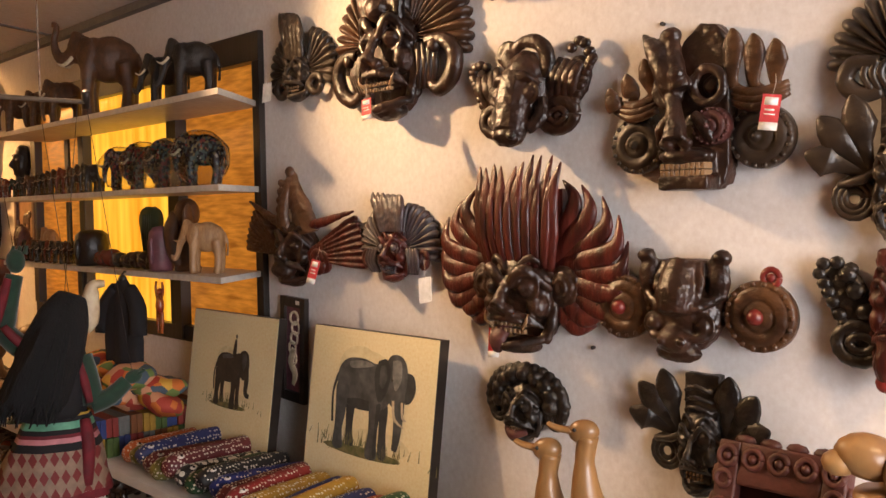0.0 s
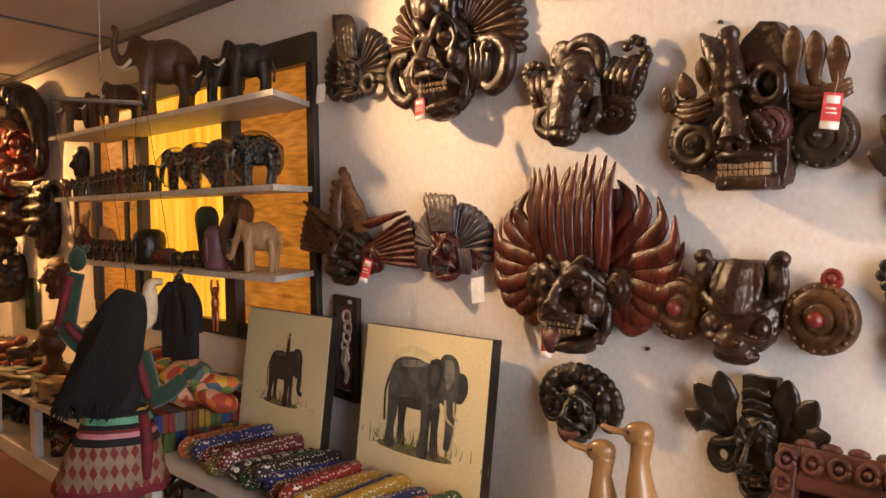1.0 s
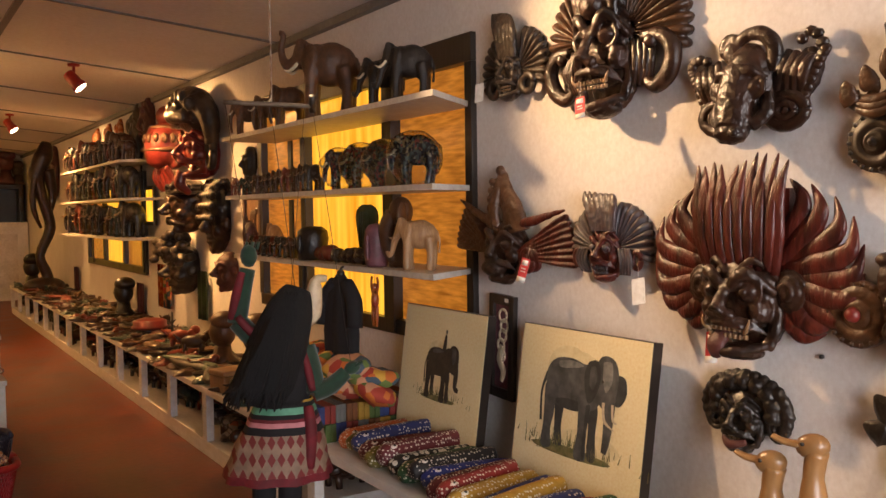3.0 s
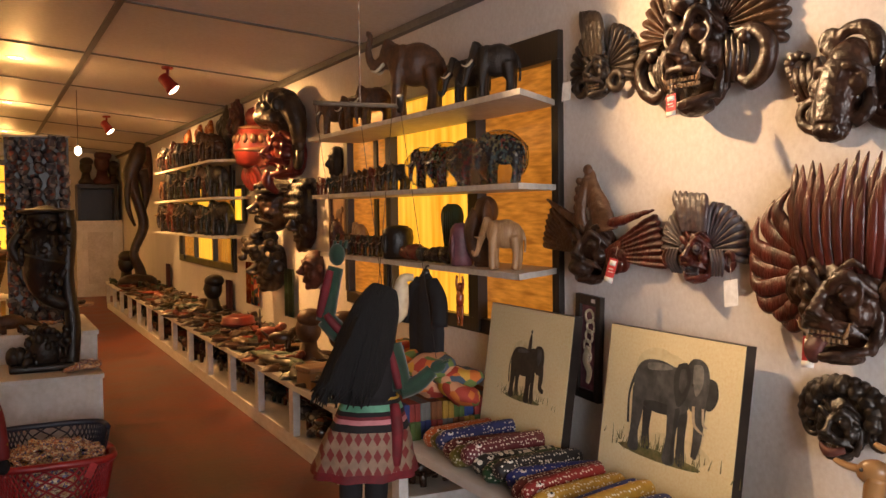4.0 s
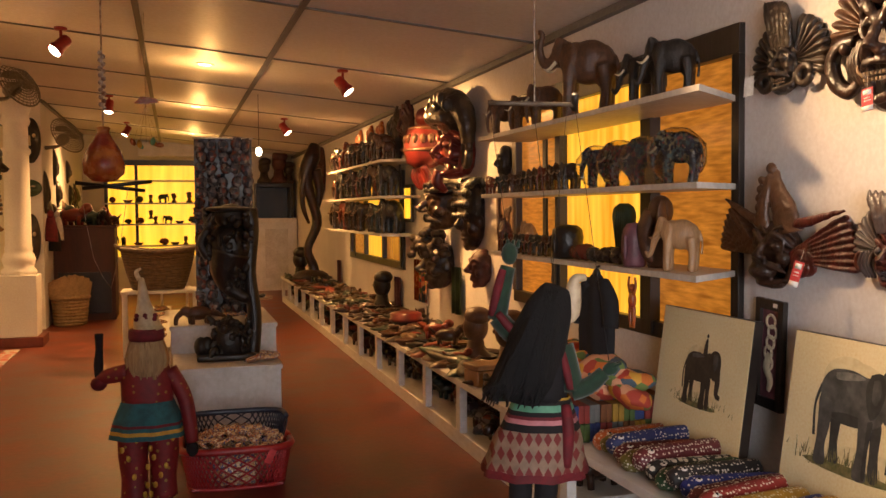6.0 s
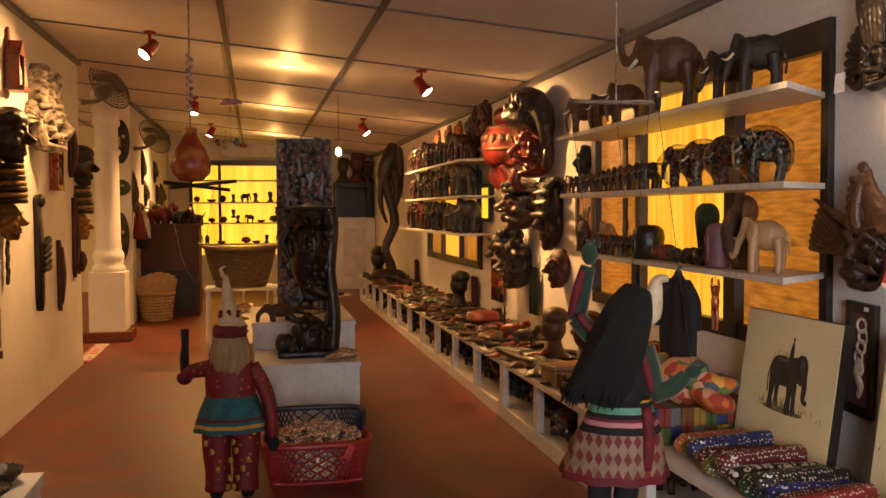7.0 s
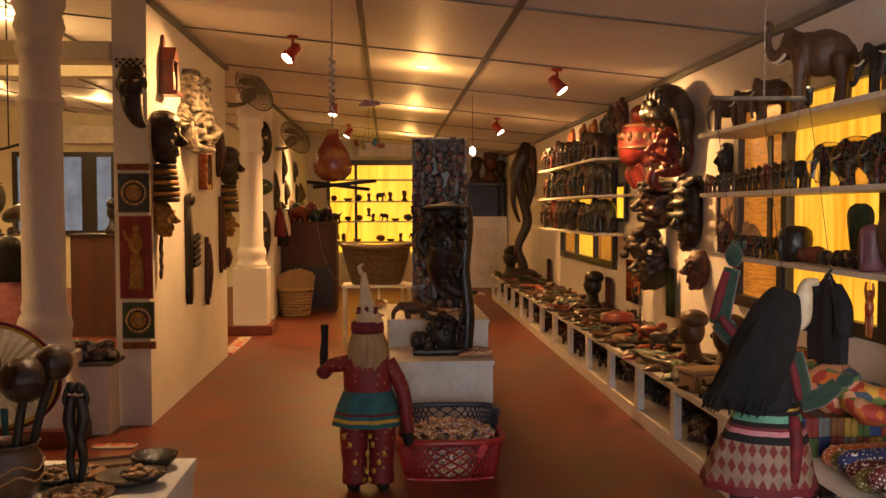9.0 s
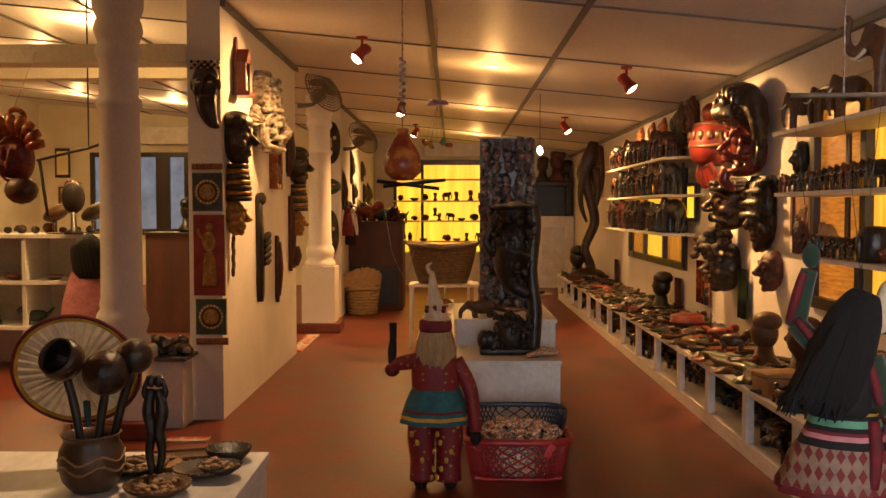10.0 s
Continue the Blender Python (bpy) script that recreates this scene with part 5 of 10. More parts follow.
def mask_black_curls():
    t = mask(1.99, 0.955, "small black carved mask with a scalloped curly crown")
    bm = bmesh.new()
    demon(bm, -0.015, -0.045, 0.17, 0.19, 0.15)
    part("face", fuse(bm, 0.0042), BLACKL, t)
    bm = bmesh.new()
    tube(bm, [(-0.06, -0.105, 0.095), (-0.015, -0.118, 0.125), (0.03, -0.105, 0.095)], [0.010, 0.016, 0.010], 8, 4)
    part("mouth", bm, MAROON, t, "dull red lips")
    bm = bmesh.new()
    teeth(bm, -0.015, -0.10, 0.07, 5, 0.008, 0.115, tusks=False)
    part("teeth", bm, TOOTH, t)
    bm = bmesh.new()
    for k in range(19):
        a = radians(-25 + 230 * k / 18)
        ell(bm, (math.cos(a) * 0.16 - 0.005, math.sin(a) * 0.11 - 0.01, 0.04), (0.026, 0.024, 0.024), seg=8)
        if k % 2:
            ell(bm, (math.cos(a) * 0.115 - 0.005, math.sin(a) * 0.08 + 0.0, 0.06), (0.03, 0.028, 0.03), seg=8)
    ell(bm, (-0.005, 0.0, 0.02), (0.15, 0.10, 0.04), seg=16)
    part("curly_crown", fuse(bm, 0.0045, 1), BLACKL, t)
    for s in (-1, 1):
        bm = bmesh.new()
        for k in range(2):
            loop(bm, s * 0.125, -0.055, 0.018 + 0.016 * k, 0.018 + 0.016 * k, 0.009, 0.05)
        pieces("ear_scroll", bm, BLACKL, t)


mask_small_fan()
mask_large_brown()
mask_winged()
mask_cobra_tall()
mask_fan_loop()
mask_cobra_plain(0.79, 1.685, 1.0, GREYWOOD, "grey-brown carved mask with plain cobras and coiled tails")
mask_horned()
mask_peacock()
mask_red_mane()
mask_bull_discs()
mask_bead_wing()
mask_black_curls()
mask_cobra_plain(1.335, 0.955, 0.98, BLACKL, "black carved mask with four cobra hoods and coiled ears")
price_tag(3.45, 2.16, 2.42, 8, False, h=0.09, w=0.045)


def mask_hanging_top():
    t = mask(2.02, 2.40, "dark carved mask hung high under the ceiling")
    bm = bmesh.new()
    demon(bm, 0, 0.02, 0.18, 0.24, 0.15)
    part("face", fuse(bm, 0.005), LACQ, t)
    bm = bmesh.new()
    shell_fan(bm, 0, 0.03, 0.05, 0.16, 0, 180, 11, 0.05, 0.045)
    part("crest", bm, LACQ, t)
    for s in (-1, 1):
        bm = bmesh.new()
        loop(bm, s * 0.10, -0.05, 0.03, 0.04, 0.014, 0.04)
        part("ear_loop", bm, LACQ, t)


mask_hanging_top()
for yy, zz in ((1.735, 1.145), (1.47, 2.12), (2.18, 1.235)):
    bm = bmesh.new()
    lathe(bm, [(0.006, 0.0), (0.007, 0.012), (0.003, 0.016)], 8)
    tagged(obj("wall_nail", bm, DARKFRAME, m=on_wall(yy, zz)), "small dark nail in the plaster wall", "nail", "wall nails")


# ---- carvings on the lit shelves ----
def elephant_mesh(trunk_up=0.0, ears=1.0, idx_tusk=1, seg=12):
    """An elephant about 1 long, facing -x, standing on z = 0."""
    bm = bmesh.new()
    ell(bm, (0.06, 0, 0.60), (0.34, 0.21, 0.25), (0, -4, 0), 14)
    ell(bm, (0.27, 0, 0.55), (0.19, 0.19, 0.24), seg=12)
    ell(bm, (-0.14, 0, 0.62), (0.2, 0.185, 0.22), seg=12)
    ell(bm, (-0.36, 0, 0.72), (0.14, 0.125, 0.17), (0, 18, 0), 12)
    for s in (-1, 1):
        ell(bm, (-0.37, s * 0.045, 0.84), (0.075, 0.06, 0.06), seg=10)
    if trunk_up > 0.5:
        tr = [(-0.40, 0, 0.68), (-0.54, 0, 0.60), (-0.64, 0, 0.66), (-0.67, 0, 0.80), (-0.63, 0, 0.94), (-0.70, 0, 0.98)]
    elif trunk_up > 0.2:
        tr = [(-0.40, 0, 0.68), (-0.52, 0, 0.50), (-0.58, 0, 0.32), (-0.66, 0, 0.24), (-0.72, 0, 0.32)]
    else:
        tr = [(-0.40, 0, 0.68), (-0.50, 0, 0.47), (-0.50, 0, 0.24), (-0.46, 0, 0.10)]
    tube(bm, tr, [0.10, 0.078, 0.06, 0.05, 0.04, 0.034], 9, 4)
    for s in (-1, 1):
        ell(bm, (-0.23, s * 0.155, 0.66), (0.14 * ears, 0.030, 0.19 * ears), (s * 14, 0, s * 24), 10)
        tube(bm, [(-0.19, s * 0.11, 0.55), (-0.22, s * 0.115, 0.25), (-0.21, s * 0.115, 0.0)], [0.115, 0.085, 0.092], 9, 3)
        tube(bm, [(0.29, s * 0.11, 0.55), (0.33, s * 0.115, 0.26), (0.29, s * 0.115, 0.0)], [0.13, 0.085, 0.09], 9, 3)
    tube(bm, [(0.43, 0, 0.66), (0.50, 0, 0.50), (0.48, 0, 0.28)], [0.03, 0.024, 0.03], 6, 3)
    bm = fuse(bm, 0.034 if seg < 10 else 0.022, 1, 0.0)
    for s in (-1, 1):
        tube(bm, [(-0.41, s * 0.07, 0.62), (-0.53, s * 0.085, 0.53), (-0.64, s * 0.075, 0.56)], [0.026, 0.021, 0.005], 6, 3, idx=idx_tusk)
    return bm


def put(name, ob, m, label, category, group=""):
    """A further thing on the same mesh."""
    return tagged(share(name, ob, m), label, category, group)


def carved_elephant(m, materials, label, trunk=0.0, ears=1.0, group="carved elephants", seg=12):
    return tagged(obj("elephant_carving", elephant_mesh(trunk, ears, seg=seg), materials, m=m), label, "elephant figure", group)


def at(x, y, z, yaw, size):
    return pose(x, y, z, 0, 0, yaw) @ Matrix.Diagonal((size * 0.88, size * 0.95, size * 1.14, 1))


S1, S2, S3 = 2.105, 1.712, 1.322
# facing along the wall, away from the shop front
big = carved_elephant(at(2.22, 4.66, S1, -38, 0.43), [BROWNWOOD, IVORY], "large brown carved elephant with raised trunk on the top shelf", 1.0, 1.0, seg=16)
blk = carved_elephant(at(2.26, 4.08, S1, -42, 0.25), [BLACKL, IVORY], "black polished elephant figure on the top shelf", 0.3, 0.9)
put("elephant_carving", blk, at(2.25, 3.80, S1, -42, 0.28), "black polished elephant figure on the top shelf", "elephant figure", "carved elephants")
brn = carved_elephant(at(2.24, 5.28, S1, -35, 0.26), [BROWNWOOD, IVORY], "brown carved elephant figure on the top shelf", 0.0, 1.0)
put("elephant_carving", brn, at(2.26, 5.66, S1, -40, 0.24), "brown carved elephant figure on the top shelf", "elephant figure", "carved elephants")
put("elephant_carving", brn, at(2.24, 6.02, S1, -30, 0.25), "brown carved elephant figure on the top shelf", "elephant figure", "carved elephants")
sml = carved_elephant(at(2.2, 6.18, S2, -85, 0.13), [SMALLDARK, TOOTH], "small dark carved elephant in a shelf row", 0.0, 1.0, "row of small elephants", seg=8)
yy, sz = 6.06, 0.115
rng = random.Random(3)
while yy > 4.75:
    put("elephant_carving", sml, at(2.22 + rng.uniform(-.02, .02), yy, S2, -35 + rng.uniform(-14, 14), sz), "small dark carved elephant in a shelf row", "elephant figure", "row of small elephants")
    yy -= sz * 0.74
    sz = min(sz + 0.004, 0.16)
pat = carved_elephant(at(2.24, 4.52, S2, -48, 0.21), [PAINTEDEL, IVORY], "patchwork-painted lacquered elephant in clear wrap", 0.0, 1.0, "painted elephants")
for y0, k in ((4.26, 0.33), (4.0, 0.33), (3.72, 0.36)):
    put("elephant_carving", pat, at(2.24, y0, S2, -48 + rng.uniform(-8, 8), k * 0.66), "patchwork-painted lacquered elephant in clear wrap", "elephant figure", "painted elephants")
for y0, k in ((4.52, .25), (4.26, .26), (4.0, .26), (3.72, .28)):
    bm = bmesh.new()
    ell(bm, (2.23, y0, S2 + k * 0.45 + 0.005), (k * 0.5, k * 0.46, k * 0.45), (0, 8, 10), 14)
    for v in bm.verts:
        v.co += Vector((0.006 * math.sin(v.co.z * 90), 0.006 * math.sin(v.co.z * 70 + v.co.x * 50), 0))
    tagged(obj("plastic_wrap", bm, PLASTICBAG), "clear crinkled plastic wrap over a painted elephant", "plastic wrap", "plastic wraps")

# lowest shelf
pale = carved_elephant(at(2.23, 3.70, S3, -45, 0.24), [PALEWOOD, PALEWOOD], "pale carved wooden elephant on the lowest shelf", 0.3, 1.0)
carved_elephant(at(2.22, 5.95, S3, -100, 0.22), [MAROON, IVORY], "dark red carved elephant head figure on the lowest shelf", 1.0, 1.0)
carved_elephant(at(2.30, 5.72, S3, -85, 0.20), [PALEWOOD, PALEWOOD], "pale small elephant figure on the lowest shelf", 0.0, 1.0)


def green_slab():
    bm = bmesh.new()
    n = 20
    rows = []
    for j in range(n + 1):
        t = j / n
        w = 0.075 * (0.55 + 0.75 * min(t / 0.75, 1)) * math.sqrt(max(1 - max(t - 0.78, 0) ** 2 / 0.0485, 0.02))
        rows.append((w, t * 0.31))
    a = [(-w, z) for w, z in rows] + [(w, z) for w, z in rows[::-1]]
    vs = slab(bm, a, -0.02, 0.02)
    for k in range(5):
        tube(bm, [(-0.045 + 0.0225 * k, 0.05, 0.021), (-0.05 + 0.025 * k, 0.17, 0.023), (-0.045 + 0.0225 * k, 0.27, 0.021)], [0.004, 0.006, 0.004], 5, 3)
    return tagged(obj("cobra_hood_carving", bm, GREENSTONE, m=on_wall(4.42, S3, 2.33)), "green stone cobra-hood carving on the shelf", "carving")


green_slab()


def round_topped(name, y, w, h, material, label, x=2.22):
    bm = bmesh.new()
    lathe(bm, [(w * 0.42, 0), (w * 0.48, h * 0.06), (w * 0.46, h * 0.3), (w * 0.5, h * 0.62), (w * 0.46, h * 0.85), (w * 0.3, h * 0.97), (0, h)], 18)
    for k in range(5):
        ell(bm, (-w * 0.42, (k - 2) * w * 0.16, h * 0.45), (w * 0.09, w * 0.08, h * 0.3), seg=7)
    return tagged(obj(name, bm, material, m=pose(x, y, S3, 0, 0, -20)), label, "carving")


round_topped("hooded_carving", 4.90, 0.185, 0.195, BLACKL, "dark dome-topped wooden carving on the shelf")
round_topped("standing_carving", 4.06, 0.12, 0.215, PURPLE, "purple-brown standing carved figure on the shelf", 2.2)


def elephant_mask_stand():
    bm = bmesh.new()
    ell(bm, (0, 0, 0.27), (0.06, 0.07, 0.075), seg=14)
    tube(bm, [(-0.03, 0, 0.26), (-0.07, 0, 0.18), (-0.06, 0, 0.08), (-0.02, 0, 0.02)], [0.05, 0.045, 0.035, 0.03], 9, 4)
    for s in (-1, 1):
        ell(bm, (0.02, s * 0.075, 0.24), (0.015, 0.05, 0.085), (0, 0, s * 15), 10)
    lathe(bm, [(0.06, 0.0), (0.065, 0.015), (0.04, 0.03), (0.045, 0.2)], 14)
    return tagged(obj("elephant_head_carving", bm, [BROWNWOOD], m=pose(2.28, 3.95, S3, 0, 0, -40)), "dark carved elephant head standing on the shelf", "carving")


elephant_mask_stand()
bm = bmesh.new()
ell(bm, (0, 0, 0.042), (0.05, 0.045, 0.042), seg=10)
ell(bm, (-0.03, 0, 0.055), (0.03, 0.028, 0.026), seg=8)
ell(bm, (-0.052, 0, 0.04), (0.016, 0.014, 0.02), seg=7)
nut = tagged(obj("nut_animal", bm, SMALLDARK, m=pose(2.2, 4.70, S3, 0, 0, -60)), "small round dark polished animal figure", "figurine", "row of nut animals")
for k in range(1, 7):
    put("nut_animal", nut, pose(2.2, 4.70 - 0.098 * k, S3, 0, 0, -60 + 20 * math.sin(k * 2.1)) @ Matrix.Scale(1 + 0.15 * math.sin(k * 1.7), 4), "small round dark polished animal figure", "figurine", "row of nut animals")
yy = 5.88
while yy > 5.02:
    put("elephant_carving", sml, at(2.20 + rng.uniform(-.02, .02), yy, S3, -35 + rng.uniform(-16, 16), 0.13), "small dark carved elephant in a shelf row", "elephant figure", "row of small elephants")
    yy -= 0.085


def coat():
    """A black puppet coat on a peg below the shelf."""
    bm = bmesh.new()
    rows = [(0.025, 0.0), (0.045, -0.02), (0.095, -0.09), (0.125, -0.2), (0.135, -0.3), (0.13, -0.42)]
    n = 22
    rings = []
    for r, z in rows:
        rings.append([bm.verts.new((r * 0.34 * math.sin(a) * (1 + 0.25 * math.sin(6 * a)), r * math.cos(a) * (1 + 0.05 * math.sin(7 * a)), z + 0.012 * math.sin(5 * a) * (z < -0.3))) for a in (2 * math.pi * k / n for k in range(n))])
    for a, b in zip(rings, rings[1:]):
        for k in range(n):
            bm.faces.new((a[k], a[(k + 1) % n], b[(k + 1) % n], b[k]))
    for s in (-1, 1):
        tube(bm, [(0, s * 0.05, -0.05), (-0.01, s * 0.12, -0.14), (-0.02, s * 0.135, -0.27)], [0.035, 0.042, 0.04], 10, 4)
    t = thing("puppet_coat", pose(2.1, 4.27, 1.285, 0, 0, 12), "small black cloth coat hung below the shelf", "coat")
    part("cloth", bm, BLACKCLOTH, t)
    bm = bmesh.new()
    tube(bm, [(0, 0, -0.02), (0, 0.0, 0.02), (0.02, 0.0, 0.03)], [0.006, 0.006], 6, 3)
    ell(bm, (0, 0, -0.005), (0.02, 0.024, 0.022))
    part("hook", bm, DARKFRAME, t)


coat()


def hanging_charm():
    t = thing("hanging_charm", pose(2.13, 3.95, 1.30), "orange wooden charm figure hung on a string", "charm")
    bm = bmesh.new()
    tube(bm, [(0, 0, 0), (0, 0, -0.05)], [0.0015, 0.0015], 5, 2)
    part("thread", bm, STRING, t)
    bm = bmesh.new()
    ell(bm, (0, 0, -0.07), (0.016, 0.018, 0.02), seg=9)
    ell(bm, (0, 0, -0.13), (0.02, 0.022, 0.045), seg=9)
    for s in (-1, 1):
        tube(bm, [(0, s * 0.015, -0.16), (0.0, s * 0.02, -0.20), (0, s * 0.012, -0.26)], [0.012, 0.01, 0.008], 6, 3)
        tube(bm, [(0, s * 0.018, -0.10), (0, s * 0.035, -0.06), (0, s * 0.028, -0.02)], [0.008, 0.007, 0.006], 6, 3)
    part("figure", bm, GOURD, t)


hanging_charm()


# ---- paintings leaning on the wall ----
def lean_pose(y0, y1, ztop, xtop, xbot, zbot=0.462):
    """Local x runs towards the shop front, y up the leaning board, z out of it."""
    up = Vector((xtop - xbot, 0, ztop - zbot)).normalized()
    right = Vector((0, -1, 0))
    out = right.cross(up)
    m = Matrix((right, up, out)).transposed().to_4x4()
    m.translation = Vector((xbot, (y0 + y1) / 2, zbot))
    return m


def painted_elephant(canvas, cx, cy, k, material, dark, pale, front):
    """A brush-painted elephant walking to the right, as thin layers of paint: far legs, body, near legs, head, ears, trunk."""
    layer = [0]

    def paint(name, outline, mt, w=None):
        layer[0] += 1
        z = 0.0011 + 0.00025 * layer[0]
        pts = [(cx + x * k, cy + y * k) for x, y in outline]
        bm = bmesh.new()
        if w is None:
            ring = smooth_path([(x, y, 0) for x, y in pts + pts[:1]], 4)[:-1]
            slab(bm, [(p.x, p.y) for p in ring], 0.0009, z)
        else:
            tube(bm, [(x, y, z) for x, y in pts], [r * k for r in w], 8, 5, 0.012)
        part(name, bm, mt, canvas, smooth=False)
    paint("far_leg", [(-0.24, 0.42), (-0.12, 0.42), (-0.13, 0.2), (-0.10, 0.02), (-0.20, 0.02), (-0.22, 0.2)], dark)
    paint("far_leg", [(0.20, 0.42), (0.31, 0.42), (0.31, 0.2), (0.33, 0.0), (0.23, 0.0), (0.22, 0.2)], dark)
    paint("tail", [(-0.37, 0.62), (-0.43, 0.45), (-0.41, 0.2)], dark, [0.02, 0.013, 0.016])
    paint("body", [(-0.38, 0.5), (-0.37, 0.66), (-0.26, 0.76), (-0.05, 0.78), (0.12, 0.75), (0.26, 0.76), (0.34, 0.6), (0.30, 0.42), (0.1, 0.36), (-0.14, 0.36), (-0.3, 0.40)], material)
    paint("belly_shade", [(-0.27, 0.41), (-0.1, 0.44), (0.1, 0.43), (0.22, 0.41), (0.1, 0.355), (-0.14, 0.355)], dark)
    paint("near_leg", [(-0.39, 0.52), (-0.24, 0.50), (-0.24, 0.3), (-0.27, 0.15), (-0.25, 0.0), (-0.38, 0.0), (-0.37, 0.2)], material)
    paint("near_leg", [(0.06, 0.5), (0.23, 0.5), (0.21, 0.3), (0.19, 0.15), (0.21, -0.02), (0.07, -0.02), (0.09, 0.2)], material)
    paint("leg_shade", [(0.17, 0.42), (0.225, 0.42), (0.20, 0.2), (0.205, 0.0), (0.165, 0.0), (0.165, 0.2)], dark)
    if front:
        paint("far_ear", [(0.50, 0.72), (0.60, 0.70), (0.63, 0.58), (0.57, 0.48), (0.50, 0.5)], dark)
    paint("head", [(0.24, 0.72), (0.30, 0.83), (0.40, 0.85), (0.49, 0.80), (0.53, 0.66), (0.50, 0.50), (0.42, 0.42), (0.32, 0.46), (0.26, 0.58)], material)
    paint("trunk", [(0.44, 0.62), (0.455, 0.40), (0.45, 0.2), (0.43, 0.08)] if front else [(0.46, 0.62), (0.50, 0.42), (0.50, 0.24), (0.60, 0.20)], material, [0.075, 0.062, 0.046, 0.03])
    paint("near_ear", [(0.16, 0.78), (0.26, 0.80), (0.32, 0.70), (0.29, 0.54), (0.20, 0.44), (0.14, 0.55), (0.12, 0.68)], dark)
    paint("ear_light", [(0.19, 0.74), (0.25, 0.75), (0.28, 0.66), (0.24, 0.56), (0.19, 0.60)], material)
    paint("back_light", [(-0.22, 0.74), (-0.05, 0.762), (0.10, 0.735), (-0.05, 0.70), (-0.2, 0.69)], pale)
    paint("brow_light", [(0.34, 0.80), (0.44, 0.80), (0.46, 0.66), (0.40, 0.56), (0.35, 0.66)], pale)
    paint("eye", [(0.335, 0.64), (0.35, 0.655), (0.365, 0.64), (0.35, 0.63)], INKDARK)
    if front:
        paint("tusk", [(0.38, 0.48), (0.41, 0.34), (0.53, 0.28)], IVORY, [0.016, 0.016, 0.004])
        paint("tusk", [(0.49, 0.48), (0.51, 0.36), (0.56, 0.34)], IVORY, [0.014, 0.013, 0.004])


def painting(y0, y1, ztop, xtop, xbot, label, k, cx, cy, rider, material):
    t = thing("elephant_painting", lean_pose(y0, y1, ztop, xtop, xbot), label, "painting", "canvas paintings")
    w = y0 - y1
    h = math.hypot(ztop - 0.462, xtop - xbot)
    bm = bmesh.new()
    box(bm, (-w / 2, 0, -0.045), (w / 2, h, -0.001), 0.002)
    part("stretcher", bm, DARKFRAME, t, "black wrapped canvas edge", smooth=False)
    bm = bmesh.new()
    box(bm, (-w / 2 + 0.003, 0.003, -0.001), (w / 2 - 0.003, h - 0.003, 0.0008))
    canvas = part("canvas", bm, CANVAS, t, smooth=False)
    bm = bmesh.new()
    for x, y, rx, ry in ((0.0, 0.62, 0.42, 0.26), (-0.1, 0.7, 0.3, 0.2), (0.2, 0.1, 0.45, 0.12)):
        ell(bm, (cx + x * k, cy + y * k, 0.0006), (rx * k, ry * k, 0.0005), seg=20)
    part("painted_wash", bm, INKWASH, canvas, "thin olive wash round the animal")
    painted_elephant(canvas, cx, cy, k, material, INKDARK if rider else INKDEEP, INKGREY if rider else INKPALE, not rider)
    if rider:
        bm = bmesh.new()
        tube(bm, [(cx + k * 0.12, cy + k * 0.74, 0.0055), (cx + k * 0.13, cy + k * 0.88, 0.0055), (cx + k * 0.14, cy + k * 1.0, 0.0055)], [0.055 * k, 0.045 * k, 0.02 * k], 8, 3, 0.02)
        ell(bm, (cx + k * 0.145, cy + k * 1.04, 0.0055), (0.026 * k, 0.032 * k, 0.0006), seg=10)
        part("painted_rider", bm, INKDARK, canvas)
    bm = bmesh.new()
    rg = random.Random(8)
    for _ in range(110):
        x = cx + rg.gauss(0, 0.24) * k * 1.4
        y = cy + rg.uniform(-0.03, 0.07) * k
        tube(bm, [(x, y - 0.01 * k, 0.0012), (x + rg.uniform(-.03, .03) * k, y + rg.uniform(0.03, 0.12) * k, 0.0012)], [0.006 * k, 0.001], 4, 1, 0.3)
    ell(bm, (cx, cy, 0.0008), (0.52 * k, 0.045 * k, 0.0008), seg=12)
    part("painted_grass", bm, INKGRASS, canvas)
    bm = bmesh.new()
    for q in range(4):
        tube(bm, [(w * 0.32 + q * 0.012, 0.035, 0.0012), (w * 0.325 + q * 0.012, 0.052 - 0.006 * (q % 2), 0.0012)], [0.0015, 0.0008], 4, 1, 0.4)
    part("signature_bar", bm, INKDARK, canvas)
    return t


painting(4.11, 3.37, 1.125, 2.40, 2.31, "cream canvas painting of a ridden elephant leaning on the wall", 0.31, 0.0, 0.24, True, INKDARK)
painting(3.10, 2.34, 1.125, 2.40, 2.31, "cream canvas painting of a tusked elephant leaning on the wall", 0.46, -0.02, 0.20, False, INKGREY)


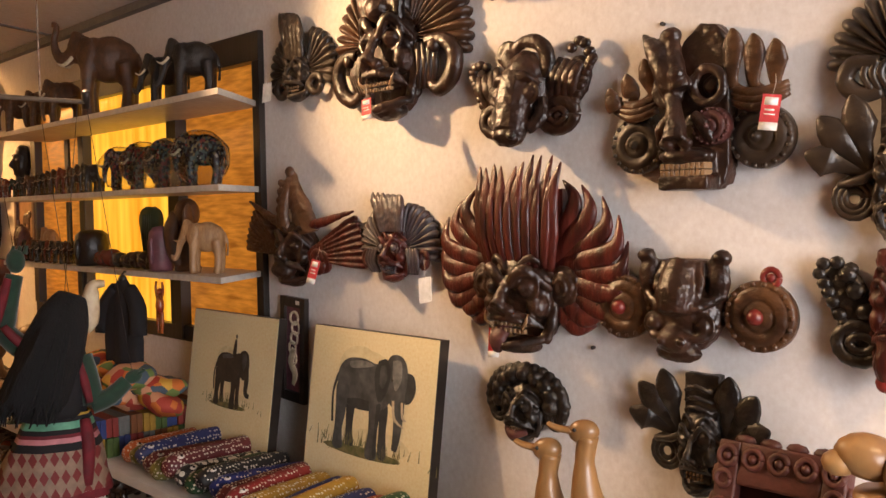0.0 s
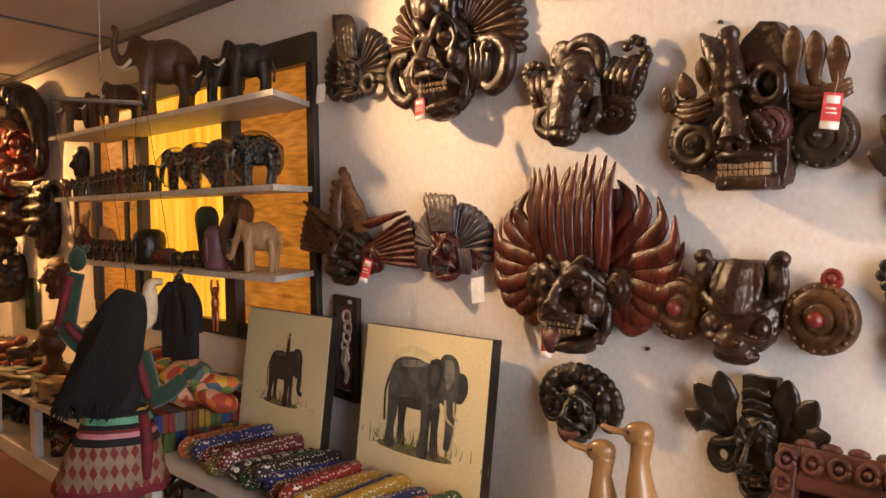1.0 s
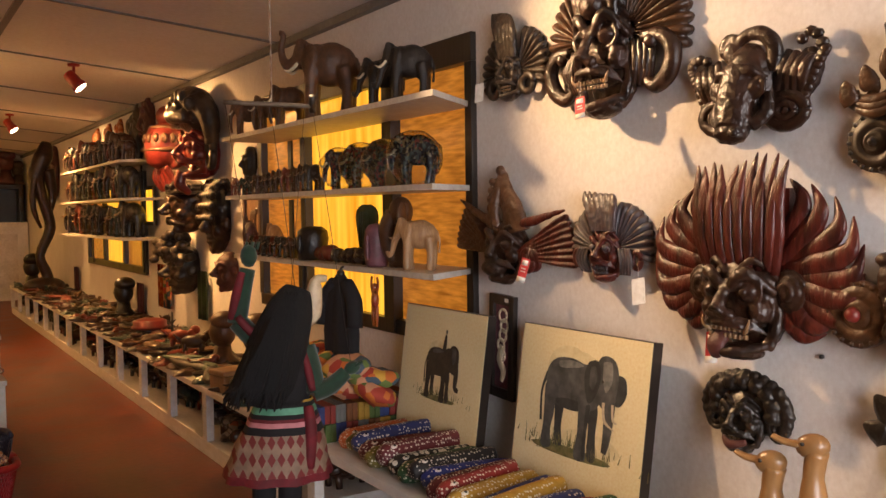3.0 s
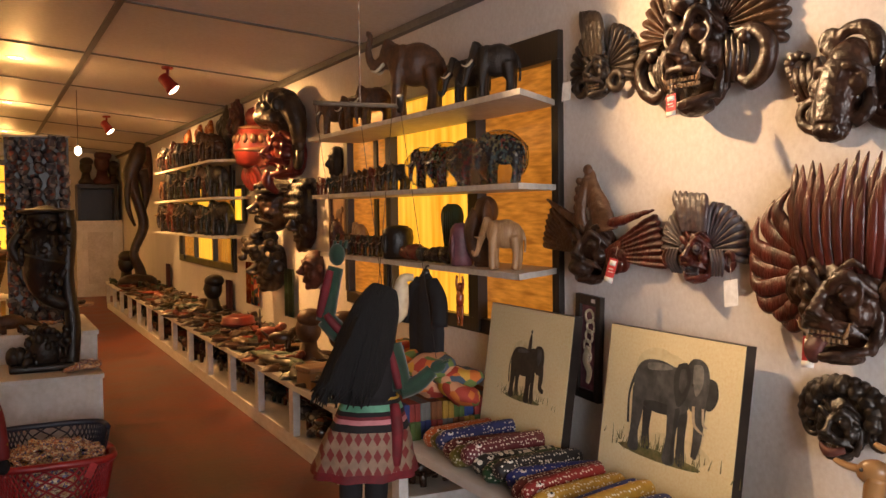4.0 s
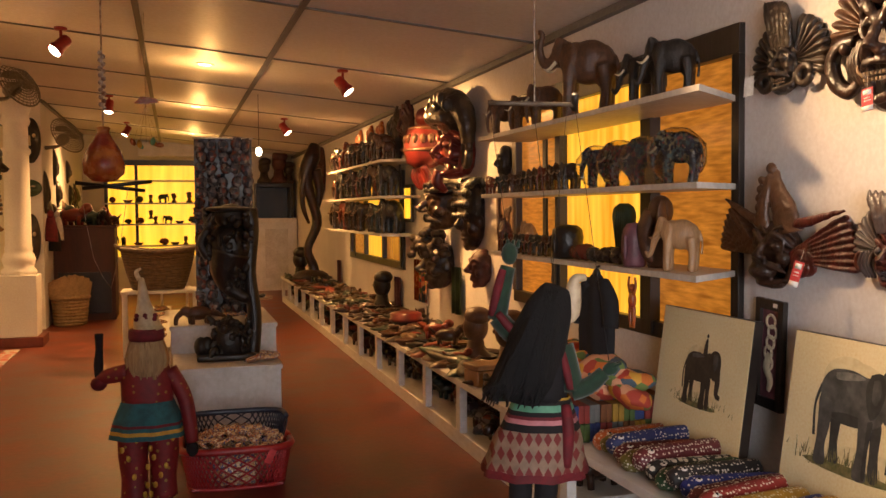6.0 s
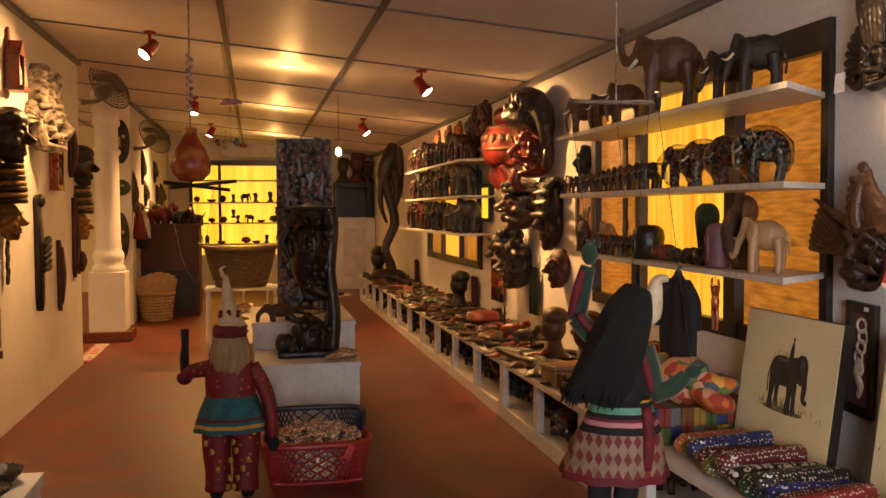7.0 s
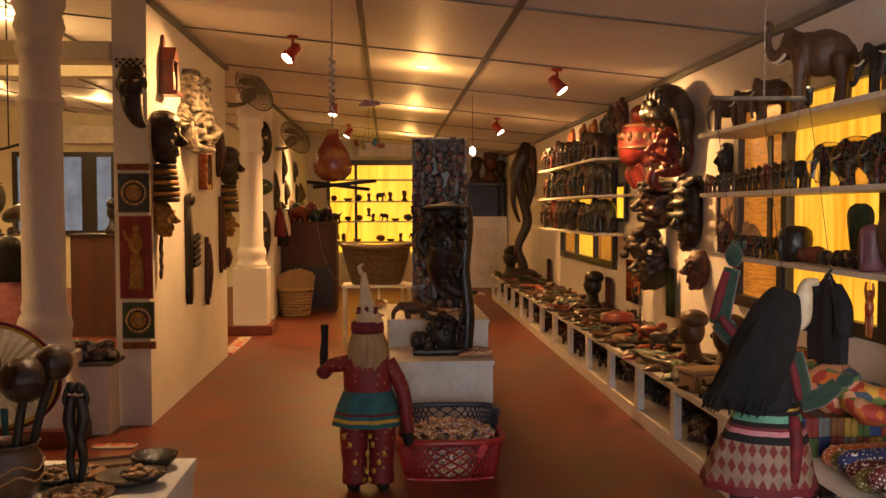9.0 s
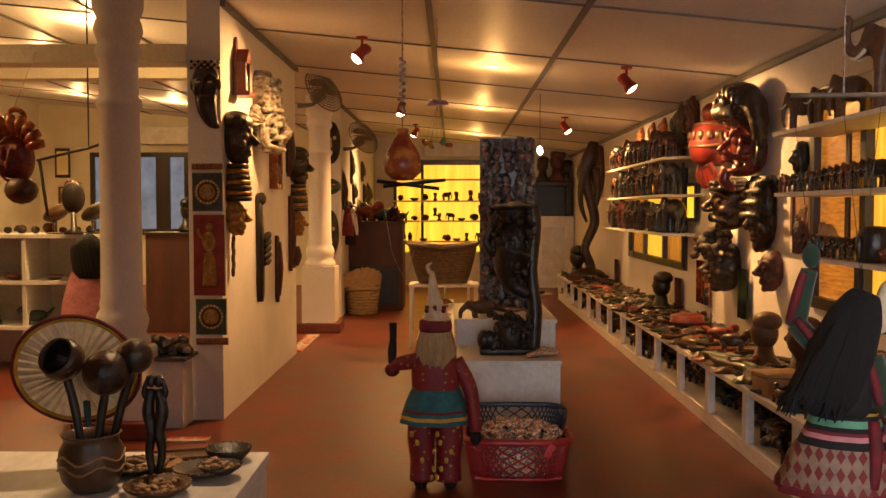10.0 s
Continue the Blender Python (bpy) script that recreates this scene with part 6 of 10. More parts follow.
def small_picture():
    t = thing("framed_picture", on_wall(3.385, 0.98, 2.495, -3), "narrow dark-framed carved picture of a pale scroll figure", "picture")
    for lo, hi in (((-.095, -.235, 0), (-.06, .235, .025)), ((.06, -.235, 0), (.095, .235, .025)), ((-.06, -.235, 0), (.06, -.19, .025)), ((-.06, .19, 0), (.06, .235, .025))):
        bm = bmesh.new()
        box(bm, lo, hi, 0.004)
        part("frame_bar", bm, DARKFRAME, t, smooth=False)
    bm = bmesh.new()
    box(bm, (-.06, -.19, 0), (.06, .19, .010))
    part("ground", bm, PURPLE, t, smooth=False)
    bm = bmesh.new()
    for k in range(5):
        loop(bm, 0.012 * math.sin(k * 1.5), 0.14 - 0.045 * k, 0.03 - 0.002 * k, 0.028, 0.006, 0.012)
    tube(bm, [(0.0, 0.0, 0.012), (-0.02, -0.06, 0.013), (0.01, -0.11, 0.013), (-0.005, -0.16, 0.012)], [0.02, 0.022, 0.02, 0.012], 8, 4, 0.4)
    part("scroll_figure", bm, IVORY, t)
    bm = bmesh.new()
    box(bm, (.03, .205, .026), (.058, .222, .027))
    part("label_card", bm, TAGWHITE, t, smooth=False)


small_picture()


# ---- spotted rolls, cushions and box on the bench ----
def roll_mesh(ln, r):
    """A stuffed spotted fish: tapered body with a forked tail."""
    bm = bmesh.new()
    tube(bm, [(-ln * 0.5, 0, r * 0.75), (-ln * 0.38, 0, r), (0, 0, r * 1.02), (ln * 0.38, 0, r), (ln * 0.5, 0, r * 0.95)], [r * 0.55, r * 0.98, r, r * 0.96, r * 0.9], 14, 5)
    return bm


protos = []
for i, mt in enumerate(ROLLMATS + [COWMAT]):
    protos.append(mt)
LAB = ["olive", "navy", "maroon", "mustard", "black", "dark green", "blue", "red", "orange", "black and white"]
order = [8, 0, 1, 2, 0, 2, 9, 5, 4, 6, 2, 7, 3, 6, 3, 1, 7, 5, 0]
yy = 3.97
rg = random.Random(5)
roll_data = {}
for k, c in enumerate(order):
    r = 0.046 + 0.008 * rg.random()
    ln = 0.40 + 0.06 * rg.random()
    up = 0.463 + (0.03 if k % 3 == 2 else 0)
    m = pose(2.12 + rg.uniform(-.02, .03) - (0.05 if yy < 3.0 else 0), yy, up, rg.uniform(-4, 4), rg.uniform(-2, 3), rg.uniform(2, 16))
    t = thing("spotted_fish_toy", m, LAB[c] + " spotted stuffed cloth toy lying on the bench", "cloth toy", "spotted cloth toys")
    body = part("body", roll_mesh(ln, r), protos[c], t)
    bm = bmesh.new()
    for s in (-1, 1):
        ell(bm, (-ln * 0.38, s * r * 0.5, r * 1.75), (r * 0.34, r * 0.22, r * 0.14), (s * -28, 0, 0), 10)
    pieces("eye_patch", bm, TAGWHITE, body, "white eye patch")
    bm = bmesh.new()
    for s in (-1, 1):
        ell(bm, (-ln * 0.38, s * r * 0.54, r * 1.86), (r * 0.14, r * 0.12, r * 0.08), (s * -28, 0, 0), 8)
    pieces("eye", bm, BLACKCLOTH, body)
    yy -= 0.092


def striped_box():
    t = thing("striped_cloth_box", pose(2.17, 4.32, 0.462, 0, 0, 90) @ Matrix.Diagonal((1, 0.92, 1, 1)), "box of folded rainbow-striped cloth in plastic", "cloth box")
    rg2 = random.Random(2)
    proto = None
    for j in range(2):
        for k in range(20):
            bm = bmesh.new()
            box(bm, (-0.20, -0.0155, 0), (0.20, 0.0155, 0.09), 0.006)
            part("folded_cloth", bm, STRIPES[(k // 2 + 2 * j) % 6], t, m=pose(rg2.uniform(-.01, .01), 0.31 - 0.033 * k, j * 0.092), smooth=False)
    return t


striped_box()
rg = random.Random(11)
for k in range(12):
    bm = bmesh.new()
    ell(bm, (0, 0, 0.05), (0.14, 0.10, 0.055), seg=14)
    for v in bm.verts:
        v.co.z += 0.012 * math.sin(v.co.x * 40) * math.cos(v.co.y * 35)
    tagged(obj("patchwork_cushion", bm, CONFETTI, m=pose(2.16 + rg.uniform(-.1, .1), 4.05 + 0.06 * k + rg.uniform(-.03, .03), 0.655 + 0.06 * (k % 3), rg.uniform(-25, 25), rg.uniform(-30, 10), rg.uniform(0, 180))), "orange and green patchwork cloth cushion in a pile", "cushion", "patchwork cushions")


# ---- ducks, ornate frame and dog on the bench ----
def duck(y, h, yaw, x=2.12):
    bm = bmesh.new()
    tube(bm, [(0.02, 0, 0.0), (0.03, 0, h * 0.2), (0.02, 0, h * 0.45), (-0.005, 0, h * 0.62), (-0.01, 0, h * 0.8), (0.0, 0, h * 0.93)], [0.06, 0.085, 0.075, 0.045, 0.027, 0.03], 12, 4)
    ell(bm, (-0.012, 0, h * 0.95), (0.045, 0.03, 0.033), (0, -10, 0), 12)
    tube(bm, [(-0.04, 0, h * 0.95), (-0.085, 0, h * 0.955), (-0.115, 0, h * 0.975)], [0.022, 0.017, 0.012], 8, 3, 0.5)
    t = thing("wooden_duck", pose(x, y, 0.462, 0, 0, yaw), "tan carved wooden duck standing on the bench", "duck figure", "wooden ducks")
    body = part("body", bm, DUCKWOOD, t)
    bm = bmesh.new()
    for s in (-1, 1):
        ell(bm, (-0.03, s * 0.028, h * 0.965), (0.006, 0.004, 0.006), seg=8)
    pieces("eye", bm, BLACKL, body)
    bm = bmesh.new()
    lathe(bm, [(0.075, 0), (0.08, 0.012), (0.06, 0.025)], 16)
    part("foot_block", bm, DUCKWOOD, t)


duck(1.60, 0.475, -78)
duck(1.47, 0.55, -70)


def ornate_frame():
    t = thing("ornate_frame", lean_pose(1.20, 0.86, 0.99, 2.36, 2.2), "maroon carved frame with rosettes leaning on the wall", "frame")
    bm = bmesh.new()
    for lo, hi in (((-.17, 0, -.03), (-.11, .53, .02)), ((.11, 0, -.03), (.17, .53, .02)), ((-.11, .42, -.03), (.11, .53, .02)), ((-.11, 0, -.03), (.11, .08, .02))):
        box(bm, lo, hi, 0.008)
    part("frame_wood", bm, MAROON, t)
    bm = bmesh.new()
    for k in range(5):
        x = -0.14 + 0.07 * k
        loop(bm, x, 0.49, 0.024, 0.024, 0.008, 0.022)
        ell(bm, (x, 0.49, 0.022), (0.012, 0.012, 0.012), seg=8)
        ell(bm, (x + 0.035, 0.535, 0.005), (0.03, 0.016, 0.015), seg=8)
    for s in (-1, 1):
        for k in range(6):
            loop(bm, s * 0.145, 0.43 - 0.07 * k, 0.02, 0.02, 0.007, 0.022)
            ell(bm, (s * 0.172, 0.44 - 0.07 * k, 0.0), (0.016, 0.03, 0.016), seg=8)
    pieces("rosette", bm, MAROON, t)
    bm = bmesh.new()
    box(bm, (-.11, .08, -.025), (.11, .42, -.012))
    loop(bm, 0.0, 0.28, 0.07, 0.09, 0.010, -0.01)
    part("panel", bm, MAROON, t)


ornate_frame()


def dog():
    bm = bmesh.new()
    tube(bm, [(0.06, 0, 0.0), (0.05, 0, 0.18), (0.01, 0, 0.36), (-0.02, 0, 0.52)], [0.12, 0.12, 0.085, 0.055], 12, 4)
    ell(bm, (-0.04, 0, 0.585), (0.075, 0.055, 0.05), (0, 15, 0), 12)
    ell(bm, (-0.10, 0, 0.57), (0.04, 0.032, 0.03), seg=10)
    for s in (-1, 1):
        ell(bm, (0.0, s * 0.058, 0.56), (0.025, 0.012, 0.05), (s * 12, 0, 0), 9)
        tube(bm, [(-0.03, s * 0.06, 0.25), (-0.05, s * 0.06, 0.12), (-0.06, s * 0.06, 0.0)], [0.04, 0.035, 0.04], 9, 3)
    tagged(obj("dog_carving", bm, DUCKWOOD, m=pose(2.16, 0.70, 0.462, 0, 0, -60)), "tan carved wooden seated dog on the bench", "dog figure")


dog()
bm = bmesh.new()
ell(bm, (0, 0, 0.06), (0.09, 0.09, 0.075), seg=14)
lathe(bm, [(0.07, 0), (0.08, 0.02), (0.06, 0.035)], 16)
tagged(obj("round_carving", bm, LACQ, m=pose(2.25, 2.13, 0.462)), "dark round polished wood carving on the bench", "carving")


# ---- marionette over the bench ----
def girl_marionette():
    """One mesh: hair, arms, striped waist, skirt and legs."""
    bm = bmesh.new()
    H, G, R, S, B, MI, PI, CR, YL = range(9)

    def ring_cloth(rows, idx, n=30, wave=0.05, k=9):
        rings = [[bm.verts.new((cx + rx * math.cos(a) * (1 + wave * w * math.sin(k * a)), ry * math.sin(a) * (1 + wave * w * math.sin(k * a)), z)) for a in (2 * math.pi * q / n for q in range(n))] for cx, rx, ry, z, w in rows]
        for a, b, row in zip(rings, rings[1:], rows):
            for q in range(n):
                bm.faces.new((a[q], a[(q + 1) % n], b[(q + 1) % n], b[q])).material_index = idx
    # hair mass
    tube(bm, [(0.09, 0, 1.30), (0.06, -0.02, 1.22), (0.01, -0.04, 1.08), (-0.03, -0.05, 0.95), (-0.05, -0.05, 0.86)], [0.05, 0.09, 0.115, 0.11, 0.07], 14, 5, 0.85, idx=H)
    rg3 = random.Random(6)
    for _ in range(170):
        a = rg3.uniform(0, 6.28)
        x0, y0 = 0.07 + 0.05 * math.cos(a), -0.01 + 0.05 * math.sin(a)
        x1, y1 = -0.045 + 0.115 * math.cos(a), -0.05 + 0.10 * math.sin(a)
        tube(bm, [(x0, y0, 1.29), (x0 * 0.4 + x1 * 0.6, y1, 1.1), (x1, y1, 0.95), (x1 + rg3.uniform(-.05, .0), y1 + 0.02, 0.845 + rg3.uniform(0, .09))], [0.006, 0.009, 0.008, 0.002], 4, 3, idx=H)
    # torso, face
    tube(bm, [(0.05, 0, 1.15), (0.05, 0, 1.0), (0.04, 0, 0.86)], [0.07, 0.09, 0.085], 12, 4, idx=B)
    tube(bm, [(0.10, 0.03, 1.16), (0.145, 0.03, 1.20), (0.155, 0.03, 1.29), (0.165, 0.03, 1.33), (0.205, 0.03, 1.335)], [0.03, 0.036, 0.030, 0.02, 0.012], 10, 4, idx=CR)
    # raised arm and bent arm
    tube(bm, [(-0.02, 0.02, 1.08), (-0.09, 0.02, 1.12), (-0.145, 0.02, 1.18)], [0.04, 0.042, 0.038], 10, 4, idx=G)
    tube(bm, [(-0.145, 0.02, 1.17), (-0.12, 0.02, 1.30), (-0.10, 0.02, 1.38)], [0.038, 0.034, 0.03], 10, 4, idx=G)
    tube(bm, [(-0.165, 0.0, 1.19), (-0.142, -0.015, 1.29), (-0.12, -0.015, 1.37)], [0.016, 0.018, 0.014], 8, 3, idx=R)
    tube(bm, [(-0.02, -0.02, 1.10), (-0.09, -0.02, 1.14), (-0.14, -0.02, 1.20)], [0.015, 0.018, 0.014], 8, 3, idx=R)
    ell(bm, (-0.095, 0.02, 1.43), (0.034, 0.03, 0.045), seg=10, idx=G)
    for q in range(3):
        tube(bm, [(-0.105 + 0.02 * q, 0.02, 1.455), (-0.10 + 0.022 * q, 0.02, 1.485)], [0.009, 0.006], 6, 2, idx=G)
    tube(bm, [(0.11, 0.0, 1.07), (0.135, -0.02, 0.98), (0.15, -0.03, 0.90)], [0.045, 0.042, 0.04], 10, 4, idx=G)
    tube(bm, [(0.145, -0.03, 0.90), (0.21, -0.03, 0.92), (0.27, -0.02, 0.97)], [0.04, 0.034, 0.028], 10, 4, idx=G)
    tube(bm, [(0.10, -0.04, 1.07), (0.125, -0.055, 0.98), (0.14, -0.06, 0.91)], [0.016, 0.018, 0.014], 8, 3, idx=R)
    ell(bm, (0.295, -0.015, 0.985), (0.035, 0.025, 0.026), (0, -25, 0), 10, G)
    for q in range(4):
        tube(bm, [(0.30, -0.03 + 0.013 * q, 0.99), (0.335, -0.032 + 0.014 * q, 1.01)], [0.008, 0.005], 6, 2, idx=G)
    # banded waist and skirt, flaring
    bands = [(0.875, YL), (0.866, B), (0.85, MI), (0.825, B), (0.808, R), (0.796, PI), (0.778, B), (0.75, S)]
    prof = lambda z: 0.098 + (0.87 - z) * 0.38
    for (za, idx), (zb, _) in zip(bands, bands[1:]):
        ring_cloth([(0.03 - (0.87 - za) * 0.05, prof(za) + 0.012, prof(za) * 0.8, za, .5), (0.03 - (0.87 - zb) * 0.05, prof(zb) + 0.012, prof(zb) * 0.8, zb, .6)], idx)
    ring_cloth([(0.02, prof(.75) + .012, prof(.75) * .8, .75, .6), (0.012, prof(.70) + .012, prof(.70) * .8, .70, .9), (0.005, prof(.64), prof(.64) * .8, .64, 1.2), (0.0, prof(.60), prof(.60) * .8, .60, 1.4)], S)
    ring_cloth([(0.0, prof(.60) + 0.001, prof(.60) * .8, .60, 1.4), (0.0, prof(.585), prof(.585) * .82, .57, 1.5)], R)
    tube(bm, [(0.12, -0.06, 0.85), (0.13, -0.09, 0.75), (0.12, -0.10, 0.62)], [0.02, 0.024, 0.02], 8, 3, idx=R)
    for s in (-1, 1):
        tube(bm, [(0.0 + s * 0.05, 0, 0.66), (-0.005 + s * 0.05, 0, 0.5), (-0.01 + s * 0.045, 0.0, 0.34), (-0.005 + s * 0.045, 0, 0.2)], [0.05, 0.046, 0.04, 0.032], 10, 4, idx=B)
        ell(bm, (s * 0.045 - 0.02, 0.01, 0.18), (0.06, 0.03, 0.025), seg=10, idx=B)
    return tagged(obj("marionette", bm, [HAIR, GREENCLOTH, REDCLOTH, SKIRT, BLACKCLOTH, MINT, PINK, CREAM, YELLOWCLOTH], m=pose(1.40, 3.37, 0, 0, 0, -22)), "dark-haired string marionette in patterned skirt hung on strings", "marionette", "marionettes")


girl_marionette()


def marionette_bar():
    t = thing("marionette_control", pose(1.40, 3.37, 0, 0, 0, -22), "bamboo control bars of the marionette hung on a cord", "control bar")
    bm = bmesh.new()
    tube(bm, [(-0.175, 0, 2.02), (0.0, 0, 2.012), (0.165, 0, 2.005)], [0.009, 0.009], 8, 3)
    part("long_bar", bm, BAMBOO, t)
    bm = bmesh.new()
    tube(bm, [(0.16, -0.03, 2.04), (0.16, 0.02, 1.99)], [0.014, 0.014], 8, 2)
    part("cross_bar", bm, DARKFRAME, t)
    bm = bmesh.new()
    zt = ceil_z(1.4) - 0.003
    tube(bm, [(0.005, 0, 2.01), (0.005, 0, zt)], [0.003, 0.003], 6, 2)
    part("hanging_cord", bm, STRING, t)
    for a, b in (((-0.17, 0, 2.015), (-0.10, 0.02, 1.47)), ((0.16, 0, 2.0), (0.29, -0.015, 1.0)), ((0.0, 0, 2.01), (0.08, 0, 1.30)), ((0.13, 0, 2.0), (0.06, -0.04, 1.25))):
        bm = bmesh.new()
        tube(bm, [a, b], [0.0013, 0.0013], 5, 2)
        part("string", bm, DARKFRAME, t)


marionette_bar()


# ---- masks and figures further down the east wall ----
def wall_head(y, z, w, h, d, material, label, extra=None, name="carved_mask", tilt=0, fierce=False):
    t = thing(name, on_wall(y, z, 2.497, tilt), label, "mask", "carved heads on the wall")
    bm = bmesh.new()
    (demon if fierce else visage)(bm, 0, 0, w, h, d)
    part("face", fuse(bm, 0.009), material, t)
    if extra:
        extra(t)
    return t


def crown(t):
    """A flat banded crown with bosses, and a drooping moustache."""
    bm = bmesh.new()
    lathe(bm, [(0.165, 0.12), (0.19, 0.125), (0.19, 0.155), (0.165, 0.165), (0.175, 0.20), (0.13, 0.235), (0.05, 0.25)], 24, pose(0, 0, 0.10, -90, 0, 0))
    for k in range(7):
        a = radians(15 + 25 * k)
        ell(bm, (-0.175 * math.cos(a), 0.185, 0.10 + 0.175 * math.sin(a)), (0.026, 0.030, 0.026), seg=8)
    part("crown", fuse(bm, 0.007, 1, 0.2), BLACKL, t)
    for s in (-1, 1):
        bm = bmesh.new()
        tube(bm, [(s * 0.02, -0.085, 0.27), (s * 0.08, -0.12, 0.25), (s * 0.14, -0.14, 0.18)], [0.02, 0.026, 0.008], 8, 4)
        part("moustache", bm, BLACKL, t)


def beard(t):
    rg4 = random.Random(9)
    bm = bmesh.new()
    for k in range(60):
        a = rg4.uniform(-0.2, 3.34)
        r = 0.14 + 0.12 * rg4.random()
        ell(bm, (math.cos(a) * r, 0.10 + math.sin(a) * r * 0.9, 0.06 + 0.26 * rg4.random()), (0.045, 0.042, 0.045), seg=7)
    part("curly_hair", fuse(bm, 0.010, 1), GREYWOOD, t)


def long_hair(t):
    """Rows of beaded braids over the crown and down the far side."""
    bm = bmesh.new()
    ell(bm, (0, 0.14, 0.06), (0.19, 0.24, 0.11), seg=14)
    for k in range(7):
        x = -0.17 + 0.057 * k
        for q in range(8):
            a = radians(-10 + 22 * q)
            ell(bm, (x, 0.10 + 0.25 * math.sin(a), 0.02 + 0.145 * max(math.cos(a * 0.85), 0)), (0.030, 0.032, 0.026), seg=7)
    part("braided_cap", fuse(bm, 0.008, 1), BLACKL, t)


def black_dragon(t):
    """A dark coiled headdress over a red face, with cheek guards and pendants."""
    bm = bmesh.new()
    tube(bm, [(-0.30, 0.26, 0.10), (-0.18, 0.40, 0.16), (0.02, 0.43, 0.20), (0.22, 0.38, 0.16), (0.30, 0.22, 0.12), (0.27, 0.05, 0.10)], [0.07, 0.10, 0.11, 0.10, 0.08, 0.05], 12, 5)
    tube(bm, [(-0.22, 0.24, 0.22), (-0.05, 0.30, 0.32), (0.14, 0.27, 0.26)], [0.05, 0.075, 0.05], 10, 4)
    for k in range(14):
        ell(bm, (-0.28 + 0.042 * k, 0.36 + 0.10 * math.sin(k * 0.24), 0.24 + 0.05 * math.sin(k * 2.1)), (0.035, 0.06, 0.045), seg=8)
    ell(bm, (0, 0.30, 0.12), (0.24, 0.17, 0.17), seg=14)
    rg9 = random.Random(23)
    for k in range(36):
        a = rg9.uniform(0, 3.14)
        ell(bm, (-0.22 * math.cos(a), 0.24 + 0.17 * math.sin(a) * rg9.random(), 0.10 + 0.20 * math.sin(a)), (0.03, 0.045, 0.04), (rg9.uniform(-40, 40), 0, rg9.uniform(-40, 40)), 7)
    part("headdress", fuse(bm, 0.010, 1), GREYWOOD, t)
    for s in (-1, 1):
        bm = bmesh.new()
        loop(bm, s * 0.24, 0.0, 0.06, 0.13, 0.035, 0.10)
        part("cheek_guard", bm, GREYWOOD, t)
    bm = bmesh.new()
    tube(bm, [(-0.02, -0.16, 0.26), (-0.03, -0.26, 0.28), (-0.02, -0.34, 0.20)], [0.05, 0.05, 0.02], 9, 4)
    part("tongue", bm, REDPAINT, t, "bright red tongue")


def pot_trim(t):
    """Rims, knob, pierced band and pendants of the pot-shaped mask."""
    bm = bmesh.new()
    ell(bm, (0, 0.28, 0.13), (0.10, 0.10, 0.11), seg=12)
    part("top_knob", bm, REDPAINT, t, "red knob")
    for y, r in ((0.17, 0.15), (-0.03, 0.20)):
        bm = bmesh.new()
        lathe(bm, [(r, -0.02), (r + 0.02, 0.0), (r, 0.02)], 22, pose(0, y, 0.14, -90, 0, 0))
        part("rim", bm, BROWNWOOD, t)
    bm = bmesh.new()
    for k in range(16):
        a = 2 * math.pi * k / 16
        ell(bm, (0.19 * math.cos(a), 0.07, 0.14 + 0.19 * math.sin(a)), (0.03, 0.05, 0.03), seg=7)
    pieces("boss", bm, BROWNWOOD, t)
    bm = bmesh.new()
    for k in range(5):
        tube(bm, [(-0.12 + 0.06 * k, -0.18, 0.2), (-0.13 + 0.06 * k, -0.28, 0.22 - 0.02 * k), (-0.12 + 0.06 * k, -0.40, 0.16)], [0.03, 0.034, 0.012], 8, 4)
    pieces("pendant", bm, REDPAINT, t)


wall_head(7.58, 2.10, 0.40, 0.42, 0.34, REDPAINT, "red carved demon mask under a black coiled headdress", black_dragon, fierce=True)


def pot_mask():
    t = thing("carved_mask", on_wall(8.50, 2.20, 2.497), "red and brown pierced pot-shaped carved mask", "mask", "carved heads on the wall")
    bm = bmesh.new()
    lathe(bm, [(0.08, -0.20), (0.17, -0.15), (0.20, -0.03), (0.19, 0.08), (0.15, 0.17), (0.08, 0.21)], 24, pose(0, 0, 0.15, -90, 0, 0))
    part("pot", bm, REDPAINT, t)
    pot_trim(t)


pot_mask()
wall_head(8.02, 1.64, 0.36, 0.40, 0.36, LACQ, "dark crowned king's head carved in wood", crown)
wall_head(7.34, 1.50, 0.34, 0.44, 0.20, LACQ, "dark carved head under a braided headdress", long_hair)
wall_head(8.22, 1.09, 0.36, 0.40, 0.32, GREYWOOD, "grey-brown carved head with heavy curls", beard)
wall_head(7.14, 1.13, 0.25, 0.30, 0.19, MAROON, "dark red carved face with a long nose")
wall_head(9.55, 2.50, 0.24, 0.56, 0.16, MAROON, "narrow dark carved mask", None, fierce=True)
wall_head(10.05, 2.45, 0.2, 0.6, 0.14, GREYWOOD, "narrow grey carved mask", None)
wall_head(6.62, 1.96, 0.15, 0.24, 0.12, BLACKL, "small black carved mask beside the shelves", None)
wall_head(15.6, 2.25, 0.5, 0.8, 0.2, MAROON, "dark red carved mask far down the wall", None)


